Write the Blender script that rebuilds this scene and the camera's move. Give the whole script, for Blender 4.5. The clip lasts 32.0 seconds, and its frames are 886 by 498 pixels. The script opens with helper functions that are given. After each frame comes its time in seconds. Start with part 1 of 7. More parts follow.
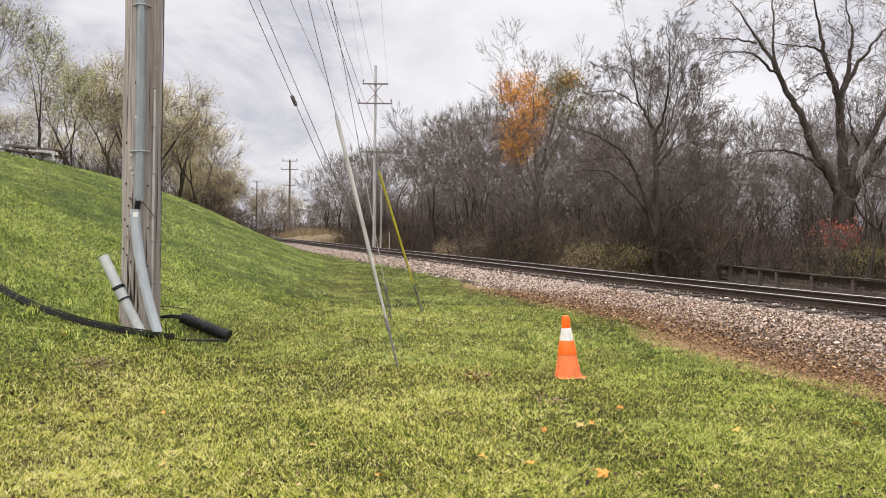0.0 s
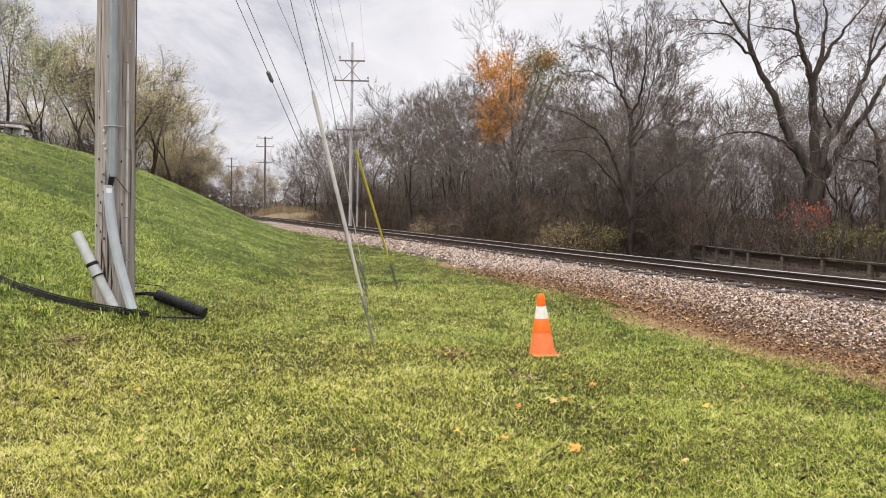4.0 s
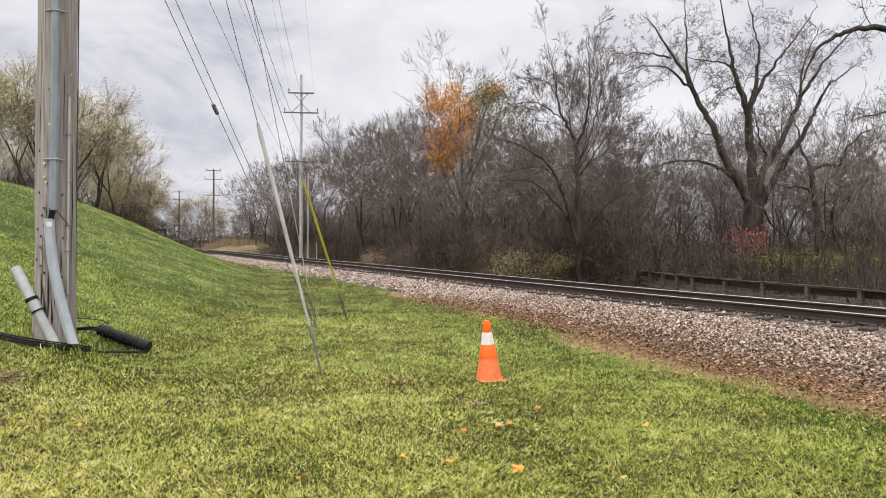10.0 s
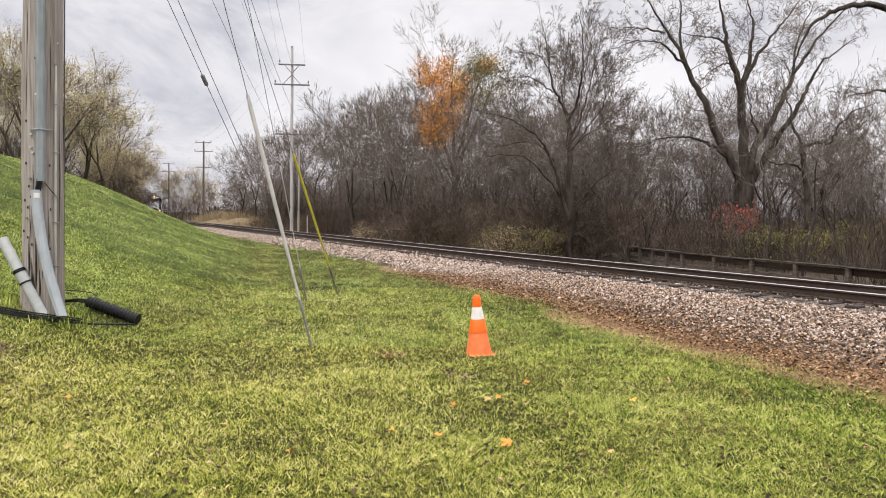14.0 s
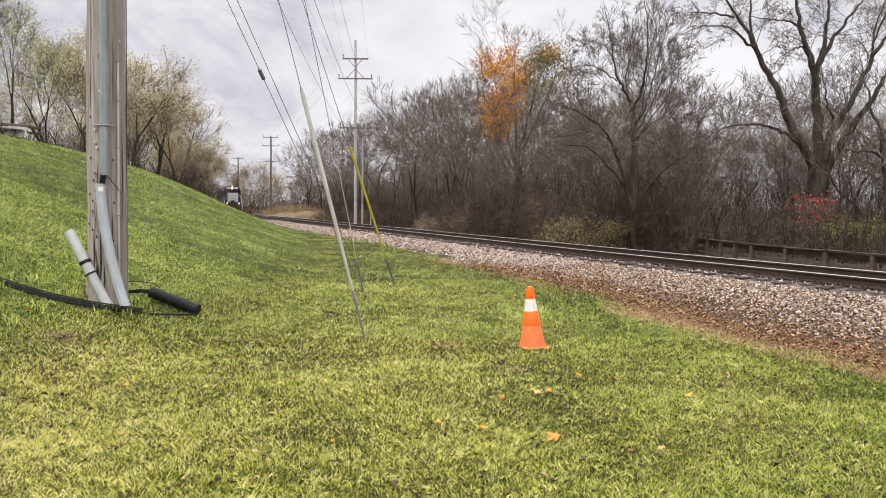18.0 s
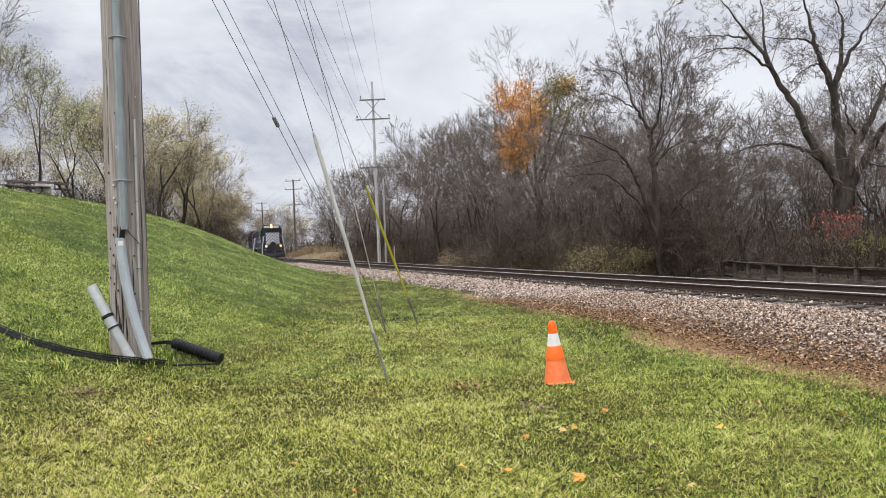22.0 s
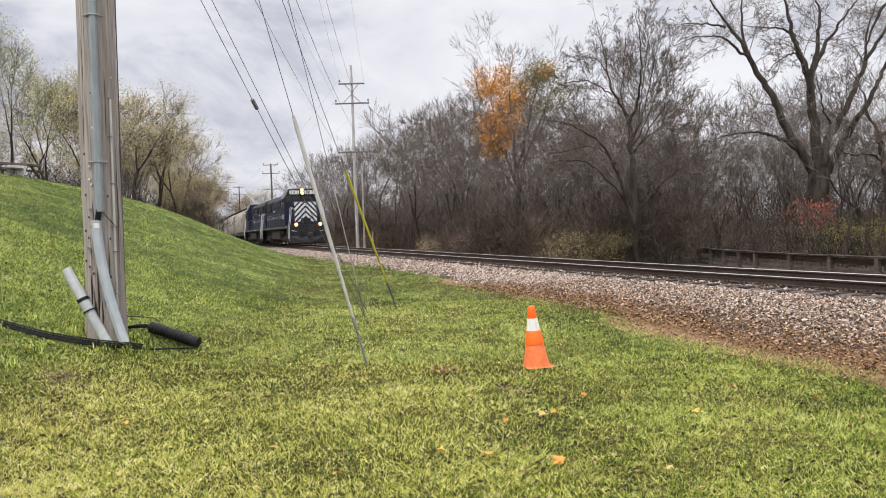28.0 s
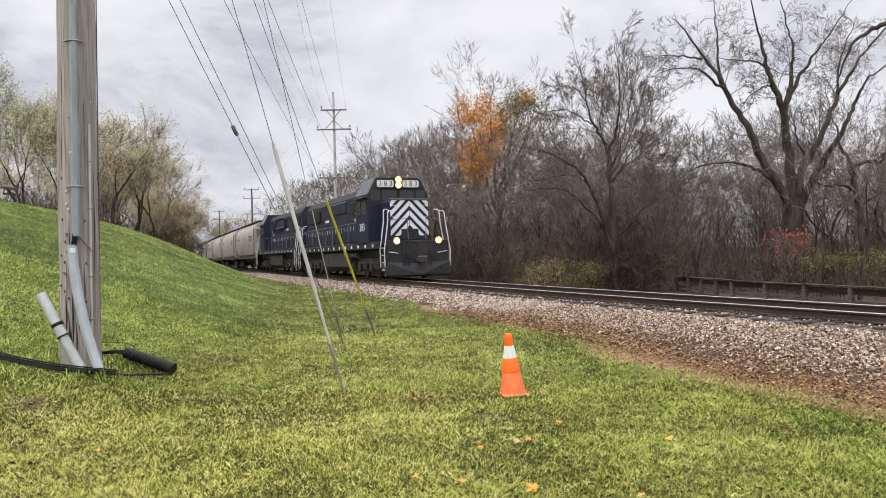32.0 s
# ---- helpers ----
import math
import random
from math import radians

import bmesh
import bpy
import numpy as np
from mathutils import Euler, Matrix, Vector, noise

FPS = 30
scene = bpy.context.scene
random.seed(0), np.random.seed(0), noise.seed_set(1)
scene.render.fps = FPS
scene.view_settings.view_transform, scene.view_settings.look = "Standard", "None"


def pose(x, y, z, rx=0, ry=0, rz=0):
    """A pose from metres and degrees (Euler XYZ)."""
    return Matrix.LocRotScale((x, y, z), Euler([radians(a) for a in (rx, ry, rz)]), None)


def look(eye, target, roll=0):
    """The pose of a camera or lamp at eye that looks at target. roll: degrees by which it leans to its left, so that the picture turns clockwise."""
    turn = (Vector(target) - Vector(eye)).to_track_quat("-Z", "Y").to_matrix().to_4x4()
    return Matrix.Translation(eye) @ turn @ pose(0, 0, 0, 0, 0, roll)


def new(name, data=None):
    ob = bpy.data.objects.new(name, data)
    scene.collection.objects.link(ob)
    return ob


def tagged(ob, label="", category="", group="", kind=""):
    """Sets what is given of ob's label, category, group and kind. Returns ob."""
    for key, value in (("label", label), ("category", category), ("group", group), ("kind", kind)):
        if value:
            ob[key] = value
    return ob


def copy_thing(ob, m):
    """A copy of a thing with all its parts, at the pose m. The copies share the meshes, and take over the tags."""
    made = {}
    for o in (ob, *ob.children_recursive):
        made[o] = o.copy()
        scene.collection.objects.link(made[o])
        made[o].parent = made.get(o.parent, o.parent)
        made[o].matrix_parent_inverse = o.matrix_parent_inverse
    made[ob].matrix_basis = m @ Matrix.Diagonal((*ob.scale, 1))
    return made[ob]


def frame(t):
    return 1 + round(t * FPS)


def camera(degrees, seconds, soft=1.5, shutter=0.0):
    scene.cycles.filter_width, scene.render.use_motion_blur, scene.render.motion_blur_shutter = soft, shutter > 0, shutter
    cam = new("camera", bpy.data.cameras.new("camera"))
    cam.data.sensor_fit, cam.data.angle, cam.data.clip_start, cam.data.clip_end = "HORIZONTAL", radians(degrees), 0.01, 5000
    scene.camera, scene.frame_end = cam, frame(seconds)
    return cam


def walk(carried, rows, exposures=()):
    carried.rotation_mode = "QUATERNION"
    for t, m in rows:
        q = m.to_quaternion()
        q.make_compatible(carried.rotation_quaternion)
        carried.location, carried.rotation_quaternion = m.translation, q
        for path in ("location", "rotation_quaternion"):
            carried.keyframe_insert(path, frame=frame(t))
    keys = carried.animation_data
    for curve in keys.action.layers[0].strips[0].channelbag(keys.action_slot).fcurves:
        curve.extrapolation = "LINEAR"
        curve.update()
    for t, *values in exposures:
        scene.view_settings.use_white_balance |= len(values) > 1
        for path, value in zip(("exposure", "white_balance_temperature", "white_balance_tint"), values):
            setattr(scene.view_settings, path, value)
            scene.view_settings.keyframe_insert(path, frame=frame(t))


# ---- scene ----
# ---------- camera ----------
cam = camera(59.9, 32.0, 1.0)
PATH = [
    (0, (0.000, 0.000, 1.630), (-0.000, 9.998, 1.424), 0.67),
    (0.5, (0.000, -0.019, 1.630), (-0.071, 9.978, 1.397), 0.76),
    (1, (0.006, -0.031, 1.623), (-0.068, 9.965, 1.343), 0.60),
    (1.5, (0.006, -0.028, 1.621), (-0.024, 9.966, 1.293), 0.52),
    (2, (0.018, -0.041, 1.618), (0.020, 9.952, 1.248), 0.43),
    (2.5, (0.019, -0.042, 1.622), (0.054, 9.949, 1.212), 0.43),
    (3, (0.018, -0.034, 1.616), (0.106, 9.956, 1.176), 0.39),
    (3.5, (0.011, -0.050, 1.614), (0.199, 9.937, 1.152), 0.68),
    (4, (-0.002, -0.037, 1.624), (0.309, 9.947, 1.150), 1.05),
    (4.5, (0.002, -0.042, 1.607), (0.412, 9.939, 1.156), 1.47),
    (6.5, (0.010, -0.053, 1.612), (0.421, 9.933, 1.289), 0.92),
    (7, (0.012, -0.064, 1.615), (0.432, 9.923, 1.304), 0.52),
    (7.5, (0.025, -0.061, 1.614), (0.453, 9.926, 1.342), -0.15),
    (8, (0.025, -0.070, 1.615), (0.479, 9.918, 1.423), -0.61),
    (8.5, (0.037, -0.073, 1.625), (0.569, 9.912, 1.527), -0.76),
    (9, (0.037, -0.104, 1.629), (0.699, 9.874, 1.596), -0.55),
    (9.5, (0.057, -0.159, 1.614), (0.861, 9.809, 1.593), -0.16),
    (10, (0.066, -0.163, 1.604), (0.989, 9.794, 1.532), 0.23),
    (10.5, (0.066, -0.167, 1.606), (1.069, 9.782, 1.459), 0.51),
    (11, (0.071, -0.153, 1.602), (1.098, 9.791, 1.375), 0.63),
    (11.5, (0.073, -0.157, 1.603), (1.100, 9.786, 1.322), 0.71),
    (12, (0.073, -0.159, 1.604), (1.110, 9.782, 1.290), 0.72),
    (12.5, (0.074, -0.144, 1.598), (1.123, 9.796, 1.260), 0.80),
    (13, (0.070, -0.150, 1.604), (1.139, 9.786, 1.237), 0.88),
    (13.5, (0.070, -0.158, 1.602), (1.151, 9.776, 1.209), 0.85),
    (15.5, (0.099, -0.086, 1.624), (0.751, 9.884, 1.207), -0.66),
    (16, (0.110, -0.062, 1.619), (0.632, 9.916, 1.209), -0.96),
    (16.5, (0.066, -0.025, 1.630), (0.505, 9.956, 1.213), -0.91),
    (17, (0.132, -0.065, 1.604), (0.499, 9.919, 1.154), -0.62),
    (17.5, (0.194, -0.089, 1.593), (0.470, 9.895, 1.094), -0.03),
    (18, (0.212, -0.089, 1.592), (0.422, 9.896, 1.080), 0.36),
    (18.5, (0.209, -0.108, 1.600), (0.383, 9.880, 1.149), 0.28),
    (19, (0.216, -0.108, 1.583), (0.359, 9.885, 1.247), -0.27),
    (19.5, (0.239, -0.106, 1.578), (0.348, 9.891, 1.375), -1.01),
    (20, (0.255, -0.101, 1.624), (0.307, 9.898, 1.534), -1.57),
    (20.5, (0.268, -0.092, 1.637), (0.253, 9.908, 1.618), -1.68),
    (21, (0.284, -0.064, 1.621), (0.224, 9.936, 1.626), -1.77),
    (21.5, (0.286, -0.039, 1.631), (0.201, 9.961, 1.621), -2.04),
    (22, (0.294, -0.039, 1.631), (0.187, 9.960, 1.575), -2.39),
    (22.5, (0.293, -0.011, 1.641), (0.149, 9.987, 1.503), -2.83),
    (23, (0.287, 0.016, 1.623), (0.102, 10.012, 1.387), -3.30),
    (23.5, (0.298, -0.005, 1.617), (0.080, 9.987, 1.302), -3.55),
    (24, (0.285, -0.002, 1.600), (0.071, 9.989, 1.256), -3.39),
    (24.5, (0.268, -0.003, 1.604), (0.092, 9.989, 1.259), -3.04),
    (25, (0.275, -0.012, 1.606), (0.163, 9.982, 1.270), -2.64),
    (25.5, (0.269, -0.008, 1.625), (0.270, 9.987, 1.299), -2.33),
    (26, (0.295, -0.019, 1.627), (0.405, 9.975, 1.304), -2.23),
    (26.5, (0.297, -0.012, 1.616), (0.499, 9.982, 1.313), -2.33),
    (28.5, (0.266, -0.039, 1.619), (0.433, 9.957, 1.382), -1.93),
    (29, (0.274, -0.049, 1.619), (0.477, 9.946, 1.403), -1.86),
    (29.5, (0.278, -0.056, 1.612), (0.564, 9.938, 1.423), -1.89),
    (30, (0.272, -0.065, 1.603), (0.650, 9.926, 1.425), -2.12),
    (30.5, (0.280, -0.087, 1.600), (0.688, 9.903, 1.417), -2.26),
    (31, (0.286, -0.071, 1.590), (0.687, 9.920, 1.450), -2.27),
    (31.5, (0.288, -0.070, 1.618), (0.682, 9.922, 1.555), -2.02),
    (32, (0.308, -0.086, 1.630), (0.734, 9.905, 1.710), -1.60),
]
# seconds, stops, kelvin, tint
LIGHTNESS = [(0, 0.22, 6620, 11), (4, 0.25, 6620, 11), (7, 0.22, 6600, 11), (9, 0.18, 6560, 11), (11, 0.15, 6440, 10), (12, 0.18, 6540, 10), (13, 0.22, 6620, 11), (16, 0.25, 6640, 11), (19, 0.25, 6600, 11), (20, 0.24, 6560, 11), (21, 0.18, 6420, 10), (22, 0.13, 6250, 9), (23, 0.11, 6230, 9), (24, 0.15, 6300, 9), (26, 0.19, 6400, 10), (29, 0.19, 6420, 10), (32, 0.17, 6440, 10)]
walk(cam, [(t, look(eye, aim, roll)) for t, eye, aim, roll in PATH], LIGHTNESS)

# ---------- sky and light: a bright overcast afternoon ----------
world = bpy.data.worlds.new("overcast_sky")
scene.world = world
world.use_nodes = True
wt = world.node_tree
wt.nodes.clear()


def wnode(kind, **values):
    n = wt.nodes.new(kind)
    for k, v in values.items():
        n.inputs[k].default_value = v
    return n


SUN_EL, SUN_AZ = 52.0, 215.0
w_out, w_bg = wnode("ShaderNodeOutputWorld"), wnode("ShaderNodeBackground", Strength=1.0)
w_tc, w_map = wnode("ShaderNodeTexCoord"), wnode("ShaderNodeMapping")
w_map.inputs["Scale"].default_value = (1.0, 1.0, 1.7)
w_n1 = wnode("ShaderNodeTexNoise", Scale=4.2, Detail=7.0, Roughness=0.58, Distortion=0.5)
w_ramp = wt.nodes.new("ShaderNodeValToRGB")
w_ramp.color_ramp.elements[0].position, w_ramp.color_ramp.elements[0].color = 0.38, (0.55, 0.56, 0.635, 1)
w_ramp.color_ramp.elements[1].position, w_ramp.color_ramp.elements[1].color = 0.63, (0.88, 0.875, 0.91, 1)
w_mid = w_ramp.color_ramp.elements.new(0.48)
w_mid.color = (0.755, 0.755, 0.80, 1)
w_sky = wt.nodes.new("ShaderNodeTexSky")
w_sky.sky_type, w_sky.sun_disc = "NISHITA", False
w_sky.sun_elevation, w_sky.sun_rotation = radians(SUN_EL), radians(SUN_AZ)
w_sk = wnode("ShaderNodeVectorMath")
w_sk.operation = "SCALE"
w_sk.inputs["Scale"].default_value = 0.05
w_mix = wt.nodes.new("ShaderNodeMix")
w_mix.data_type = "RGBA"
w_mix.inputs["Factor"].default_value = 0.93
for a, b in ((w_tc.outputs["Generated"], w_map.inputs["Vector"]), (w_map.outputs[0], w_n1.inputs["Vector"]), (w_n1.outputs["Fac"], w_ramp.inputs[0]),
             (w_sky.outputs[0], w_sk.inputs[0]), (w_sk.outputs[0], w_mix.inputs["A"]), (w_ramp.outputs[0], w_mix.inputs["B"]),
             (w_mix.outputs["Result"], w_bg.inputs["Color"]), (w_bg.outputs[0], w_out.inputs["Surface"])):
    wt.links.new(a, b)
# an overcast sky is brighter overhead than at the horizon
w_sep, w_up = wt.nodes.new("ShaderNodeSeparateXYZ"), wt.nodes.new("ShaderNodeMapRange")
w_up.interpolation_type = "SMOOTHSTEP"
w_up.inputs["From Min"].default_value, w_up.inputs["From Max"].default_value = 0.33, 0.95
w_up.inputs["To Min"].default_value, w_up.inputs["To Max"].default_value = 0.96, 4.1
wt.links.new(w_tc.outputs["Generated"], w_sep.inputs[0])
wt.links.new(w_sep.outputs["Z"], w_up.inputs["Value"])
wt.links.new(w_up.outputs[0], w_bg.inputs["Strength"])
sun = new("sun", bpy.data.lights.new("sun", "SUN"))
sun.data.energy, sun.data.angle, sun.data.color = 1.5, radians(30), (1.0, 0.96, 0.9)
sun.matrix_world = pose(0, 0, 60, 90 - SUN_EL, 0, -SUN_AZ + 180)


# ---------- materials ----------
class Mat:
    """A small builder of procedural node materials."""

    def __init__(self, name, rough=0.8, metal=0.0, spec=0.3):
        self.m = bpy.data.materials.new(name)
        self.m.use_nodes = True
        self.t = self.m.node_tree
        self.b = self.t.nodes["Principled BSDF"]
        self.b.inputs["Roughness"].default_value = rough
        self.b.inputs["Metallic"].default_value = metal
        self.b.inputs["Specular IOR Level"].default_value = spec
        self.tc = self.t.nodes.new("ShaderNodeTexCoord")

    def node(self, kind, **v):
        n = self.t.nodes.new(kind)
        for k, x in v.items():
            n.inputs[k].default_value = x
        return n

    def link(self, a, b):
        self.t.links.new(a, b)

    def noise(self, scale, detail=4.0, stretch=(1, 1, 1), rough=0.55, world=False):
        mp = self.node("ShaderNodeMapping", Scale=stretch)
        if world:
            g = self.node("ShaderNodeNewGeometry")
            self.link(g.outputs["Position"], mp.inputs[0])
        else:
            self.link(self.tc.outputs["Object"], mp.inputs[0])
        n = self.node("ShaderNodeTexNoise", Scale=scale, Detail=detail, Roughness=rough)
        self.link(mp.outputs[0], n.inputs["Vector"])
        return n.outputs["Fac"]

    def ramp(self, fac, stops):
        r = self.t.nodes.new("ShaderNodeValToRGB")
        e = r.color_ramp.elements
        while len(e) < len(stops):
            e.new(0.5)
        for k, (p, c) in zip(e, stops):
            k.position, k.color = p, (*c, 1)
        self.link(fac, r.inputs[0])
        return r.outputs[0]

    def mix(self, fac, a, b, mode="MIX"):
        m = self.t.nodes.new("ShaderNodeMix")
        m.data_type, m.blend_type = "RGBA", mode
        for x, s in ((fac, "Factor"), (a, "A"), (b, "B")):
            if isinstance(x, (int, float)):
                m.inputs[s].default_value = x
            elif isinstance(x, tuple):
                m.inputs[s].default_value = (*x, 1)
            else:
                self.link(x, m.inputs[s])
        return m.outputs["Result"]

    def math(self, op, a, b=0.0, clamp=False):
        m = self.t.nodes.new("ShaderNodeMath")
        m.operation, m.use_clamp = op, clamp
        for x, s in ((a, 0), (b, 1)):
            if isinstance(x, (int, float)):
                m.inputs[s].default_value = x
            else:
                self.link(x, m.inputs[s])
        return m.outputs[0]

    def attr(self, name):
        a = self.t.nodes.new("ShaderNodeAttribute")
        a.attribute_name = name
        return a.outputs["Fac"]

    def island(self):
        return self.t.nodes.new("ShaderNodeNewGeometry").outputs["Random Per Island"]

    def obrand(self):
        return self.t.nodes.new("ShaderNodeObjectInfo").outputs["Random"]

    def color(self, c):
        if isinstance(c, tuple):
            self.b.inputs["Base Color"].default_value = (*c, 1)
        else:
            self.link(c, self.b.inputs["Base Color"])
        return self

    def bump(self, fac, strength=0.3, dist=0.02):
        bp = self.node("ShaderNodeBump", Strength=strength, Distance=dist)
        self.link(fac, bp.inputs["Height"])
        self.link(bp.outputs[0], self.b.inputs["Normal"])
        return self

    def rough(self, fac, lo, hi):
        r = self.t.nodes.new("ShaderNodeMapRange")
        r.inputs["To Min"].default_value, r.inputs["To Max"].default_value = lo, hi
        self.link(fac, r.inputs[0])
        self.link(r.outputs[0], self.b.inputs["Roughness"])
        return self

    def glow(self, c, s):
        self.b.inputs["Emission Color"].default_value, self.b.inputs["Emission Strength"].default_value = (*c, 1), s
        return self


def worn(name, base, dark, scale=6.0, rough=0.7, metal=0.0, stretch=(1, 1, 1), bump=0.15, dirt=(0.09, 0.075, 0.06), dirt_amount=0.35, spec=0.3):
    """Paint, wood, plastic or metal with grain at one scale and stains at another."""
    m = Mat(name, rough, metal, spec)
    fine, broad = m.noise(scale * 6, 5, stretch), m.noise(scale * 0.7, 3, stretch)
    c = m.mix(m.ramp(fine, [(0.36, (0, 0, 0)), (0.64, (1, 1, 1))]), base, dark)
    mask = m.ramp(broad, [(0.5, (0, 0, 0)), (0.75, (dirt_amount,) * 3)])
    m.color(m.mix(mask, c, dirt)).bump(fine, bump, 0.01).rough(broad, max(rough - 0.1, 0.05), min(rough + 0.12, 1))
    return m.m


# lawn, verge, ballast and litter on the one ground sheet, by its cover masks
g = Mat("ground_cover", 0.95, 0, 0.1)
lawn_tone = g.ramp(g.noise(0.55, 5, world=True), [(0.3, (0.08, 0.09, 0.02)), (0.5, (0.2, 0.19, 0.04)), (0.72, (0.38, 0.31, 0.1))])
# multiplies the soil nearly to black, painting in the shade between blades
lawn_fine = g.ramp(g.noise(26, 4, world=True), [(0.40, (0.03, 0.03, 0.027)), (0.66, (0.6, 0.6, 0.54))])
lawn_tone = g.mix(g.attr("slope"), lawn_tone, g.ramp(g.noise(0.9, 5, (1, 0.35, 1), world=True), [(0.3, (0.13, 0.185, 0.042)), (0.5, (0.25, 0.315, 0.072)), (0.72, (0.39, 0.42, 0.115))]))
lawn = g.mix(1.0, lawn_tone, lawn_fine, "MULTIPLY")
# lowest tones paint the shade in the gaps between ballast stones
stone_tone = g.ramp(g.noise(22, 3, world=True, rough=0.7), [(0.38, (0.014, 0.011, 0.009)), (0.52, (0.105, 0.082, 0.066)), (0.68, (0.32, 0.265, 0.22))])
litter_tone = g.ramp(g.noise(30, 5, world=True, rough=0.75), [(0.36, (0.05, 0.028, 0.014)), (0.5, (0.18, 0.108, 0.055)), (0.66, (0.38, 0.245, 0.13))])
wood_floor = g.ramp(g.noise(5, 6, world=True, rough=0.7), [(0.3, (0.03, 0.024, 0.018)), (0.55, (0.075, 0.058, 0.042)), (0.75, (0.13, 0.10, 0.065))])
straw_tone = g.ramp(g.noise(3, 6, world=True, rough=0.7), [(0.3, (0.09, 0.07, 0.04)), (0.7, (0.25, 0.19, 0.11))])
edge = g.noise(1.6, 5, world=True)
cover = wood_floor
for tone, name in ((lawn, "lawn"), (litter_tone, "litter"), (stone_tone, "stone"), (straw_tone, "straw")):
    k = g.math("ADD", g.attr(name), g.math("MULTIPLY", g.math("SUBTRACT", edge, 0.5), 0.9))
    cover = g.mix(g.ramp(k, [(0.42, (0, 0, 0)), (0.58, (1, 1, 1))]), cover, tone)
g.color(cover).bump(g.noise(30, 4, world=True), 0.6, 0.04)
M_GROUND = g.m

g = Mat("grass_blades", 0.7, 0, 0.3)
geo_n = g.node("ShaderNodeNewGeometry")
sep = g.node("ShaderNodeSeparateXYZ")
g.link(geo_n.outputs["Position"], sep.inputs[0])


def ranged(m, value, lo, hi):
    r_ = m.t.nodes.new("ShaderNodeMapRange")
    r_.interpolation_type = "SMOOTHSTEP"
    r_.inputs["From Min"].default_value, r_.inputs["From Max"].default_value = lo, hi
    m.link(value, r_.inputs["Value"])
    return r_.outputs["Result"]


# yellow lawn colours, mixed to a darker green towards the track and up the bank, in patches
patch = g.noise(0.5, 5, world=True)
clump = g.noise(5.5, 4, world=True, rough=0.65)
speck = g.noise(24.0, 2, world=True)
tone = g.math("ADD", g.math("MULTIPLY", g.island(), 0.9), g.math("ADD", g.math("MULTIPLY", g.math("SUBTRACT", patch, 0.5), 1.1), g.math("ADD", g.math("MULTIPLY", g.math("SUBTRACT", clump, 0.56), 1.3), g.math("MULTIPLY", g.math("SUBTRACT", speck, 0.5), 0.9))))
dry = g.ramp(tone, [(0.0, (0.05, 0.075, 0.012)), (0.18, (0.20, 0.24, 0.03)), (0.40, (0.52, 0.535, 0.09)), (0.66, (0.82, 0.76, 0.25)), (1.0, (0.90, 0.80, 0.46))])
green_mix = g.ramp(tone, [(0.0, (0.03, 0.055, 0.009)), (0.24, (0.15, 0.22, 0.026)), (0.48, (0.40, 0.465, 0.078)), (0.8, (0.68, 0.67, 0.20)), (1.0, (0.80, 0.72, 0.34))])
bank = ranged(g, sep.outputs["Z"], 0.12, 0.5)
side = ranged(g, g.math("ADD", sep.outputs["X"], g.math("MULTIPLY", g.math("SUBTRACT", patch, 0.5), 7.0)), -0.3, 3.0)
g.color(g.mix(g.math("MAXIMUM", bank, side), dry, green_mix))
M_BLADE = g.m
g = Mat("slope_grass_blades", 0.75, 0, 0.25)
tone = g.math("ADD", g.math("MULTIPLY", g.island(), 0.42), g.math("ADD", g.math("ADD", g.math("MULTIPLY", g.math("SUBTRACT", g.noise(0.3, 4, world=True), 0.5), 1.3), g.math("MULTIPLY", g.math("SUBTRACT", g.noise(1.6, 4, (1, 0.45, 1), world=True, rough=0.65), 0.5), 1.7)), g.math("ADD", g.math("MULTIPLY", g.math("SUBTRACT", g.noise(4.5, 3, world=True), 0.32), 1.4), g.math("MULTIPLY", g.math("SUBTRACT", g.noise(15.0, 2, world=True), 0.5), 1.6))))
g.color(g.ramp(tone, [(0.05, (0.05, 0.07, 0.018)), (0.31, (0.15, 0.205, 0.046)), (0.58, (0.31, 0.39, 0.09)), (0.95, (0.52, 0.56, 0.19))]))
M_BLADE_SLOPE = g.m

g = Mat("crushed_stone", 0.9, 0, 0.2)
g.color(g.mix(g.ramp(g.noise(40, 3), [(0.3, (0.6, 0.6, 0.6)), (0.7, (1, 1, 1))]), (0, 0, 0), g.ramp(g.island(), [(0.0, (0.035, 0.023, 0.016)), (0.28, (0.15, 0.108, 0.082)), (0.55, (0.36, 0.275, 0.215)), (0.88, (0.72, 0.59, 0.49)), (1.0, (0.16, 0.08, 0.045))])))
M_STONE = g.m
g = Mat("single_stone", 0.9, 0, 0.2)
g.color(g.ramp(g.obrand(), [(0.0, (0.09, 0.07, 0.058)), (0.4, (0.22, 0.17, 0.14)), (0.85, (0.40, 0.33, 0.285)), (1.0, (0.15, 0.09, 0.065))])).bump(g.noise(30, 3), 0.4, 0.01)
M_STONE1 = g.m
g = Mat("dry_leaf", 0.85, 0, 0.2)
g.color(g.ramp(g.island(), [(0.0, (0.035, 0.02, 0.012)), (0.4, (0.135, 0.07, 0.034)), (0.8, (0.29, 0.168, 0.085)), (1.0, (0.52, 0.36, 0.20))]))
M_DRYLEAF = g.m
g = Mat("dark_dead_leaf", 0.85, 0, 0.2)
g.color(g.ramp(g.island(), [(0.0, (0.02, 0.013, 0.009)), (0.6, (0.065, 0.04, 0.022)), (0.85, (0.16, 0.095, 0.045)), (1.0, (0.42, 0.30, 0.17))]))
M_DARKLEAF = g.m
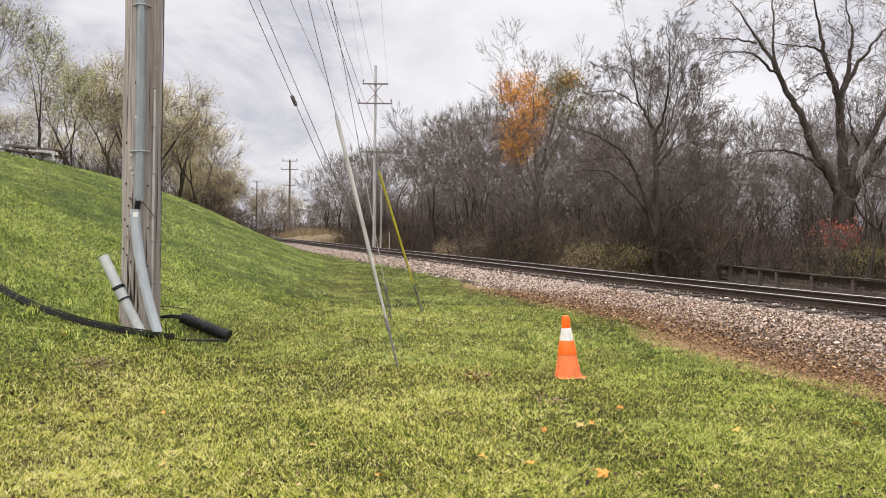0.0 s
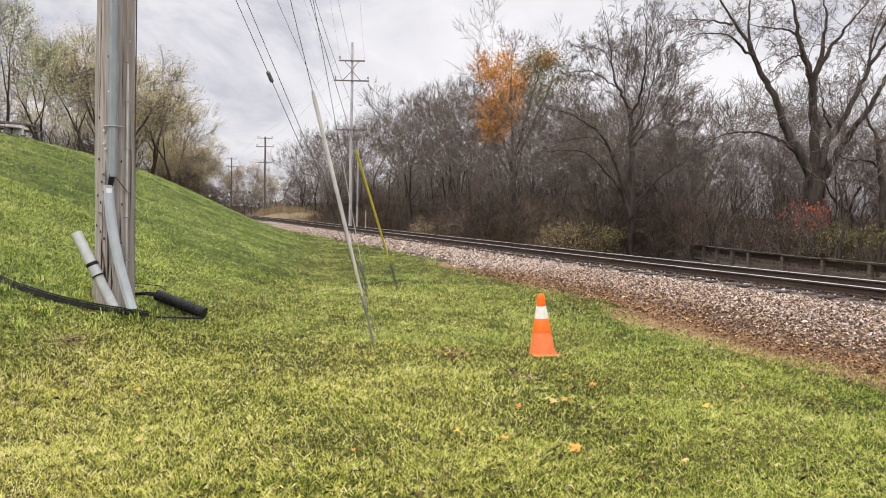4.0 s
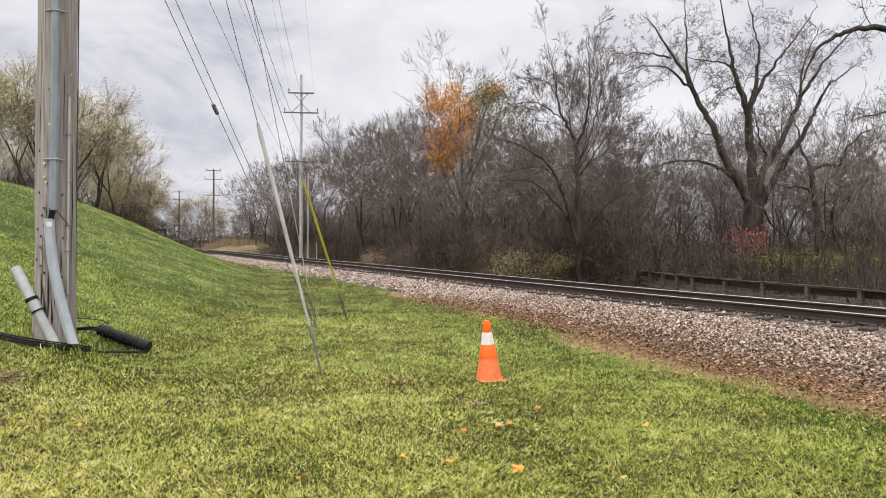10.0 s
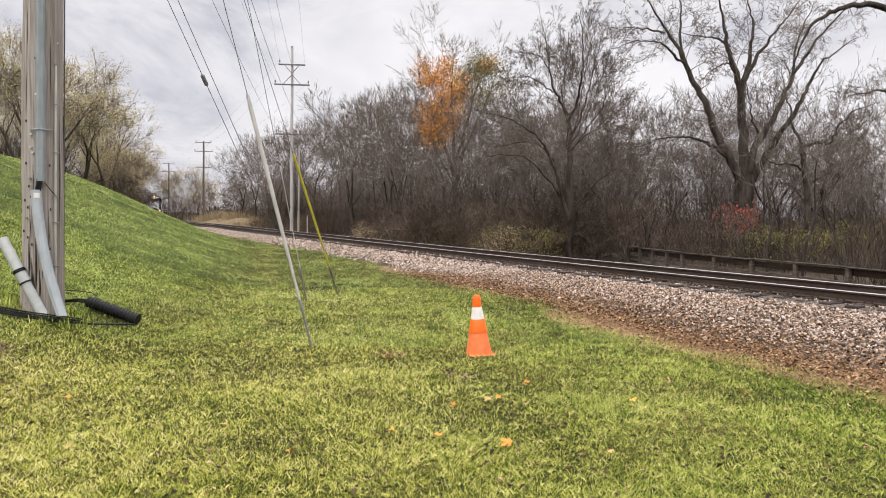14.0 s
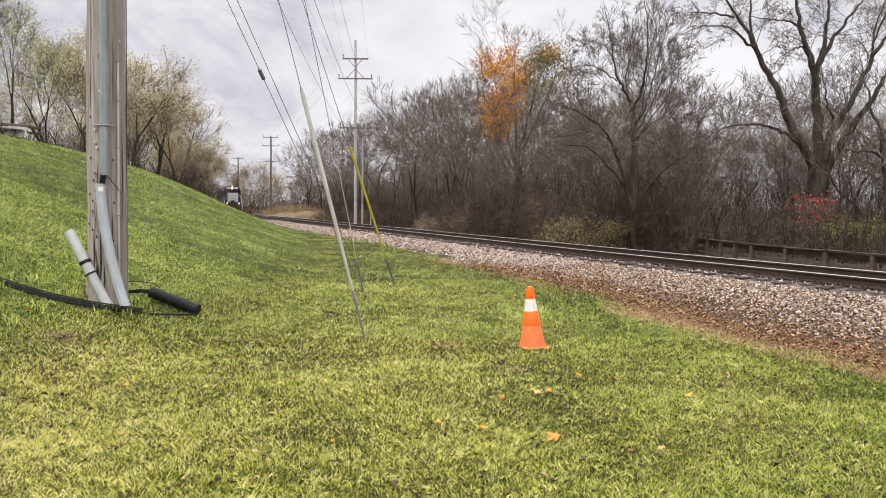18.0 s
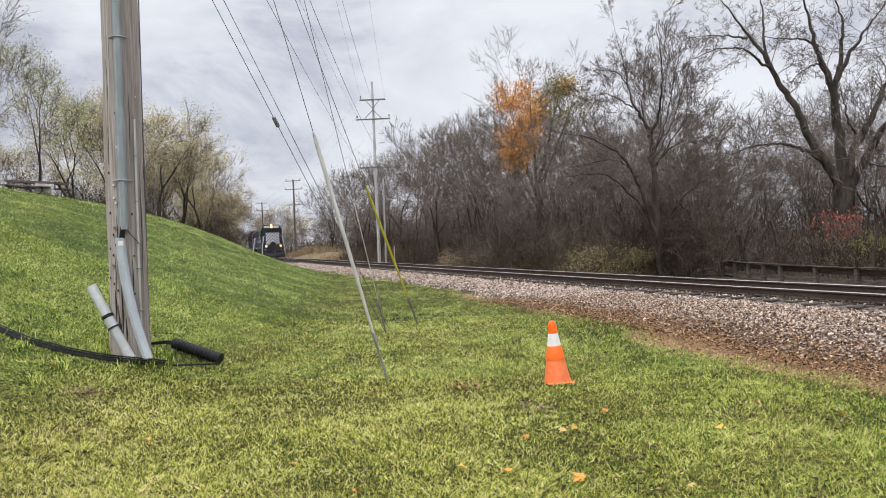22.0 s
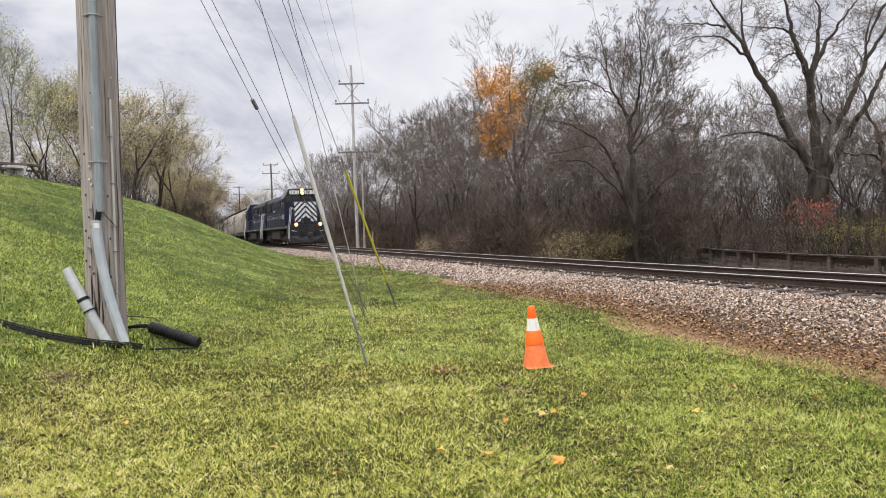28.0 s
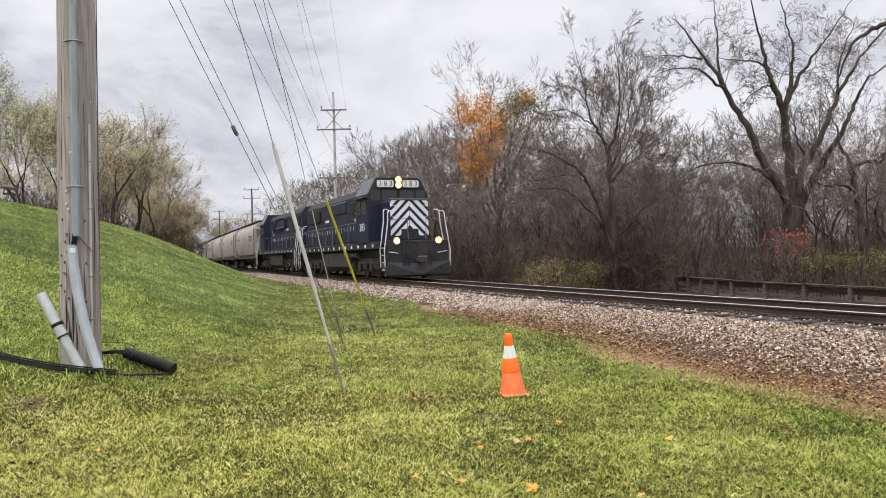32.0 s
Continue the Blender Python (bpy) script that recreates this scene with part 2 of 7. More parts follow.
g = Mat("orange_leaf", 0.7, 0, 0.3)
g.color(g.ramp(g.obrand(), [(0.0, (0.46, 0.20, 0.03)), (0.5, (0.54, 0.31, 0.06)), (1.0, (0.42, 0.30, 0.11))]))
M_ORLEAF = g.m


def leafage(name, stops, patches=0.35, clear=0.25):
    m = Mat(name, 0.75, 0, 0.2)
    k = m.math("ADD", m.math("MULTIPLY", m.island(), 0.8), m.math("MULTIPLY", m.math("SUBTRACT", m.noise(patches, 3), 0.4), 0.8))
    m.color(m.ramp(k, stops))
    m.b.inputs["Transmission Weight"].default_value = 0.0
    return m.m


M_LEAF_ORANGE = leafage("orange_foliage", [(0.0, (0.48, 0.17, 0.03)), (0.5, (0.70, 0.32, 0.055)), (1.0, (0.82, 0.48, 0.13))])
M_LEAF_OLIVE = leafage("olive_foliage", [(0.0, (0.12, 0.11, 0.04)), (0.5, (0.21, 0.19, 0.07)), (1.0, (0.34, 0.27, 0.09))])
M_LEAF_GREEN = leafage("yellow_green_foliage", [(0.0, (0.22, 0.235, 0.10)), (0.5, (0.40, 0.41, 0.19)), (1.0, (0.60, 0.56, 0.31))])
M_LEAF_GOLD = leafage("olive_gold_foliage", [(0.0, (0.28, 0.24, 0.12)), (0.5, (0.50, 0.43, 0.215)), (1.0, (0.74, 0.60, 0.36))])
M_LEAF_RED = leafage("red_foliage", [(0.0, (0.14, 0.03, 0.02)), (0.6, (0.30, 0.07, 0.045)), (1.0, (0.45, 0.18, 0.10))])
M_LEAF_TAN = leafage("tan_foliage", [(0.0, (0.18, 0.14, 0.085)), (0.5, (0.33, 0.255, 0.15)), (1.0, (0.50, 0.40, 0.25))])
M_LEAF_LIME = leafage("yellow_green_shrub_foliage", [(0.0, (0.15, 0.15, 0.03)), (0.5, (0.30, 0.29, 0.055)), (1.0, (0.46, 0.42, 0.10))])
M_LEAF_RUST = leafage("rusty_foliage", [(0.0, (0.07, 0.05, 0.04)), (0.5, (0.13, 0.095, 0.075)), (1.0, (0.20, 0.15, 0.11))])


def bark(name, dark, light):
    m = Mat(name, 0.95, 0, 0.1)
    n = m.noise(5, 5, (1, 1, 0.25))
    m.color(m.ramp(n, [(0.3, dark), (0.7, light)])).bump(n, 0.5, 0.03)
    return m.m


M_BARK = bark("grey_bark", (0.018, 0.0145, 0.012), (0.085, 0.07, 0.058))
M_TWIG = bark("brown_twigs", (0.085, 0.069, 0.058), (0.215, 0.178, 0.15))
g = Mat("thicket_twigs", 0.95, 0, 0.1)
g.color(g.ramp(g.math("ADD", g.math("MULTIPLY", g.island(), 0.5), g.math("MULTIPLY", g.math("SUBTRACT", g.noise(0.3, 3, world=True), 0.28), 1.2)), [(0.15, (0.024, 0.019, 0.0155)), (0.45, (0.066, 0.051, 0.041)), (0.72, (0.13, 0.10, 0.078)), (1.0, (0.27, 0.21, 0.16))]))
M_BRUSH = g.m
g = Mat("dry_straw", 0.9, 0, 0.1)
g.color(g.ramp(g.island(), [(0.0, (0.12, 0.09, 0.05)), (0.6, (0.27, 0.20, 0.115)), (1.0, (0.42, 0.33, 0.2))]))
M_STRAW = g.m
M_POLE = worn("weathered_pole_wood", (0.385, 0.345, 0.31), (0.215, 0.18, 0.155), 8.0, 0.9, 0, (1, 1, 0.03), 0.6, (0.15, 0.125, 0.11), 0.6)
M_POLE2 = worn("pale_pole_wood", (0.50, 0.48, 0.47), (0.32, 0.30, 0.29), 3.0, 0.9, 0, (1, 1, 0.06), 0.4, (0.2, 0.19, 0.18), 0.3)
M_POLE3 = worn("dark_pole_wood", (0.15, 0.12, 0.10), (0.08, 0.065, 0.055), 3.0, 0.9, 0, (1, 1, 0.06), 0.4)
M_GREYWOOD = worn("grey_crossarm_wood", (0.24, 0.21, 0.19), (0.12, 0.10, 0.09), 4.0, 0.9, 0, (0.1, 1, 1), 0.4)
M_PVC = worn("grey_pvc", (0.40, 0.43, 0.45), (0.33, 0.36, 0.38), 2.0, 0.45, 0, (1, 1, 0.4), 0.03, (0.2, 0.2, 0.19), 0.25)
M_PVC_DARK = worn("blue_grey_conduit", (0.285, 0.31, 0.315), (0.215, 0.24, 0.245), 2.0, 0.5, 0, (1, 1, 0.3), 0.03, (0.16, 0.16, 0.15), 0.3)
M_PVC_WHITE = worn("pale_grey_pipe", (0.50, 0.515, 0.505), (0.42, 0.435, 0.43), 2.0, 0.4, 0, (1, 1, 1), 0.03, (0.28, 0.27, 0.24), 0.25)
M_GUARD = worn("weathered_white_guard", (0.48, 0.46, 0.42), (0.36, 0.345, 0.315), 2.5, 0.6, 0, (1, 1, 0.3), 0.05, (0.22, 0.21, 0.18), 0.55)
M_YELLOW = worn("yellow_guard_plastic", (0.58, 0.51, 0.05), (0.47, 0.41, 0.04), 2.5, 0.5, 0, (1, 1, 0.3), 0.05, (0.25, 0.2, 0.06), 0.3)
M_STEEL = worn("galvanised_steel", (0.30, 0.30, 0.30), (0.20, 0.20, 0.20), 8.0, 0.5, 0.7, (1, 1, 1), 0.05, (0.12, 0.09, 0.07), 0.5)
M_BLACK = worn("black_plastic", (0.010, 0.010, 0.011), (0.016, 0.016, 0.017), 6.0, 0.5, 0, (1, 1, 1), 0.05, (0.05, 0.045, 0.035), 0.25, 0.2)
M_WIRE = worn("dark_cable", (0.10, 0.10, 0.105), (0.06, 0.06, 0.062), 8.0, 0.6)
M_CONE = worn("orange_cone_plastic", (0.86, 0.22, 0.075), (0.78, 0.18, 0.06), 3.0, 0.5, 0, (1, 1, 1), 0.03, (0.45, 0.12, 0.05), 0.35)
M_CONE_TOP = worn("bright_orange_plastic", (0.90, 0.15, 0.01), (0.82, 0.12, 0.01), 3.0, 0.5, 0, (1, 1, 1), 0.03, (0.5, 0.1, 0.03), 0.2)
M_BAND = worn("white_reflective_band", (0.80, 0.78, 0.74), (0.66, 0.63, 0.58), 9.0, 0.4, 0, (1, 1, 0.12), 0.03, (0.42, 0.36, 0.29), 0.5)
M_TIE = worn("creosoted_tie", (0.05, 0.038, 0.031), (0.022, 0.018, 0.015), 4.0, 0.9, 0, (0.15, 1, 1), 0.5, (0.09, 0.07, 0.058), 0.4)
M_RAIL = worn("rusty_rail_side", (0.062, 0.04, 0.029), (0.034, 0.023, 0.018), 5.0, 0.85, 0.1, (1, 0.1, 1), 0.2)
M_RAILTOP = worn("polished_rail_head", (0.52, 0.49, 0.46), (0.38, 0.355, 0.33), 4.0, 0.42, 0.9, (1, 0.05, 1), 0.02, (0.3, 0.27, 0.25), 0.3)
M_FENCE = worn("dark_weathered_timber", (0.042, 0.033, 0.026), (0.02, 0.016, 0.013), 3.0, 0.9, 0, (0.2, 0.2, 1), 0.4, (0.15, 0.13, 0.105), 0.45)
M_FENCEPOST = worn("grey_weathered_timber", (0.115, 0.092, 0.075), (0.05, 0.041, 0.034), 3.0, 0.9, 0, (0.2, 0.2, 1), 0.4, (0.09, 0.075, 0.06), 0.4)
M_INSUL = worn("grey_porcelain", (0.20, 0.19, 0.20), (0.14, 0.13, 0.14), 8.0, 0.3)


# ---------- mesh helpers ----------
class Geo:
    """Vertices and faces gathered by shape, then made into one mesh."""

    def __init__(self):
        self.v, self.f = [], []

    def add(self, v, f):
        o = len(self.v)
        self.v += [tuple(p) for p in v]
        self.f += [tuple(i + o for i in q) for q in f]
        return self

    def box(self, x0, x1, y0, y1, z0, z1, c=0.0, m=None):
        """A box with chamfered edges of width c."""
        if c <= 0:
            v = [(x, y, z) for x in (x0, x1) for y in (y0, y1) for z in (z0, z1)]
            f = [(0, 1, 3, 2), (4, 6, 7, 5), (0, 4, 5, 1), (2, 3, 7, 6), (0, 2, 6, 4), (1, 5, 7, 3)]
        else:
            c = min(c, abs(x1 - x0) / 2.05, abs(y1 - y0) / 2.05, abs(z1 - z0) / 2.05)
            v, ix = [], {}
            for sx in (0, 1):
                for sy in (0, 1):
                    for sz in (0, 1):
                        for a in range(3):
                            p = [(x0, x1)[sx], (y0, y1)[sy], (z0, z1)[sz]]
                            for b, s in enumerate((sx, sy, sz)):
                                if b != a:
                                    p[b] += -c if s else c
                            ix[sx, sy, sz, a] = len(v)
                            v.append(p)
            f = []
            ring = ((0, 0), (1, 0), (1, 1), (0, 1))
            for a in range(3):
                b, d = (a + 1) % 3, (a + 2) % 3
                for s in (0, 1):
                    q = []
                    for u, w in ring:
                        k = [0, 0, 0]
                        k[a], k[b], k[d] = s, u, w
                        q.append(ix[(*k, a)])
                    f.append(tuple(q if s else q[::-1]))
                for u, w in ring:
                    k = [0, 0, 0]
                    k[b], k[d] = u, w
                    l = list(k)
                    l[a] = 1
                    q = (ix[(*k, b)], ix[(*l, b)], ix[(*l, d)], ix[(*k, d)])
                    f.append(q if u == w else q[::-1])
            for sx in (0, 1):
                for sy in (0, 1):
                    for sz in (0, 1):
                        q = tuple(ix[sx, sy, sz, a] for a in range(3))
                        f.append(q if (sx + sy + sz) % 2 else q[::-1])
        if m is not None:
            v = [m @ Vector(p) for p in v]
        return self.add(v, f)

    def tube(self, pts, r, n=8, caps=True, r_end=None):
        """A tube along a line of points; r a number, or one for each point."""
        pts = [Vector(p) for p in pts]
        k = len(pts)
        rs = list(r) if isinstance(r, (list, tuple)) else [r + ((r_end if r_end is not None else r) - r) * i / max(k - 1, 1) for i in range(k)]
        v, f, side = [], [], None
        for i, p in enumerate(pts):
            d = (pts[min(i + 1, k - 1)] - pts[max(i - 1, 0)])
            d = d.normalized() if d.length > 1e-9 else Vector((0, 0, 1))
            if side is None:
                side = d.cross(Vector((0, 0, 1)) if abs(d.z) < 0.9 else Vector((1, 0, 0))).normalized()
            side = (side - d * side.dot(d)).normalized()
            up = d.cross(side)
            for j in range(n):
                a = 2 * math.pi * j / n
                v.append(p + (side * math.cos(a) + up * math.sin(a)) * rs[i])
        for i in range(k - 1):
            for j in range(n):
                f.append((i * n + j, i * n + (j + 1) % n, (i + 1) * n + (j + 1) % n, (i + 1) * n + j))
        if caps:
            f += [tuple(range(n))[::-1], tuple(range((k - 1) * n, k * n))]
        return self.add(v, f)

    def lathe(self, prof, n=24, at=(0, 0, 0), close=True):
        """A turned shape about z from (radius, height) pairs."""
        v, f = [], []
        for r, z in prof:
            for j in range(n):
                a = 2 * math.pi * j / n
                v.append((at[0] + r * math.cos(a), at[1] + r * math.sin(a), at[2] + z))
        for i in range(len(prof) - 1):
            for j in range(n):
                f.append((i * n + j, i * n + (j + 1) % n, (i + 1) * n + (j + 1) % n, (i + 1) * n + j))
        if close:
            f += [tuple(range(n))[::-1], tuple(range((len(prof) - 1) * n, len(prof) * n))]
        return self.add(v, f)

    def prism(self, poly, lo, hi, axis="y"):
        """A closed outline pushed along an axis. The outline's pairs are the other two axes in order."""
        def at(p, h):
            return {"x": (h, p[0], p[1]), "y": (p[0], h, p[1]), "z": (p[0], p[1], h)}[axis]
        n = len(poly)
        v = [at(p, lo) for p in poly] + [at(p, hi) for p in poly]
        f = [tuple(range(n)), tuple(range(n, 2 * n))[::-1]] + [(i, i + n, (i + 1) % n + n, (i + 1) % n) for i in range(n)]
        return self.add(v, f)

    def mesh(self, name, mat, smooth=False):
        me = bpy.data.meshes.new(name)
        me.from_pydata(self.v, [], self.f)
        me.materials.append(mat)
        b = bmesh.new()
        b.from_mesh(me)
        bmesh.ops.recalc_face_normals(b, faces=b.faces)
        b.to_mesh(me)
        b.free()
        if smooth:
            me.shade_smooth()
            me.set_sharp_from_angle(angle=radians(38))
        return me


def part(name, geo, mat, parent=None, label="", smooth=False):
    ob = new(name, geo.mesh(name, mat, smooth) if isinstance(geo, Geo) else geo)
    if parent is not None:
        ob.parent = parent
    return tagged(ob, label)


def thing(name, label, category, group="", at=None, kind=""):
    ob = new(name)
    ob.empty_display_size = 0.2
    if at is not None:
        ob.matrix_basis = at
    return tagged(ob, label, category, group, kind)


def raw_mesh(name, v, f, mat):
    """A mesh from arrays of points and triangles or quads."""
    me = bpy.data.meshes.new(name)
    v, f = np.asarray(v, np.float32), np.asarray(f, np.int32)
    me.vertices.add(len(v))
    me.vertices.foreach_set("co", v.ravel())
    k = f.shape[1]
    me.loops.add(f.size)
    me.loops.foreach_set("vertex_index", f.ravel())
    me.polygons.add(len(f))
    me.polygons.foreach_set("loop_start", np.arange(0, f.size, k, dtype=np.int32))
    me.materials.append(mat)
    me.update(calc_edges=True)
    return me


# ---------- the plan: s runs along the track away from the eye, w to its left ----------
HEAD = np.array([-0.336, 0.942]) / np.hypot(0.336, 0.942)
LEFT = np.array([-HEAD[1], HEAD[0]])
BASE = np.array([8.30, 14.50])
RAIL_Z = 0.44


def bend(s):
    s = np.asarray(s, float)
    return -np.clip(s - 30, 0, None) ** 2 / 6000.0


def plan(s, w):
    s, w = np.asarray(s, float), np.asarray(w, float) + bend(s)
    return BASE[0] + HEAD[0] * s + LEFT[0] * w, BASE[1] + HEAD[1] * s + LEFT[1] * w


def to_track(x, y):
    dx, dy = np.asarray(x, float) - BASE[0], np.asarray(y, float) - BASE[1]
    s = dx * HEAD[0] + dy * HEAD[1]
    return s, dx * LEFT[0] + dy * LEFT[1] - bend(s)


def soft_interp(s, xs, ys, r=5.0):
    s = np.asarray(s, float)
    return sum(np.interp(s + d * r, xs, ys) for d in (-1, -0.66, -0.33, 0, 0.33, 0.66, 1)) / 7


def smooth(a, b, x):
    t = np.clip((np.asarray(x, float) - a) / (b - a), 0, 1)
    return t * t * (3 - 2 * t)


def lawn_z(s):
    return soft_interp(s, [-60, -5, -2.5, 0.5, 4, 14, 30, 60, 400], [0.0, -0.02, 0.04, 0.2, 0.2, 0.2, 0.24, 0.3, 0.3], 1.6)


def hill(s, w):
    toe = soft_interp(s, [-60, -8, -1, 8, 17, 30, 45, 70, 400], [24, 15.5, 11.0, 8.4, 6.6, 5.0, 4.0, 3.4, 3.4])
    crest = soft_interp(s, [-60, -8, -1, 17, 29, 48, 67, 90, 130, 400], [42, 31, 25, 17.9, 15.4, 13.4, 10.0, 8.0, 8.0, 8.0])
    top = soft_interp(s, [-60, -1, 17, 29, 48, 67, 90, 130, 400], [3.9, 3.9, 3.9, 3.9, 3.9, 2.9, 2.2, 2.4, 3.0])
    t = (w - toe) / (crest - toe)
    u = np.clip(t, 0, 1)
    p = 1.5 * u**1.3 - 0.5 * u**3
    return top * (p + 0.22 * (1 - np.exp(-np.clip(t - 1, 0, None) * 2.0)))


def grade(s):
    """The line climbs gently away from the eye."""
    return 0.0042 * np.clip(np.asarray(s, float) - 6, 0, 60)


def ground_z(s, w):
    s, w = np.asarray(s, float), np.asarray(w, float)
    bed = 0.235 - 0.06 * smooth(1.15, 1.5, np.abs(w)) + 0.0 * s
    shoulder = smooth(2.0, 5.6, w) * (lawn_z(s) - 0.175)
    left = bed + shoulder + hill(s, w) + grade(s) * (1 - smooth(4, 9, w))
    floor = -0.45 + 0.25 * np.sin(s * 0.11 + 1.3) * np.cos(w * 0.13) + 0.012 * np.clip(-w - 12, 0, 90)
    right = bed + smooth(2.0, 5.0, -w) * (floor - 0.175) + grade(s)
    right = right + (1.25 + 0.25 * np.sin(s * 0.31) * np.sin(w * 0.7 + s * 0.13)) * np.exp(-(((s - 122) / 30) ** 4) - ((w + 9.5) / 4.6) ** 2)
    return np.where(w > 0, left, right)


def spot(s, w, dz=0.0):
    x, y = plan(s, w)
    return float(x), float(y), float(ground_z(s, w)) + dz


def on_ground(x, y):
    return float(ground_z(*to_track(x, y)))


def spread(parts):
    out = []
    for a, b, n in parts:
        out += list(np.linspace(a, b, n, endpoint=False))
    return np.array(out + [parts[-1][1]])


S_AX = spread([(-1500, -200, 12), (-200, -40, 20), (-40, -16, 40), (-16, 20, 110), (20, 70, 80), (70, 160, 60), (160, 400, 30), (400, 2500, 14)])
W_AX = spread([(-1500, -200, 12), (-200, -60, 18), (-60, -20, 30), (-20, -6, 30), (-6, 20, 104), (20, 40, 30), (40, 120, 24), (120, 1500, 14)])
gs, gw = np.meshgrid(S_AX, W_AX, indexing="ij")
gx, gy = plan(gs, gw)
gz = ground_z(gs, gw)
rough_n = np.sin(gx * 1.7 + 0.6 * np.sin(gy * 1.1)) * np.sin(gy * 1.9 + 0.8 * np.sin(gx * 0.9))
gz = gz + rough_n * np.where(np.abs(gw) < 4.5, 0.0, 0.018)
ni, nj = gs.shape
idx = np.arange(ni * nj).reshape(ni, nj)
gf = np.stack([idx[:-1, :-1], idx[1:, :-1], idx[1:, 1:], idx[:-1, 1:]], -1).reshape(-1, 4)[:, ::-1]
ground = new("ground", raw_mesh("ground", np.stack([gx, gy, gz], -1).reshape(-1, 3), gf, M_GROUND))
ground.data.shade_smooth()
wob = 0.35 * np.sin(gs * 0.45) + 0.2 * np.sin(gs * 1.3 + 1)
far_left = smooth(0.0, 6.0, gw - soft_interp(gs, [-60, -8, 17, 29, 48, 67, 90, 400], [47, 36, 21, 18, 16.5, 12.5, 9, 7]))
masks = {
    "lawn": smooth(5.2, 6.0, gw + wob + 1.45 * smooth(3, 13, gs)) * (1 - far_left),
    "litter": smooth(3.9, 5.0, gw + wob) * (1 - smooth(5.5, 6.2, gw + wob + 1.6 * smooth(3, 13, gs))) + smooth(-4.2, -3.4, -np.abs(gw + 5.2)) * 0.6,
    "stone": 1 - smooth(4.0, 5.2, np.abs(gw) + 0.6 * wob + 0.9 * smooth(3, 13, gs)),
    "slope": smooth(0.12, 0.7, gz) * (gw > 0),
    "straw": np.exp(-(((gs - 118) / 34) ** 2) - ((gw + 9) / 6.5) ** 2) * (gw < -3.5),
}
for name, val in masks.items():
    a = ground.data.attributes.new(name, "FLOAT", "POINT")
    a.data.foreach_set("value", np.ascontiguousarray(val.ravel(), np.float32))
tagged(ground, "mown grass lawn and hillside, gravel bed and leaf-strewn woodland floor", "ground", kind="structure")

# ---------- railway track ----------
track = thing("railway_track", "single railway track with rusty rails on dark wooden ties", "railway track", kind="structure")


def rail_profile(off):
    pts = [(-0.07, -0.171), (0.07, -0.171), (0.07, -0.160), (0.012, -0.140), (0.010, -0.045), (0.036, -0.034), (0.036, -0.006), (0.028, 0.0), (-0.028, 0.0), (-0.036, -0.006),
           (-0.036, -0.034), (-0.010, -0.045), (-0.012, -0.140), (-0.07, -0.160)]
    return [(p[0] + off, p[1]) for p in pts]


for off in (-0.753, 0.753):
    ss = list(np.arange(-60, 44, 8.0)) + list(np.arange(44, 330, 6.0))
    prof = rail_profile(off)
    geo, n = Geo(), len(prof)
    v, f = [], []
    for s in ss:
        for w, z in prof:
            x, y = plan(s, w)
            v.append((float(x), float(y), RAIL_Z + z + float(grade(s))))
    for i in range(len(ss) - 1):
        for j in range(n):
            f.append((i * n + j, i * n + (j + 1) % n, (i + 1) * n + (j + 1) % n, (i + 1) * n + j))
    rail = part("rail", geo.add(v, f), M_RAIL, track, "long rusty steel rail with a polished head")
    geo = Geo()
    v, f = [], []
    for s in ss:
        for w, z in ((off - 0.0375, -0.004), (off - 0.028, 0.003), (off + 0.028, 0.003), (off + 0.0375, -0.004)):
            x, y = plan(s, w)
            v.append((float(x), float(y), RAIL_Z + z + float(grade(s))))
    for i in range(len(ss) - 1):
        for j in range(3):
            f.append((4 * i + j, 4 * i + j + 1, 4 * i + j + 5, 4 * i + j + 4))
    part("rail_head", geo.add(v, f), M_RAILTOP, rail, "bright worn running surface")

# ---------- utility poles, wires and guys ----------
def crossarm(geo, z, half, dx=0.0):
    geo.box(-half + dx, half + dx, -0.20, -0.08, z - 0.06, z + 0.06, 0.012)


def line_pole(name, label, at, height, mat, arms, r0=0.19, r1=0.12, turn=0.0):
    """A wooden line pole with crossarms (height, half length, braced) and pin insulators."""
    p = thing(name, label, "utility pole", "line poles", pose(*at, 0, 0, turn))
    shaft = Geo()
    n = 14
    pts = [(0.02 * math.sin(i * 0.7), 0.015 * math.cos(i * 0.9), height * i / n - 0.4 * (i == 0)) for i in range(n + 1)]
    shaft.tube(pts, [r0 + (r1 - r0) * i / n for i in range(n + 1)], 14)
    part("shaft", shaft, mat, p, smooth=True)
    for z, half, braced, pins in arms:
        a = Geo()
        crossarm(a, z, half)
        arm = part("crossarm", a, M_GREYWOOD, p)
        if braced:
            for sx in (-1, 1):
                b = Geo()
                b.tube([(sx * half * 0.55, -0.21, z - 0.04), (0, -0.19, z - half * 0.52 * braced)], 0.03, 6)
                part("brace", b, M_GREYWOOD, arm)
        for px in pins:
            i = Geo()
            i.lathe([(0.02, 0.0), (0.02, 0.12), (0.07, 0.13), (0.075, 0.19), (0.05, 0.21), (0.065, 0.26), (0.03, 0.33), (0.0, 0.34)], 10, (px, -0.14, z + 0.06))
            part("insulator", i, M_INSUL, arm, smooth=True)
    return p


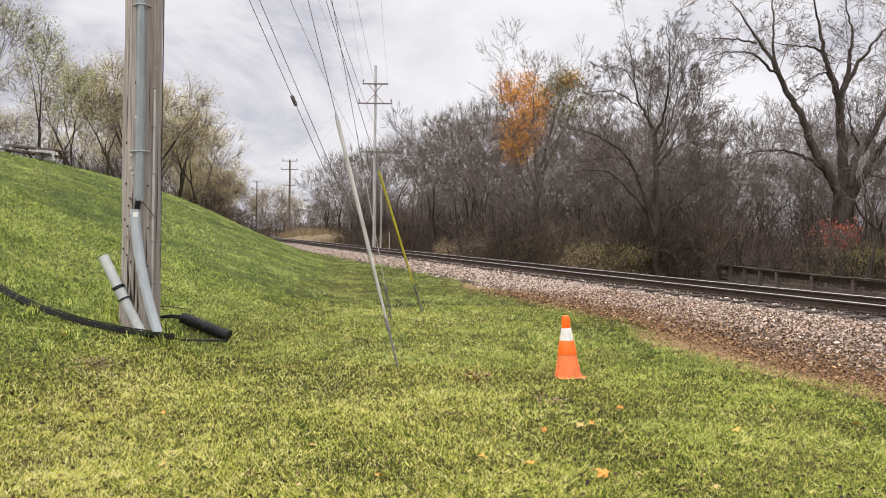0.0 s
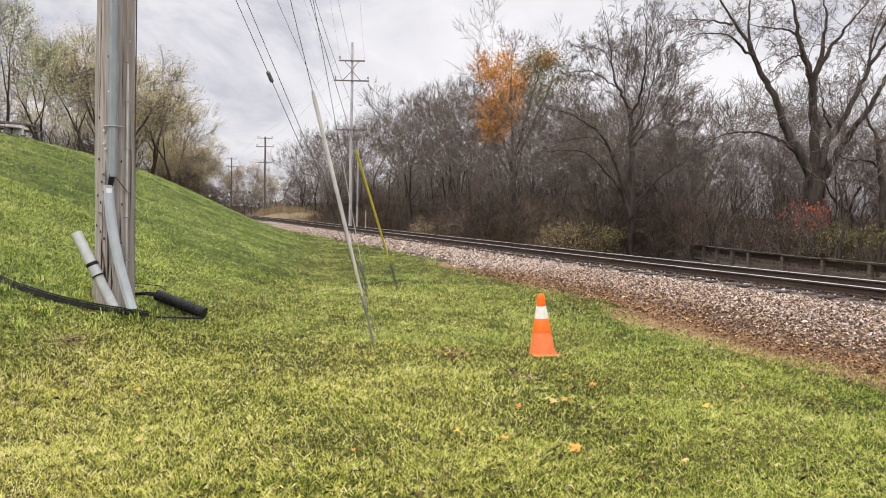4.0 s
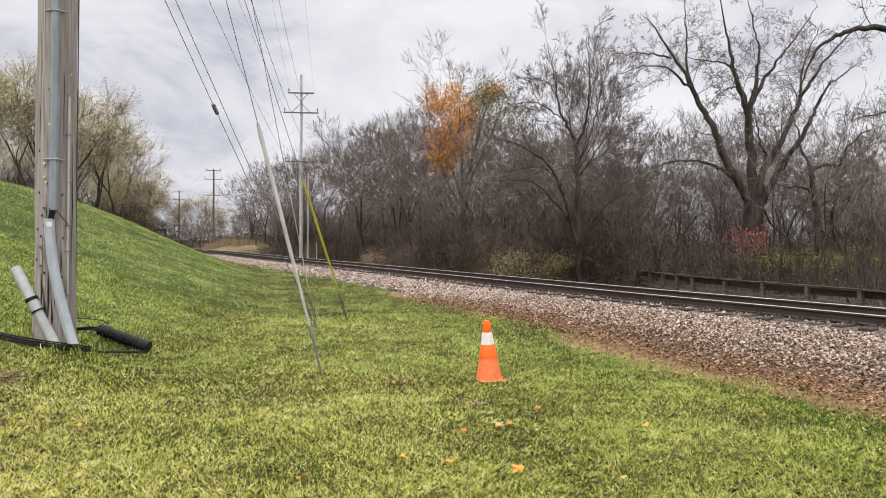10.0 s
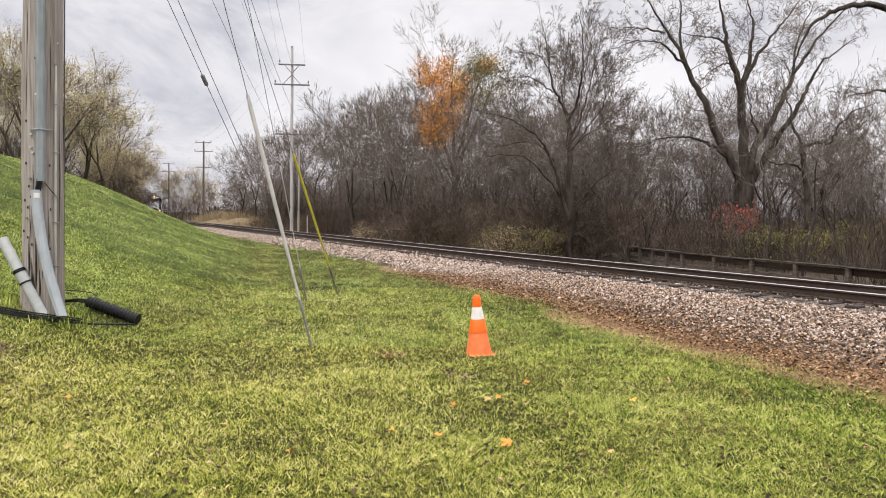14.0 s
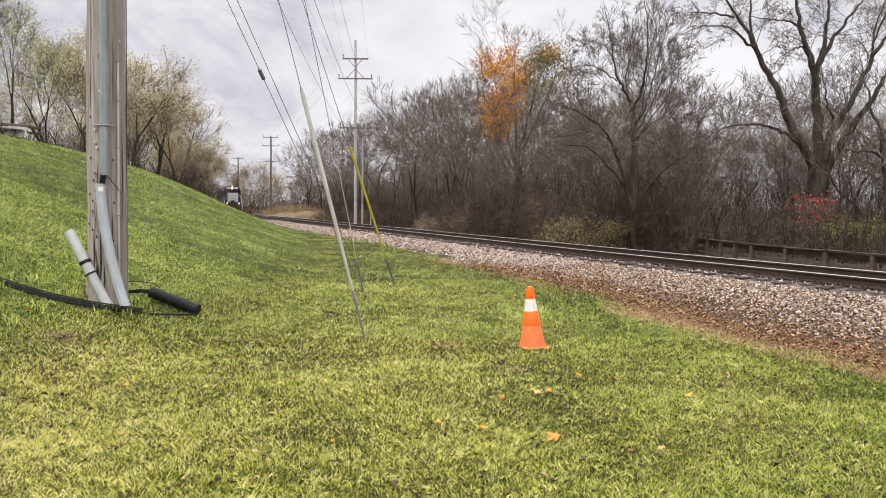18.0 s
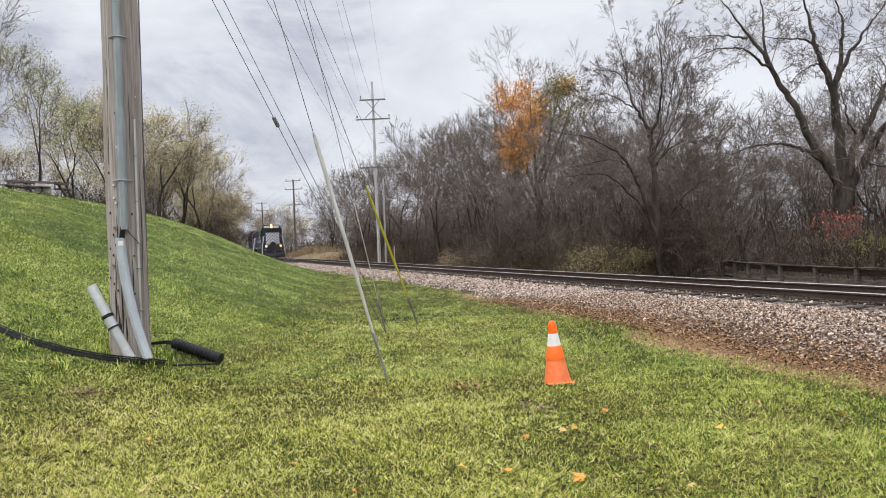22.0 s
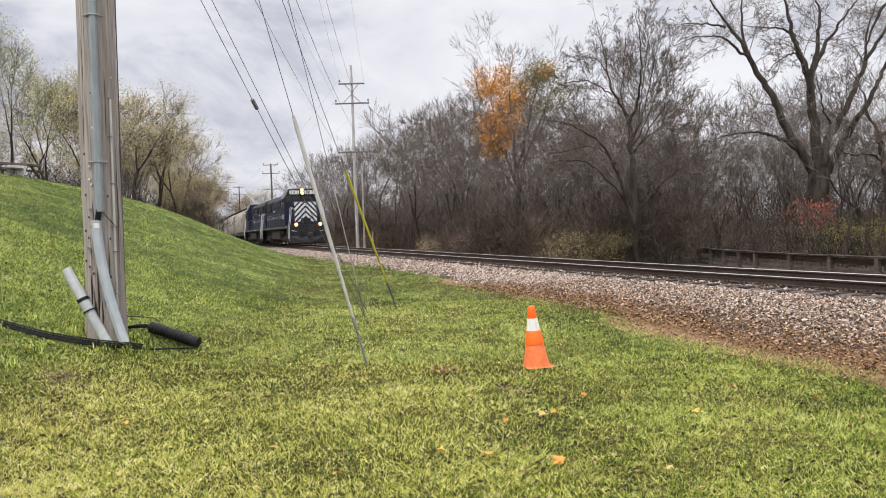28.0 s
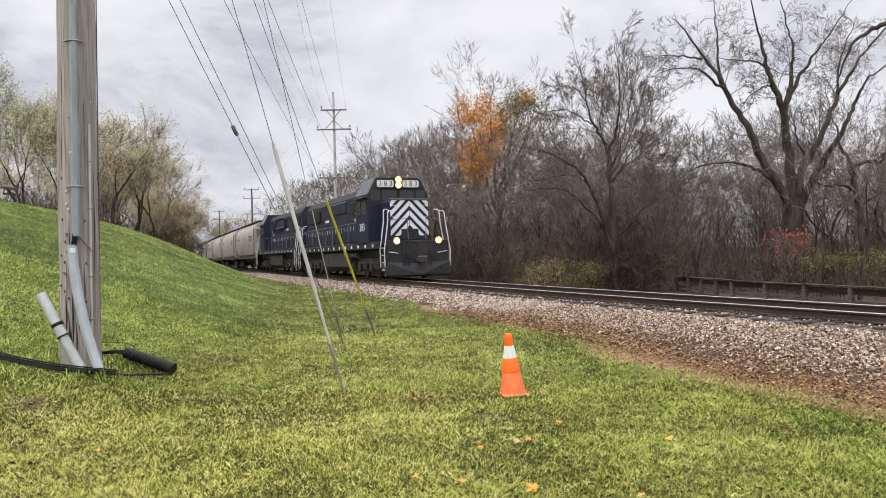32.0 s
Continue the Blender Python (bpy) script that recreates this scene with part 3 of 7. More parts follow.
P1 = Vector((-3.65, 9.25, 0))
P1.z = on_ground(P1.x, P1.y)
P2 = Vector((-6.16, 68.5, on_ground(-6.16, 68.5)))
P3 = Vector((-26.6, 133.0, on_ground(-26.6, 133.0)))
P4 = Vector((-47.8, 197.0, on_ground(-47.8, 197.0)))
line_pole("utility_pole", "pale weathered wooden utility pole with braced crossarms beside the track", P2, 16.4 - P2.z, M_POLE2,
          [(14.78 - P2.z, 1.15, 1.3, (-1.05,)), (13.05 - P2.z, 1.52, -1.05, (-1.42, 1.42)), (8.75 - P2.z, 1.4, 0, (-1.3, 1.3))], 0.155, 0.10)
line_pole("utility_pole", "dark wooden utility pole with three crossarms on a dry grass bank", P3, 14.0 - P3.z, M_POLE3,
          [(13.75 - P3.z, 1.3, 0, (-1.2, 1.2)), (12.3 - P3.z, 1.5, 0, (-1.4, 1.4)), (9.6 - P3.z, 1.2, 0, ())], 0.2, 0.13)
line_pole("utility_pole", "distant dark wooden utility pole above the bushes", P4, 14.5 - P4.z, M_POLE3,
          [(14.2 - P4.z, 1.3, 0, (-1.2, 1.2)), (12.3 - P4.z, 1.5, 0, ())], 0.2, 0.13)
stub = thing("utility_pole", "thin grey wooden stub pole without crossarms", "utility pole", at=pose(-5.62, 69.2, on_ground(-5.62, 69.2)))
part("shaft", Geo().tube([(0, 0, -0.3), (0.02, 0, 3), (0.03, 0.0, 7.9)], 0.10, 10, True, 0.07), M_POLE2, stub)
marker = thing("marker_post", "short white marker post beside the track", "post", at=pose(-4.75, 68.0, on_ground(-4.75, 68.0)))
part("post", Geo().box(-0.05, 0.05, -0.03, 0.03, -0.2, 1.75, 0.01), M_GUARD, marker)

# the big pole on the lawn, with its conduits
pole = thing("utility_pole", "thick weathered wooden utility pole with conduits and cables", "utility pole", at=pose(P1.x, P1.y, P1.z))
shaft, n = Geo(), 30
shaft.tube([(0.045 * (z / 4.0) + 0.008 * math.sin(z * 2.1), 0.01 * math.sin(z * 1.3), z) for z in np.linspace(-0.5, 15.8, n)],
           [0.224 - 0.0035 * z + 0.015 * math.exp(-abs(z) * 4.0) + 0.003 * math.sin(z * 5) for z in np.linspace(-0.5, 15.8, n)], 28)
part("shaft", shaft, M_POLE, pole, "grey-brown cracked and stained timber", smooth=True)


def at_pole(x, z, out=0.0):
    """A point on the pole's near face, x to the side of its middle."""
    r = 0.228 - 0.0035 * z
    toward = Vector((0.37, -0.93, 0))
    side = Vector((0.93, 0.37, 0))
    return side * x + toward * (math.sqrt(max(r * r - x * x, 0.0)) + out) + Vector((0.011 * z, 0, z))


def u_guard(pts, half, depth, bottom=None):
    """A U-shaped cover whose back lies on the pole."""
    g_ = Geo()
    prof = [(-half * 1.25, 0), (-half, 0.004), (-half, depth * 0.6), (-half * 0.55, depth), (half * 0.55, depth), (half, depth * 0.6), (half, 0.004), (half * 1.25, 0)]
    v, f, k = [], [], len(prof)
    side, toward = Vector((0.93, 0.37, 0)), Vector((0.37, -0.93, 0))
    for p in pts:
        for a, b in prof:
            v.append(Vector(p) + side * a + toward * b)
    for i in range(len(pts) - 1):
        for j in range(k):
            f.append((i * k + j, i * k + (j + 1) % k, (i + 1) * k + (j + 1) % k, (i + 1) * k + j))
    f += [tuple(range(k)), tuple(range((len(pts) - 1) * k, len(pts) * k))[::-1]]
    return g_.add(v, f)


upper = [at_pole(-0.025, z) for z in (1.52, 2.2, 4, 7, 10)]
conduit = part("cable_guard", u_guard(upper, 0.042, 0.05), M_PVC_DARK, pole, "blue-grey plastic cable guard")
for z in (2.1, 3.8):
    b = Geo()
    side, toward = Vector((0.93, 0.37, 0)), Vector((0.37, -0.93, 0))
    b.tube([at_pole(-0.125, z), at_pole(-0.085, z, 0.03), at_pole(-0.07, z, 0.055), at_pole(0.02, z, 0.055), at_pole(0.04, z, 0.03), at_pole(0.08, z)], 0.009, 6)
    part("strap", b, M_PVC_DARK, conduit)
low = []
for k in range(9):
    t = k / 8
    z = 1.42 - 1.42 * t
    p = at_pole(-0.065 + 0.05 * t, max(z, 0.0), 0.005 + 0.08 * t**2)
    p = p + Vector((0.235 * t**1.9, -0.02 * t, 0))
    p.z = z
    low.append(p)
elbow = part("cable_elbow", u_guard(low, 0.046, 0.06), M_PVC, pole, "pale grey bent conduit with a white label")
lab = Geo()
q = at_pole(-0.062, 1.385, 0.068)
side = Vector((0.93, 0.37, 0))
lab.add([q - side * 0.03, q + side * 0.03, q + side * 0.03 + Vector((0, 0, -0.055)), q - side * 0.03 + Vector((0, 0, -0.055))], [(0, 1, 2, 3)])
part("label", lab, M_BAND, elbow, "small white label with unreadable print")
cables = Geo()
for k in (-0.02, 0.0, 0.02):
    cables.tube([at_pole(-0.025 + k, 1.66, 0.03), at_pole(-0.035 + k, 1.5, 0.04), at_pole(-0.06 + k, 1.34, 0.03)], 0.011, 6)
part("cable_bundle", cables, M_BLACK, pole, "black cables between the two conduits")
mould = part("ground_wire_cover", u_guard([at_pole(0.13, z) for z in (0.05, 0.8, 1.6, 2.4, 2.84)], 0.012, 0.024), M_GUARD, pole, "narrow white ground wire cover")
for z in (0.55, 1.05, 1.35, 1.85, 2.4):
    b = Geo()
    b.tube([at_pole(0.10, z, 0.004), at_pole(0.115, z, 0.034), at_pole(0.145, z, 0.034), at_pole(0.165, z, 0.0)], 0.006, 5)
    part("staple", b, M_STEEL, mould)
part("wood_moulding", u_guard([at_pole(0.125, z) for z in (2.85, 4, 6, 9)], 0.020, 0.026), M_POLE, pole, "brown wooden wire moulding")
part("ground_wire", Geo().tube([at_pole(0.222, z, 0.008) for z in (0.0, 1, 2, 3, 5, 8)], 0.007, 6), M_WIRE, pole)
part("loose_wire", Geo().tube([at_pole(0.02, 1.5, 0.03), at_pole(0.08, 1.42, 0.05), at_pole(0.13, 1.36, 0.03)], 0.005, 5), M_BLACK, pole)
for a, z in ((-0.18, 1.3), (-0.15, 1.22), (-0.17, 1.72), (-0.12, 1.34), (-0.19, 0.95), (-0.15, 0.88), (-0.11, 0.8), (0.07, 1.7), (0.08, 1.2), (-0.08, 2.9), (-0.17, 2.2), (0.075, 0.75), (-0.14, 1.46)):
    hole = Geo()
    hole.lathe([(0.0, -0.016), (0.008, -0.012), (0.008, 0.012), (0.0, 0.016)], 6, at_pole(a, z, 0.0))
    part("nail_hole", hole, M_TIE, pole, "dark nail hole")
for a, z in ((-0.12, 1.9), (-0.1, 1.84), (-0.13, 1.55), (-0.07, 2.5), (-0.02, 1.75), (0.14, 3.1), (-0.16, 1.1), (-0.12, 2.05)):
    nail = Geo()
    nail.lathe([(0.0, -0.012), (0.014, -0.01), (0.014, 0.01), (0.0, 0.012)], 8, at_pole(a, z, 0.004))
    part("nail_head", nail, M_STEEL if z < 1.8 else M_BAND, pole)
for a, z, l in ((-0.11, 0.35, 0.6), (-0.07, 0.5, 0.8), (-0.03, 0.28, 0.5), (-0.14, 0.6, 0.5), (0.06, 0.9, 0.6), (-0.17, 2.6, 0.6), (0.07, 2.9, 1.2), (-0.13, 3.9, 0.9), (0.17, 1.6, 1.4), (-0.10, 1.5, 0.4), (-0.13, 1.0, 0.5), (0.0, 0.75, 0.7), (-0.06, 2.4, 0.5), (0.12, 0.5, 0.4), (0.13, 2.1, 0.8), (-0.16, 3.2, 0.7), (-0.09, 0.3, 0.35), (0.1, 3.6, 0.5)):
    c = Geo()
    c.tube([at_pole(a, z - l / 2, -0.001), at_pole(a + 0.006, z, 0.0), at_pole(a - 0.003, z + l / 2, -0.001)], [0.001, 0.012 if z < 0.8 else 0.005, 0.001], 5)
    part("crack", c, M_TIE, pole)

# the pale pipe that leans on the pole
top, foot = Vector((-4.0, 9.05, 1.31)), Vector((-3.50, 8.98, 0.42))
foot.z = on_ground(foot.x, foot.y) - 0.01
pipe = thing("pipe", "pale grey plastic pipe leaning against the pole, tied with black cord", "pipe", at=Matrix.Translation(foot))
d = top - foot
part("tube", Geo().tube([Vector((0, 0, 0)), d * 0.45, d * 0.47, d * 0.60, d * 0.605, d], [0.058, 0.058, 0.064, 0.064, 0.058, 0.058], 18), M_PVC_WHITE, pipe, smooth=True)
# black disc on the capped end stands in for the dark inside
part("hole", Geo().tube([d * 0.998, d * 1.002], 0.05, 16), M_BLACK, pipe)
for k in (0.47, 0.6, 0.62):
    part("cord", Geo().tube([d * k - d.normalized() * 0.009, d * k + d.normalized() * 0.009], 0.07, 16), M_BLACK, pipe, "black cord loop")

# corrugated black sleeve and its cables on the grass
a, b = Vector((-3.36, 9.90, 0)), Vector((-2.71, 9.75, 0))
a.z, b.z = on_ground(a.x, a.y) + 0.10, on_ground(b.x, b.y) + 0.075
sleeve = thing("corrugated_sleeve", "black corrugated plastic sleeve lying on the grass", "drain pipe", at=Matrix.Translation(a))
d = b - a
n = 34
part("ribbed_tube", Geo().tube([d * (i / (n - 1)) for i in range(n)], [0.074 if i % 2 else 0.063 for i in range(n)], 18), M_BLACK, sleeve, smooth=False)
for k in range(3):
    c = Geo()
    c.tube([Vector((0.02, 0, -0.02 + 0.02 * k)), Vector((-0.12, 0.0, 0.0 + 0.015 * k)), Vector((-0.30, -0.06 - 0.02 * k, 0.01 * k)), Vector((-0.42, -0.1, -0.05))], 0.011, 6)
    part("cable", c, M_BLACK, sleeve)
part("cable", Geo().tube([Vector((0.1, 0.05, 0.06)), Vector((0, 0.12, 0.10)), Vector((-0.2, 0.16, 0.12)), Vector((-0.45, 0.1, 0.13))], 0.006, 6), M_BLACK, sleeve)


for k, r in ((0, 0.012), (1, 0.010), (2, 0.010), (3, 0.008)):
    o = 0.010 * k
    c = thing("cable", "black cable lying slack across the grass at the pole", "cable", "ground cables")
    line = [(-7.2, 9.7 + o), (-6.0, 9.05 + o), (-4.96, 8.68 + o), (-4.53, 8.57 + o * 0.7), (-4.11, 8.62 + o * 0.5), (-3.72, 8.74 + o * 0.5), (-3.15, 9.09 + o * 0.4)] + ([(-2.72, 9.62)] if k == 0 else [])
    line = [(x, y, on_ground(x, y) + 0.035 + 0.02 * k) for x, y in line]
    pts = np.array(line)
    t = np.linspace(0, len(pts) - 1, 49)
    fine = np.stack([np.interp(t, np.arange(len(pts)), pts[:, q]) for q in range(3)], -1)
    fine[2:-2] = (fine[:-4] + fine[1:-3] + fine[2:-2] + fine[3:-1] + fine[4:]) / 5
    part("sheath", Geo().tube([(x, y, max(z, on_ground(x, y) + 0.04)) for x, y, z in fine], r, 6), M_BLACK, c)

# guys, with their guards and anchor rods
def guy(name, anchor, z_pole, guard=None, mat=None, r=0.04, label="", ball=None, low=0.14, rod=True):
    a = Vector((*anchor, on_ground(*anchor)))
    t = Vector((-3.44, 9.15, z_pole))
    g_ = thing(name, label, "guy wire", "guy wires", Matrix.Translation(a))
    d = t - a
    u = d.normalized()
    part("wire", Geo().tube([u * (0.55 if rod else 0.02), d], 0.0048, 6), M_WIRE, g_)
    if rod:
        part("anchor_rod", Geo().tube([-u * 0.3, u * 0.5], 0.014, 8), M_STEEL, g_, "rusty steel anchor rod")
        part("clamp", Geo().tube([u * 0.42, u * 0.46, u * 0.56, u * 0.60], [0.012, 0.022, 0.022, 0.012], 8), M_STEEL, g_)
    if guard:
        ln = guard / u.z
        part("guard", Geo().tube([u * low * ln, u * ln * 0.5, u * ln * 0.97, u * ln], [r * 0.55, r * 0.95, r * 1.05, r * 0.8], 12), mat, g_, smooth=True)
        part("cap", Geo().tube([u * ln, u * (ln + 0.05)], [r * 0.85, r * 0.4], 10), M_STEEL, g_)
    if ball:
        part("strain_insulator", Geo().tube([u * (ball / u.z - 0.09), u * (ball / u.z - 0.07), u * (ball / u.z + 0.07), u * (ball / u.z + 0.09)], [0.010, 0.029, 0.029, 0.010], 10), M_INSUL, g_, "grey strain insulator")


guy("guy_wire", (-0.509, 8.917), 11.46, 2.90, M_GUARD, 0.0235, "guy wire in a long weathered white plastic guard")
guy("guy_wire", (-0.36, 13.82), 10.68, 2.45, M_YELLOW, 0.021, "guy wire in a long yellow plastic guard", low=0.17)
guy("guy_wire", (-0.842, 12.70), 15.02, 2.2, M_GUARD, 0.007, "thin guy wire with a narrow grey guard")
guy("guy_wire", (-0.861, 12.85), 6.80, None, None, 0, "thin guy wire with a strain insulator", 3.30, rod=False)
guy("guy_wire", (-0.83, 13.24), 7.18, None, None, 0, "thin bare steel guy wire", rod=False)


def wire(a, b, sag, r=0.0075, label="thin sagging overhead wire between the poles"):
    o = thing("overhead_wire", label, "wire", "overhead wires")
    a, b = Vector(a), Vector(b)
    part("strand", Geo().tube([a + (b - a) * (i / 24) - Vector((0, 0, sag * 4 * (i / 24) * (1 - i / 24))) for i in range(25)], r, 5), M_WIRE, o)


for x1, z1, dx2, z2, sag, thick in ((-4.3, 10.0, -1.3, 9.05, 0.5, 0.0085), (-4.85, 13.3, -1.42, 13.35, 0.55, 0.005), (-3.1, 10.0, 1.3, 9.05, 1.4, 0.0085), (-2.8, 14.6, -1.05, 15.1, 0.6, 0.005),
                                   (-3.15, 14.9, 0.2, 13.9, 0.8, 0.009), (-1.6, 14.6, 1.1, 14.9, 0.6, 0.005)):
    wire((x1, P1.y, z1), (P2.x + dx2, P2.y - 0.14, z2), sag, thick)
for dx2, z2, dx3, z3 in ((-1.15, 15.1, -1.2, 14.0), (-1.42, 13.35, -1.4, 12.6), (1.42, 13.35, 1.4, 12.6), (-1.3, 9.05, 0.0, 9.6)):
    wire((P2.x + dx2, P2.y - 0.14, z2), (P3.x + dx3, P3.y - 0.14, z3), 1.0, 0.005)
for dx in (-1.2, 1.2):
    wire((P3.x + dx, P3.y - 0.14, 14.0), (P4.x + dx, P4.y - 0.14, 14.5), 1.0)

# ---------- traffic cone ----------
cx_, cy_ = 1.445, 8.74
cone = thing("traffic_cone", "orange plastic traffic cone with one white band standing on the lawn", "traffic cone", at=pose(cx_, cy_, on_ground(cx_, cy_) - 0.035, 0.5, -3.6, 12))


def cone_r(z):
    return 0.028 + (0.148 - 0.028) * (0.70 - z) / 0.66


body = Geo()
body.lathe([(cone_r(z), z) for z in (0.035, 0.2, 0.38, 0.44)], 32, close=False)
part("body", body, M_CONE, cone, "faded orange lower body", smooth=True)
part("sleeve", Geo().lathe([(cone_r(0.28) + 0.003, 0.28), (cone_r(0.28) + 0.005, 0.282), (cone_r(0.438) + 0.005, 0.436), (cone_r(0.438) + 0.003, 0.438)], 32, close=False), M_CONE_TOP, cone, "brighter orange band", smooth=True)
part("band", Geo().lathe([(cone_r(0.438) + 0.004, 0.438), (cone_r(0.575) + 0.005, 0.575), (cone_r(0.575), 0.576)], 32, close=False), M_BAND, cone, "dirty white reflective band", smooth=True)
part("tip", Geo().lathe([(cone_r(0.57), 0.565), (cone_r(0.64) + 0.012, 0.575), (cone_r(0.64) + 0.012, 0.66), (0.04, 0.70), (0.03, 0.715), (0.018, 0.718)], 28), M_CONE_TOP, cone, "bright orange grip top", smooth=True)
bs = Geo()
bs.box(-0.16, 0.16, -0.16, 0.16, 0.0, 0.03, 0.012)
part("base", bs, M_CONE, cone, "square weathered base")
part("collar", Geo().lathe([(0.155, 0.03), (0.15, 0.045)], 28), M_CONE, cone)

# ---------- timber fence across the track ----------
fence = thing("timber_fence", "low dark weathered timber fence with a plank rail behind the track", "fence")
POSTS = [(18.9 - 1.62 * k, -11.73 + 0.64 * k) for k in range(4)] + [(12.42 - 2.17 * k, -9.16 + 0.47 * k) for k in range(7)]
top_z = 0.30
for i, (s_, w_) in enumerate(POSTS):
    x, y = (float(q) for q in plan(s_, w_))
    s2, w2 = POSTS[i + 1] if i + 1 < len(POSTS) else (2 * s_ - POSTS[i - 1][0], 2 * w_ - POSTS[i - 1][1])
    x2, y2 = (float(q) for q in plan(s2, w2))
    m = pose(x, y, 0, 0, 0, math.degrees(math.atan2(y2 - y, x2 - x)))
    ln = math.hypot(x2 - x, y2 - y)
    p = Geo()
    p.box(-0.075, 0.075, -0.075, 0.075, on_ground(x, y) - 0.3, top_z + 0.015 * math.sin(i * 2.3), 0.015, m)
    part("post", p, M_FENCEPOST, fence, "weathered square timber post")
    if i + 1 < len(POSTS):
        for z0, z1, d0, d1, mat in ((top_z + 0.016, top_z + 0.052, -0.10, 0.10, M_FENCE), (top_z - 0.22, top_z - 0.02, 0.077, 0.12, M_FENCE), (-0.22, -0.08, 0.077, 0.12, M_FENCEPOST), (-0.5, -0.34, 0.077, 0.12, M_FENCE)):
            k = Geo()
            dz = 0.012 * math.sin(i * 1.7 + z0 * 9)
            k.box(0.004, ln - 0.004, d0, d1, z0 + dz, z1 + dz, 0.008, m)
            part("plank", k, mat, fence)

# ---------- picnic table on the hill ----------
tx, ty = -14.28, 27.0
table = thing("picnic_table", "low dark weathered picnic table with pale boards on the hilltop", "picnic table", at=pose(tx, ty, on_ground(tx, ty) - 0.03, 0, 5.5, -8))
for k in range(5):
    part("tabletop_plank", Geo().box(-0.98, 0.98, -0.37 + 0.15 * k, -0.225 + 0.15 * k, 0.38, 0.46, 0.008), M_POLE3, table)
for k in range(3):
    part("pale_board", Geo().box(0.33, 1.04, -0.60 + 0.03 * k, -0.56 + 0.03 * k, 0.06 + 0.105 * k, 0.155 + 0.105 * k, 0.008), M_POLE2, table, "pale grey board")
for sy in (-0.72, 0.62):
    part("bench", Geo().box(-0.95, 0.95, sy - 0.05, sy + 0.2, 0.24, 0.28, 0.008), M_POLE3, table)
for sx in (-0.65, 0.65):
    for sy in (-1, 1):
        part("leg", Geo().tube([(sx, sy * 0.72, 0), (sx, sy * 0.2, 0.45)], 0.045, 6), M_POLE3, table)
    part("brace", Geo().box(sx - 0.02, sx + 0.02, -0.75, 0.75, 0.19, 0.24), M_POLE3, table)

# ---------- trees ----------
class Wood:
    """Tapered limbs gathered as tubes: arrays of points and triangles."""

    def __init__(self, seed):
        self.rng = np.random.default_rng(seed)
        self.v, self.f, self.n = [], [], 0
        self.tips, self.thin = [], 0.0062

    def limb(self, pts, r0, r1, sides):
        pts = np.asarray(pts, float)
        k = len(pts)
        if sides == 2:
            a = np.cross(pts[-1] - pts[0], self.rng.normal(0, 1, 3))
            a /= np.linalg.norm(a) + 1e-9
            rad = np.linspace(r0, r1, k)[:, None]
            self.v.append(np.stack([pts - a * rad, pts + a * rad], 1).reshape(-1, 3))
            i = np.arange(k - 1)[:, None] * 2
            self.f.append(i + np.array([[0, 1, 3, 2]]) + self.n)
            self.n += 2 * k
            return
        d = np.gradient(pts, axis=0)
        d /= np.linalg.norm(d, axis=1)[:, None] + 1e-9
        ref = np.array([0.31, 0.95, 0.07]) if abs(d[0, 1]) < 0.8 else np.array([0.95, 0.1, 0.3])
        a = np.cross(d, ref)
        a /= np.linalg.norm(a, axis=1)[:, None] + 1e-9
        b = np.cross(d, a)
        ang = np.arange(sides) * 2 * np.pi / sides
        rad = np.linspace(r0, r1, k)[:, None, None]
        ring = pts[:, None, :] + rad * (a[:, None, :] * np.cos(ang)[None, :, None] + b[:, None, :] * np.sin(ang)[None, :, None])
        self.v.append(ring.reshape(-1, 3))
        i, j = np.meshgrid(np.arange(k - 1), np.arange(sides), indexing="ij")
        q = np.stack([i * sides + j, i * sides + (j + 1) % sides, (i + 1) * sides + (j + 1) % sides, (i + 1) * sides + j], -1).reshape(-1, 4) + self.n
        self.f.append(q)
        self.n += k * sides

    def path(self, p, d, length, steps, wander, lift):
        rng = self.rng
        p, d = np.array(p, float), np.array(d, float) / np.linalg.norm(d)
        out = [p]
        for _ in range(steps):
            d = d + rng.normal(0, wander, 3) + np.array([0, 0, lift])
            d /= np.linalg.norm(d)
            p = p + d * length / steps
            out.append(p)
        return np.array(out)

    def grow(self, p, d, length, r, level, spec):
        steps, wander, lift, kids, ratio, angle = spec[level]
        sides = (4, 3, 2, 2, 2)[level] if len(spec) < 5 else (5, 4, 3, 2, 2)[level]
        pts = self.path(p, d, length, steps, wander, lift)
        end = r * 0.4
        if level >= len(spec) - 2:
            r, end = max(r, 0.0075), max(end, 0.005)
        self.limb(pts, r, end, sides)
        self.bud(pts, r, end, length, level, spec)

    def bud(self, pts, r, end, length, level, spec, start=0.25):
        rng = self.rng
        steps, wander, lift, kids, ratio, angle = spec[level]
        if level + 1 >= len(spec):
            self.tips.append(pts[-1])
            if len(pts) > 2:
                self.tips.append(pts[len(pts) // 2])
            return
        k = max(1, int(round(kids * rng.uniform(0.8, 1.2))))
        for c in range(k):
            t = start + (1 - start) * (c + rng.uniform(0, 1)) / k
            x = t * (len(pts) - 1)
            i = min(int(x), len(pts) - 2)
            q = pts[i] + (pts[i + 1] - pts[i]) * (x - i)
            ax = pts[i + 1] - pts[i]
            ax /= np.linalg.norm(ax)
            side = np.cross(ax, rng.normal(0, 1, 3))
            side /= np.linalg.norm(side) + 1e-9
            an = radians(angle * rng.uniform(0.7, 1.3))
            self.grow(q, ax * math.cos(an) + side * math.sin(an), length * ratio * rng.uniform(0.65, 1.15) * (1.15 - 0.5 * t), max((r + (end - r) * t) * 0.52, 0.008), level + 1, spec)

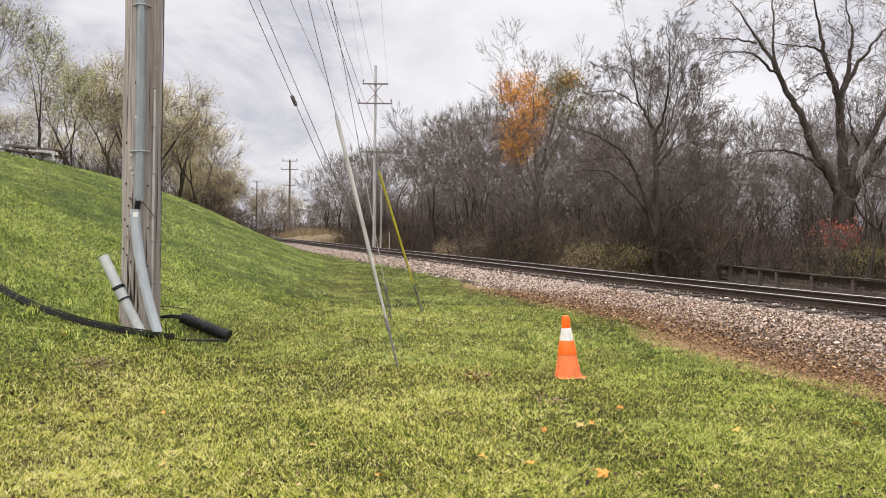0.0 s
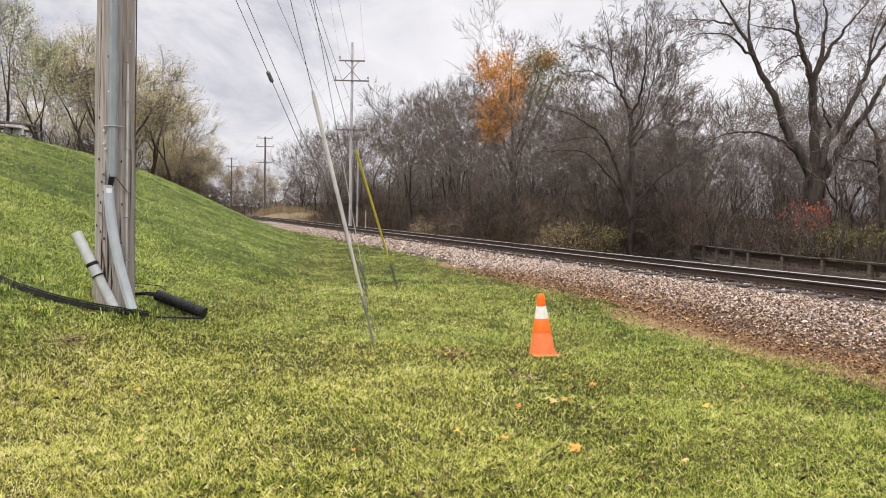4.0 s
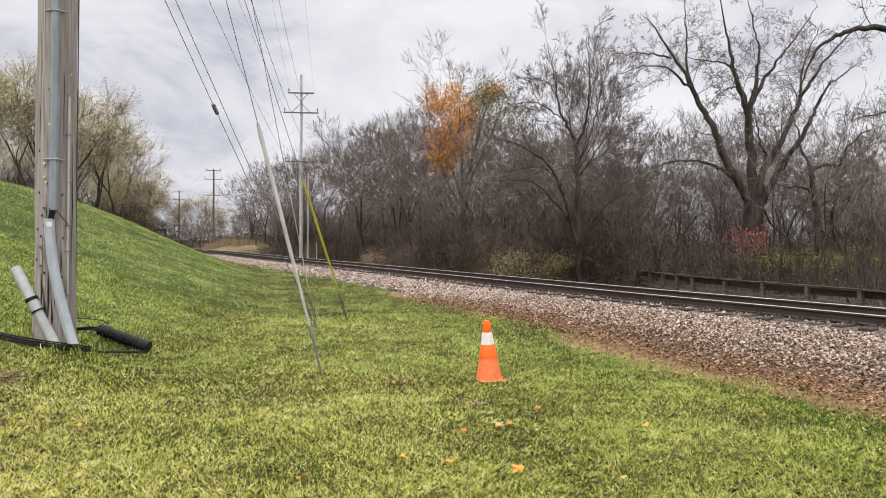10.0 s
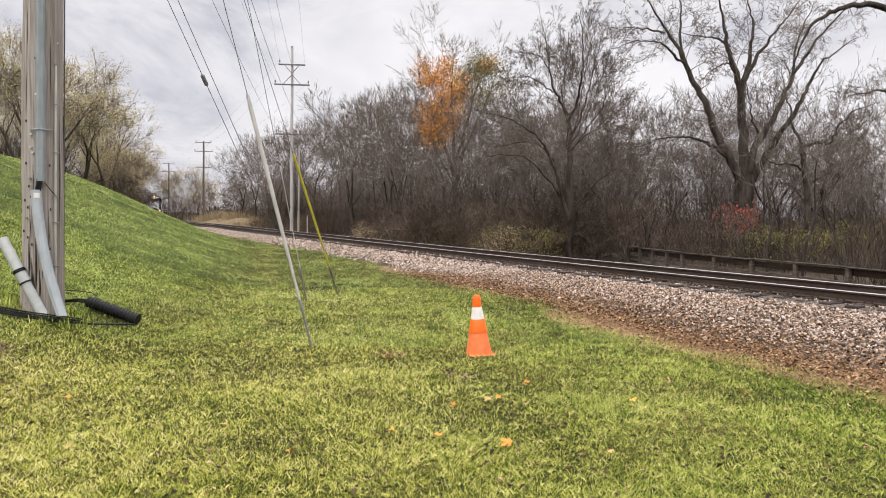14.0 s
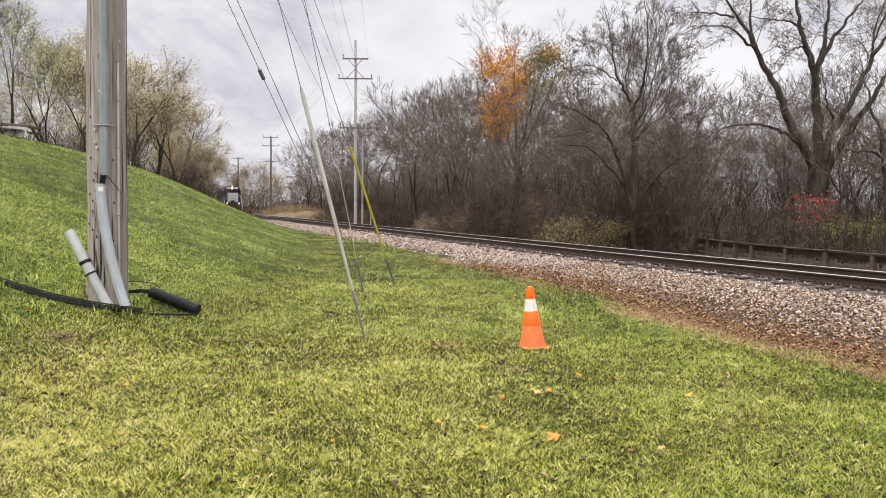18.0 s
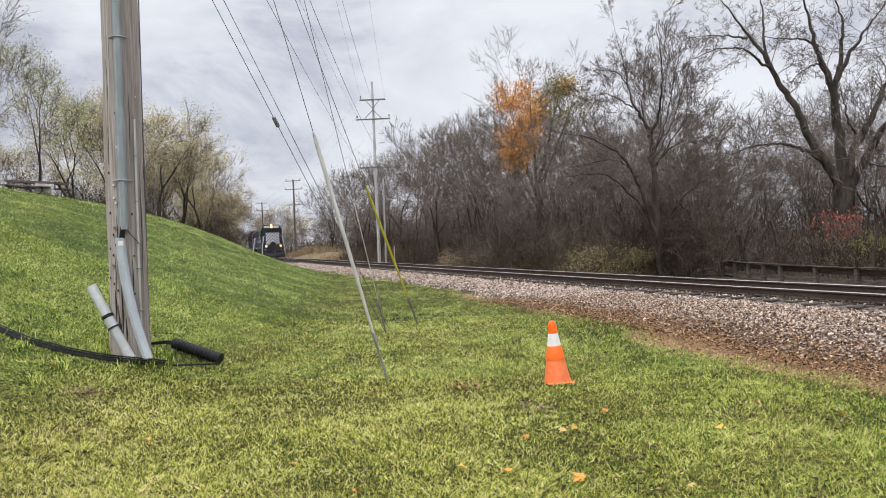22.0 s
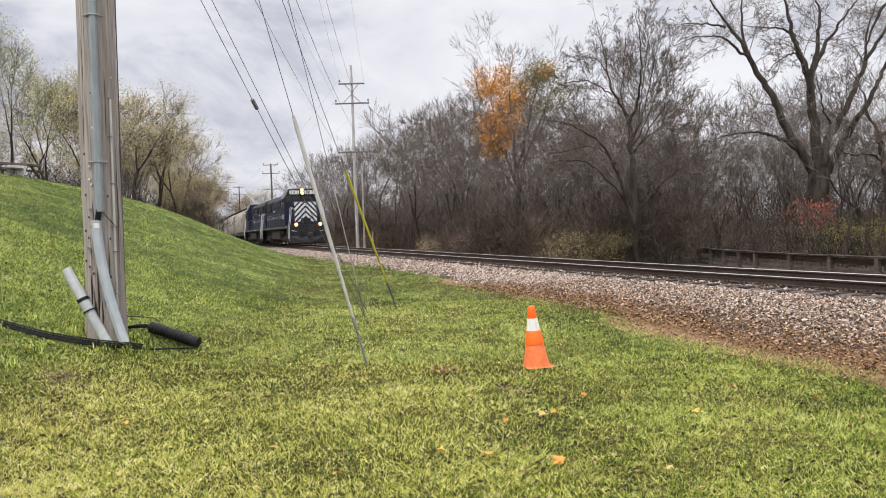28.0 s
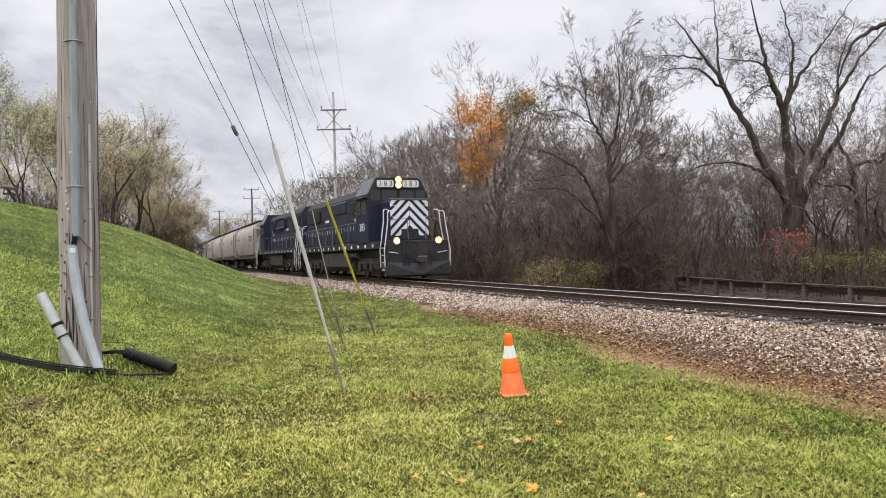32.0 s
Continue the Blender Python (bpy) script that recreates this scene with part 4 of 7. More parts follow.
    def fork(self, p, d, length, r, level, depth, habit, fine):
        """A limb that splits at its end, with side shoots; thin orders go to the other gatherer, fine."""
        turn, ratio, lift, wander, shoots, twigs, twig = habit
        rng = self.rng
        home = self if level <= 1 else fine
        pts = self.path(p, d, length, 5 if level < 2 else 3 if level < 4 else 2, wander, lift)
        end = r * 0.74
        home.limb(pts, max(r, fine.thin), max(end, fine.thin), 7 if level == 0 else 5 if r > 0.05 else 3 if r > 0.018 else 2)
        ax = pts[-1] - pts[-2]
        ax /= np.linalg.norm(ax)

        def away(axis, an, phase):
            u = np.cross(axis, (0.31, 0.17, 0.93) if abs(axis[2]) < 0.9 else (1.0, 0.2, 0.1))
            u /= np.linalg.norm(u)
            w = np.cross(axis, u)
            return axis * math.cos(an) + (u * math.cos(phase) + w * math.sin(phase)) * math.sin(an)

        if level >= depth:
            t = rng.uniform(0.1, 1.0, twigs) * (len(pts) - 1)
            i = np.minimum(t.astype(int), len(pts) - 2)
            q = pts[i] + (pts[i + 1] - pts[i]) * (t - i)[:, None]
            e = ax * 0.9 + rng.normal(0, 0.36, (twigs, 3)) + np.array([0, 0, 0.12])
            e *= (twig * rng.uniform(0.5, 1.25, twigs) / np.linalg.norm(e, axis=1))[:, None]
            half = np.cross(e, rng.normal(0, 1, (twigs, 3)))
            half *= (fine.thin / (np.linalg.norm(half, axis=1) + 1e-9))[:, None]
            mid = q + e * 0.5 + rng.normal(0, 0.02, (twigs, 3))
            fine.v.append(np.stack([q - half, q + half, mid - half * 0.8, mid + half * 0.8, q + e - half * 0.5, q + e + half * 0.5], 1).reshape(-1, 3))
            o = np.arange(twigs)[:, None, None] * 6 + np.array([[0, 1, 3, 2], [2, 3, 5, 4]])
            fine.f.append(o.reshape(-1, 4) + fine.n)
            fine.n += 6 * twigs
            fine.tips += list(q + e)
            return
        k = 3 if rng.uniform() < 0.3 else 2
        ph = rng.uniform(0, 6.28)
        for c in range(k):
            an = radians(turn * rng.uniform(0.5, 1.35) * (0.6 if c == 0 else 1.0))
            self.fork(pts[-1], away(ax, an, ph + 6.28 * c / k + rng.normal(0, 0.3)), length * ratio * rng.uniform(0.72, 1.18), end * (0.86 if c == 0 else 0.66), level + 1, depth, habit, fine)
        for _ in range(shoots if level else 0):
            t = rng.uniform(0.25, 0.95) * (len(pts) - 1)
            i = min(int(t), len(pts) - 2)
            q = pts[i] + (pts[i + 1] - pts[i]) * (t - i)
            self.fork(q, away(ax, radians(rng.uniform(34, 62)), rng.uniform(0, 6.28)), length * 0.62 * rng.uniform(0.6, 1.2), end * 0.42, min(level + 2, depth), depth, habit, fine)

    def mesh(self, name, mat):
        f = np.concatenate(self.f)
        return raw_mesh(name, np.concatenate(self.v), f, mat)


def leaf_mesh(name, centres, count, spread_, size, mat, seed, share=1.0):
    """Small folded leaves scattered round centres."""
    rng = np.random.default_rng(seed)
    c = np.asarray(centres, float)
    if share < 1:
        c = c[rng.permutation(len(c))[:max(4, int(len(c) * share))]]
    c = c[rng.integers(0, len(c), count)] + rng.normal(0, spread_, (count, 3))
    u = rng.normal(0, 1, (count, 3))
    u /= np.linalg.norm(u, axis=1)[:, None]
    w = np.cross(u, rng.normal(0, 1, (count, 3)))
    w /= np.linalg.norm(w, axis=1)[:, None]
    s = size * rng.uniform(0.6, 1.3, (count, 1))
    up = np.cross(u, w) * s * 0.25
    v = np.stack([c - u * s, c + w * s * 0.55 + up, c + u * s, c - w * s * 0.55 + up], 1).reshape(-1, 3)
    i = np.arange(count)[:, None] * 4
    f = np.concatenate([i + np.array([[0, 1, 2]]), i + np.array([[0, 2, 3]])])
    return raw_mesh(name, v, f, mat)


def tree(label, at, height, r, seed, habit, limbs=None, depth=6, leaves=None, category="tree", lean=(0, 0), group="", mats=None, turn=0.0, name="tree", bole=0.28, twig_spec=None, thin=0.0062):
    """A tree of trunk, crown and, where it has them, leaves. limbs: main limbs as short lines of points over its foot."""
    ob = thing(name, label, category, group, pose(*at, 0, 0, turn))
    tr_, cr = Wood(seed), Wood(seed + 1)
    cr.thin = thin
    mt, mc = mats or (M_BARK, M_TWIG)
    if limbs:
        for line, r0, r1 in limbs:
            p = np.asarray(line, float)
            t = np.linspace(0, len(p) - 1, 4 * len(p))
            fine = np.stack([np.interp(t, np.arange(len(p)), p[:, k]) for k in range(3)], -1)
            fine[1:-1] = (fine[:-2] + fine[1:-1] * 2 + fine[2:]) / 4
            fine[1:] += tr_.rng.normal(0, 0.03, (len(fine) - 1, 3))
            tr_.limb(fine, r0, r1 if r1 > r0 * 0.7 else 0.012, 9)
            ln = np.linalg.norm(np.diff(fine, axis=0), axis=1).sum()
            if r1 < r0 * 0.7:
                cr.bud(fine, min(r0 * 0.4, 0.07), 0.012, min(max(ln * 0.8, 1.6), 4.6), 0, twig_spec, 0.2)
    else:
        tr_.fork((0, 0, -0.2), (lean[0], lean[1], 1.0), height * bole, r, 0, depth, habit, cr)
        grow = height / max(float(v[:, 2].max()) for v in cr.v)
        tr_.v, cr.v, cr.tips = [v * grow for v in tr_.v], [v * grow for v in cr.v], [q * grow for q in cr.tips]
    part("trunk", tr_.mesh("trunk", mt), mt, ob)
    part("crown", cr.mesh("crown", mc), mc, ob)
    for k, (count, mat, spread_, size, keep, share) in enumerate(leaves or ()):
        tips = [p for p in cr.tips if keep is None or keep(p)]
        if tips:
            part("foliage", leaf_mesh("foliage", tips, count, spread_, size, mat, seed + 7 + k, share), mat, ob)
    return ob


# order by order for the twigs of drawn limbs: steps, wander, lift, children, length ratio, angle
HERO = [(7, 0.10, 0.04, 9, 0.46, 56), (6, 0.2, 0.04, 6, 0.55, 50), (4, 0.2, 0.03, 4, 0.62, 46), (2, 0.18, 0.02, 3, 0.75, 44), (1, 0.2, 0.02, 0, 0, 0)]
ARCH = [(7, 0.08, 0.10, 10, 0.5, 36), (5, 0.10, 0.09, 7, 0.55, 32), (3, 0.13, 0.05, 5, 0.62, 30), (2, 0.15, 0.03, 3, 0.75, 30), (1, 0.2, 0.0, 0, 0, 0)]
FINE = [(7, 0.09, 0.07, 11, 0.46, 40), (5, 0.13, 0.06, 8, 0.5, 36), (3, 0.18, 0.04, 6, 0.55, 36), (2, 0.2, 0.01, 3, 0.6, 36), (1, 0.2, 0.03, 0, 0, 0)]
# split angle, length ratio, lift, wander, side shoots, end twigs, twig length
UPRIGHT = (27, 0.80, 0.035, 0.06, 1, 6, 0.6)
SPREADING = (33, 0.80, 0.02, 0.08, 1, 6, 0.65)
CROOKED = (38, 0.79, 0.015, 0.12, 1, 6, 0.65)
SLENDER = (22, 0.82, 0.04, 0.06, 1, 5, 0.55)
SHRUB = (24, 0.82, 0.02, 0.07, 2, 7, 0.5)
DOME = (30, 0.82, -0.005, 0.09, 2, 7, 0.46)

BIG_LEFT = [
    ([(-0.05, 0.0, -0.3), (0.0, 0.0, 2.0), (-0.03, 0.0, 3.54), (-0.02, 0.0, 4.44)], 0.515, 0.42),
    ([(-0.25, 0.0, 4.0), (-0.87, 0.05, 5.05), (-1.45, 0.12, 6.15), (-1.9, 0.2, 7.4), (-2.5, 0.27, 8.4), (-2.87, 0.35, 9.3), (-3.28, 0.43, 10.1), (-3.8, 0.5, 10.8), (-4.5, 0.7, 12.1), (-5.0, 0.8, 12.6)], 0.216, 0.03),
    ([(-2.9, 0.3, 9.24), (-3.13, 0.4, 10.3), (-3.04, 0.6, 11.45), (-2.9, 1.0, 12.6), (-2.9, 1.4, 14.2)], 0.072, 0.03),
    ([(-2.9, 0.3, 9.24), (-3.5, 0.1, 9.5), (-3.96, -0.1, 9.93), (-4.6, -0.26, 10.1), (-5.3, -0.4, 10.1), (-6.7, -0.6, 9.6)], 0.072, 0.02),
    ([(-3.8, 0.5, 10.66), (-4.7, 0.4, 10.8), (-5.3, 0.4, 10.83), (-6.4, 0.6, 10.8)], 0.0504, 0.02)]
BIG_MIDDLE = [
    ([(-0.77, 0.0, 4.84), (-1.46, -0.1, 5.36), (-2.16, -0.27, 5.66), (-2.87, -0.43, 5.8), (-3.7, -0.6, 5.76), (-4.55, -0.8, 5.66), (-5.9, -1.2, 5.05)], 0.0936, 0.025),
    ([(-0.03, 0.0, 4.18), (-0.17, -0.06, 5.6), (-0.27, -0.13, 6.86), (-0.45, -0.2, 8.1), (-0.8, -0.3, 9.0), (-1.14, -0.4, 9.74), (-1.4, -0.5, 10.7), (-1.7, -0.6, 11.7), (-2.27, -0.8, 13.8)], 0.245, 0.04),
    ([(-1.1, -0.4, 9.9), (-1.33, -0.2, 10.23), (-1.78, 0.1, 10.45), (-2.24, 0.38, 10.54), (-3.07, 0.7, 10.8)], 0.0648, 0.02),
    ([(-0.76, -0.3, 9.19), (-1.35, -0.3, 9.17), (-1.85, -0.4, 8.88), (-2.45, -0.6, 8.41)], 0.0432, 0.02),
    ([(-0.4, -0.2, 8.03), (0.04, 0.0, 9.2), (0.27, 0.3, 10.15), (0.43, 0.5, 11.1), (0.43, 0.74, 11.95), (0.04, 1.2, 14.2)], 0.122, 0.03)]
BIG_RIGHT = [
    ([(-0.3, -0.2, 8.4), (0.12, -0.2, 9.28), (0.33, -0.25, 9.63), (0.67, -0.33, 10.1), (1.1, -0.46, 10.8), (1.6, -0.6, 11.4), (2.55, -0.9, 12.9)], 0.108, 0.03),
    ([(0.17, 0.0, 4.05), (0.46, 0.06, 5.33), (0.92, 0.14, 6.1), (1.52, 0.24, 7.0), (2.14, 0.33, 8.17), (2.55, 0.44, 9.1), (3.12, 0.54, 9.9), (3.74, 0.65, 10.7), (5.28, 0.9, 12.2), (6.2, 1.0, 13.0)], 0.18, 0.03),
    ([(0.65, 0.1, 6.1), (0.33, 0.13, 6.75), (0.29, 0.3, 7.56), (0.2, 0.5, 8.5)], 0.0576, 0.03),
    ([(0.38, 0.0, 3.92), (0.89, -0.08, 4.92), (1.52, -0.19, 6.04), (2.14, -0.3, 7.03), (2.6, -0.44, 8.0), (2.95, -0.57, 8.86), (3.27, -0.7, 9.46), (4.66, -1.0, 10.4)], 0.18, 0.03),
    ([(2.4, 0.4, 9.0), (2.51, 0.4, 10.2), (2.93, 0.5, 11.3), (3.5, 0.6, 12.4)], 0.0576, 0.02)]
ARCH_STEMS = [
    ([(-0.1, 0.0, -0.4), (-0.07, 0.0, 2.3), (-0.15, 0.0, 3.9), (-0.23, 0.0, 5.8), (-0.28, 0.0, 6.8)], 0.16, 0.125),
    ([(-0.29, 0.0, 6.7), (-0.39, 0.06, 7.14), (-0.68, 0.13, 7.7), (-1.05, 0.22, 8.4), (-1.14, 0.3, 9.1), (-1.23, 0.4, 9.9), (-1.6, 0.6, 11.7)], 0.0936, 0.02),
    ([(-0.26, 0.0, 6.75), (0.08, -0.07, 7.64), (0.27, -0.17, 8.7), (0.3, -0.27, 9.74), (0.07, -0.5, 11.9)], 0.0792, 0.02),
    ([(-1.0, 0.2, 8.1), (-1.8, 0.0, 8.62), (-2.35, -0.2, 8.74), (-3.6, -0.5, 8.55)], 0.036, 0.012),
    ([(-1.2, 0.35, 9.24), (-1.7, 0.35, 9.87), (-2.2, 0.4, 10.0), (-2.7, 0.5, 9.8)], 0.0288, 0.012),
    ([(-0.09, 0.0, 1.6), (-0.6, -0.08, 3.4), (-1.0, -0.2, 4.45), (-1.35, -0.3, 5.25), (-1.8, -0.44, 5.9), (-2.5, -0.57, 6.3), (-3.3, -0.7, 6.7), (-5.0, -1.0, 7.0)], 0.101, 0.015)]
ARCH_SHOOTS = [
    ([(-0.2, 0.0, 2.4), (-0.8, 0.1, 3.5), (-1.45, 0.2, 4.2), (-1.95, 0.35, 4.8), (-2.45, 0.5, 5.1), (-4.3, 0.8, 5.1)], 0.0648, 0.012),
    ([(-1.0, -0.2, 4.78), (-1.6, -0.2, 5.5), (-2.3, -0.2, 5.74), (-3.95, -0.4, 5.4)], 0.036, 0.012),
    ([(-0.2, 0.0, 5.8), (0.15, 0.1, 6.8), (0.46, 0.25, 8.5), (0.86, 0.4, 11.0)], 0.036, 0.012),
    ([(-0.2, 0.0, 5.8), (0.24, -0.16, 6.8), (0.6, -0.37, 8.25), (1.04, -0.6, 10.6)], 0.036, 0.012),
    ([(-0.2, 0.0, 5.5), (0.5, 0.2, 6.65), (1.2, 0.5, 8.1), (1.93, 0.8, 10.5)], 0.036, 0.012),
    ([(-0.2, 0.0, 5.2), (0.5, -0.08, 6.2), (1.25, -0.2, 7.3), (1.96, -0.3, 9.4)], 0.036, 0.012),
    ([(-0.2, 0.0, 5.2), (0.64, 0.16, 6.2), (1.5, 0.37, 6.5), (2.3, 0.6, 6.2)], 0.036, 0.012),
    ([(-0.1, 0.0, 2.4), (0.73, -0.2, 3.5), (1.35, -0.43, 4.1), (1.94, -0.7, 4.5)], 0.0432, 0.012),
    ([(-0.4, 0.05, 6.9), (-0.6, 0.24, 8.1), (-0.36, 0.55, 9.4), (-0.1, 0.9, 11.1)], 0.036, 0.012)]

big = tree("large bare spreading tree with heavy forked limbs behind the fence", (17.7, 34.0, on_ground(17.7, 34.0)), 14, 0.5, 11, None, limbs=BIG_LEFT + BIG_MIDDLE + BIG_RIGHT, twig_spec=HERO)
tree("bare multi-stemmed tree with fine twigs and arching limbs", (10.1, 36.0, on_ground(10.1, 36.0)), 11, 0.25, 23, None, limbs=ARCH_STEMS + ARCH_SHOOTS, twig_spec=ARCH)
tree("slender dark bare tree with crooked limbs at the wood's edge", (19.75, 32.0, on_ground(19.75, 32.0)), 8, 0.14, 29, None, twig_spec=HERO, limbs=[
    ([(0.0, 0, -0.3), (-0.1, 0, 1.9), (-0.2, 0, 3.5), (-0.45, 0, 5.1), (-0.5, 0, 5.5)], 0.14, 0.11),
    ([(-0.5, 0, 5.4), (-0.9, 0.2, 6.4), (-1.0, 0.3, 7.4), (-1.5, 0.4, 8.2)], 0.07, 0.02),
    ([(-0.5, 0, 5.3), (0.1, -0.2, 5.6), (0.6, -0.3, 5.5), (0.9, -0.3, 6.2), (1.5, -0.4, 6.9), (2.6, -0.5, 7.3)], 0.09, 0.02),
    ([(-0.3, 0, 4.2), (-1.0, -0.2, 4.6), (-1.9, -0.3, 4.5), (-2.5, -0.3, 4.9)], 0.05, 0.02),
    ([(-0.2, 0, 3.6), (0.7, 0.2, 4.2), (1.6, 0.3, 4.3), (2.4, 0.3, 5.0)], 0.06, 0.02)])
tree("tall bare tree with one long arching limb", (25.5, 31.5, on_ground(25.5, 31.5)), 14, 0.35, 31, None, twig_spec=HERO, limbs=[
    ([(0.0, 0, -0.3), (0.1, 0, 3.5), (0.0, 0, 7.0), (-0.2, 0, 9.0)], 0.38, 0.28),
    ([(-0.2, 0, 8.4), (-1.5, -0.5, 10.2), (-3.2, -1.0, 11.0), (-4.6, -1.3, 11.2), (-5.7, -1.5, 11.0), (-6.6, -1.6, 10.6), (-7.4, -1.7, 10.0), (-7.9, -1.8, 9.0), (-8.3, -1.8, 8.0)], 0.19, 0.02),
    ([(-0.2, 0, 8.8), (-1.0, 0.4, 11.0), (-1.6, 0.6, 13.0), (-2.4, 0.7, 15.0)], 0.17, 0.03),
    ([(-0.1, 0, 8.9), (0.9, 0.2, 11.0), (1.6, 0.4, 13.0)], 0.17, 0.03),
    ([(0.0, 0, 6.4), (-1.4, 0.3, 7.6), (-2.9, 0.5, 8.0), (-4.4, 0.5, 7.6)], 0.11, 0.02)])
maple = tree("tall maple with bright orange and olive autumn leaves", (7.2, 60.0, on_ground(7.2, 60.0)), 11, 0.26, 37, None, twig_spec=FINE, limbs=[
    ([(0, 0, -0.3), (0.1, 0, 3.0), (0, 0.1, 6.0)], 0.26, 0.2),
    ([(0, 0.1, 5.6), (-1.0, 0.2, 8.0), (-1.6, 0.1, 10.6), (-1.9, 0, 12.6)], 0.13, 0.03), ([(0, 0.1, 5.9), (-0.2, -0.5, 9.0), (-0.4, -0.7, 11.8), (-0.3, -0.7, 13.8)], 0.14, 0.03),
    ([(0, 0.1, 5.9), (0.9, 0.4, 9.0), (1.6, 0.5, 11.8), (2.2, 0.5, 13.6)], 0.14, 0.03), ([(0.1, 0.1, 6.0), (1.7, -0.3, 9.2), (2.9, -0.5, 12.2)], 0.11, 0.02),
    ([(0, 0, 4.6), (-1.3, -0.5, 6.6), (-2.1, -0.8, 8.8)], 0.09, 0.02), ([(0, 0, 5.0), (-0.9, -0.9, 7.4), (-1.5, -1.4, 9.6)], 0.09, 0.02)], leaves=[
    (11500, M_LEAF_ORANGE, 0.42, 0.08, lambda p: -2.7 < p[0] < 0.6 - 0.06 * (12 - p[2]) ** 2 * (p[2] < 12) and 14.2 > p[2] > 7.6, 0.16), (7600, M_LEAF_OLIVE, 0.55, 0.065, lambda p: p[0] > -0.1 and 16.0 > p[2] > 10.9 + 0.5 * (p[0] < 0.8), 0.3),
    (500, M_LEAF_ORANGE, 0.3, 0.07, lambda p: p[0] > 1.9 and p[2] > 13.4, 0.2)])
tree("tall bare tree standing behind the orange maple", (7.4, 64.5, on_ground(7.4, 64.5)), 19.5, 0.24, 911, UPRIGHT, depth=7, bole=0.25, thin=0.011)

proto = []
for k, (h, habit, bole) in enumerate(((8.5, UPRIGHT, 0.22), (10.0, SPREADING, 0.25), (11.5, SPREADING, 0.26), (13.0, UPRIGHT, 0.27), (6.8, UPRIGHT, 0.20), (10.5, CROOKED, 0.27), (14.5, SPREADING, 0.27), (9.5, CROOKED, 0.24))):
    proto.append(tree("bare grey-brown deciduous tree in the woods", (60 + 6 * k, 95, on_ground(60 + 6 * k, 95)), h, 0.0125 * h, 100 + 9 * k, habit, bole=bole, group="woodland trees", thin=0.0058 if h < 9.2 else 0.008 if h < 11 else 0.011))


def fence_w(s):
    return -6.0 - 0.30 * np.asarray(s, float)


def open_ground(s, w):
    """The strip between the track and the timber fence stays clear."""
    return (np.asarray(s) < 21.5) & (np.asarray(w) > fence_w(s) - 1.3)


rng = np.random.default_rng(5)
taken = [to_track(17.7, 34), to_track(10.1, 36), to_track(7.2, 60), to_track(19.75, 32)]
count = 0
for _ in range(1800):
    s, w = rng.uniform(-12, 135), -10.5 - 42 * rng.uniform(0, 1) ** 1.4
    far = 3.0 if w < -16 else 4.0
    if any((s - a) ** 2 + (w - b) ** 2 < far**2 for a, b in taken) or count >= 96 or open_ground(s, w):
        continue
    taken.append((s, w))
    pick = [4, 0, 4, 7, 5][count % 5] if s > 75 or w > -14 else [1, 2, 5, 0, 7, 3, 6, 5][count % 8]
    if s < 34 and w > -30:
        pick = [0, 4, 7, 4, 4][count % 5]
        if count % 3 == 2:
            count += 1
            continue
    copy_thing(proto[pick], pose(*spot(s, w), 0, 0, rng.uniform(0, 360)))
    count += 1

for s, w, k in ((128, -13, 1), (134, -17, 0), (140, -12, 4), (146, -16, 1), (152, -10, 0), (158, -14, 1), (150, -22, 2), (166, -8, 4), (172, -12, 0), (178, -5, 4), (186, -9, 1), (170, 14, 0), (182, 11, 4), (138, -26, 2), (126, -22, 2), (112, -18, 1), (104, -16, 2), (96, -18, 3)):
    copy_thing(proto[k], pose(*spot(s, w), 0, 0, (s * 57) % 360))
for x, y, k in ((22.5, 34.0, 7), (23.5, 30.5, 4), (-0.4, 66, 3), (1.8, 60, 2), (3.2, 57.5, 3), (-5.0, 84, 6), (-8.0, 88, 3), (-11, 99, 6), (-15, 112, 3), (-18.5, 122, 2), (-14, 128, 6), (9.4, 52, 2), (14.6, 49, 0), (22.5, 47, 0), (15.5, 40.5, 4), (20.5, 42, 4), (2.4, 62, 3), (5.2, 58, 0), (12.0, 48, 7), (13.2, 53, 1), (-3.7, 79, 3), (-1.3, 76, 2), (0.9, 72, 3), (3.4, 67, 3), (4.6, 63.5, 2), (7.6, 72, 6), (10.6, 70, 6), (-6.5, 90, 3), (-2.5, 88, 6), (-9.5, 96, 2), (13.5, 62, 3), (16.5, 56, 2), (-12.5, 104, 3), (5.8, 84, 6), (5.0, 49, 4), (12.9, 38.5, 4), (13.5, 42.5, 1), (15.6, 46.5, 2), (12.2, 45, 5), (17.6, 51, 2), (19.8, 48, 1), (10.8, 44, 1), (8.2, 46.5, 1), (6.2, 52, 2)):
    copy_thing(proto[k], pose(x, y, on_ground(x, y), 0, 0, (x * 71) % 360))

# thin straight stems along the wood's edge
poles_ = []
for k, h in enumerate((5.5, 7.0, 8.5)):
    poles_.append(tree("thin straight young tree in the thicket", (60 + 5 * k, 115, on_ground(60 + 5 * k, 115)), h, 0.055 + 0.008 * k, 640 + 9 * k, SLENDER, depth=4, bole=0.36, group="young trees", mats=(M_BARK, M_TWIG)))
for j in range(64):
    s, w = rng.uniform(-10, 95), -9.5 - 13 * rng.uniform(0, 1) ** 1.2
    if not open_ground(s, w):
        copy_thing(poles_[j % 3], pose(*spot(s, w), 0, 0, rng.uniform(0, 360)))

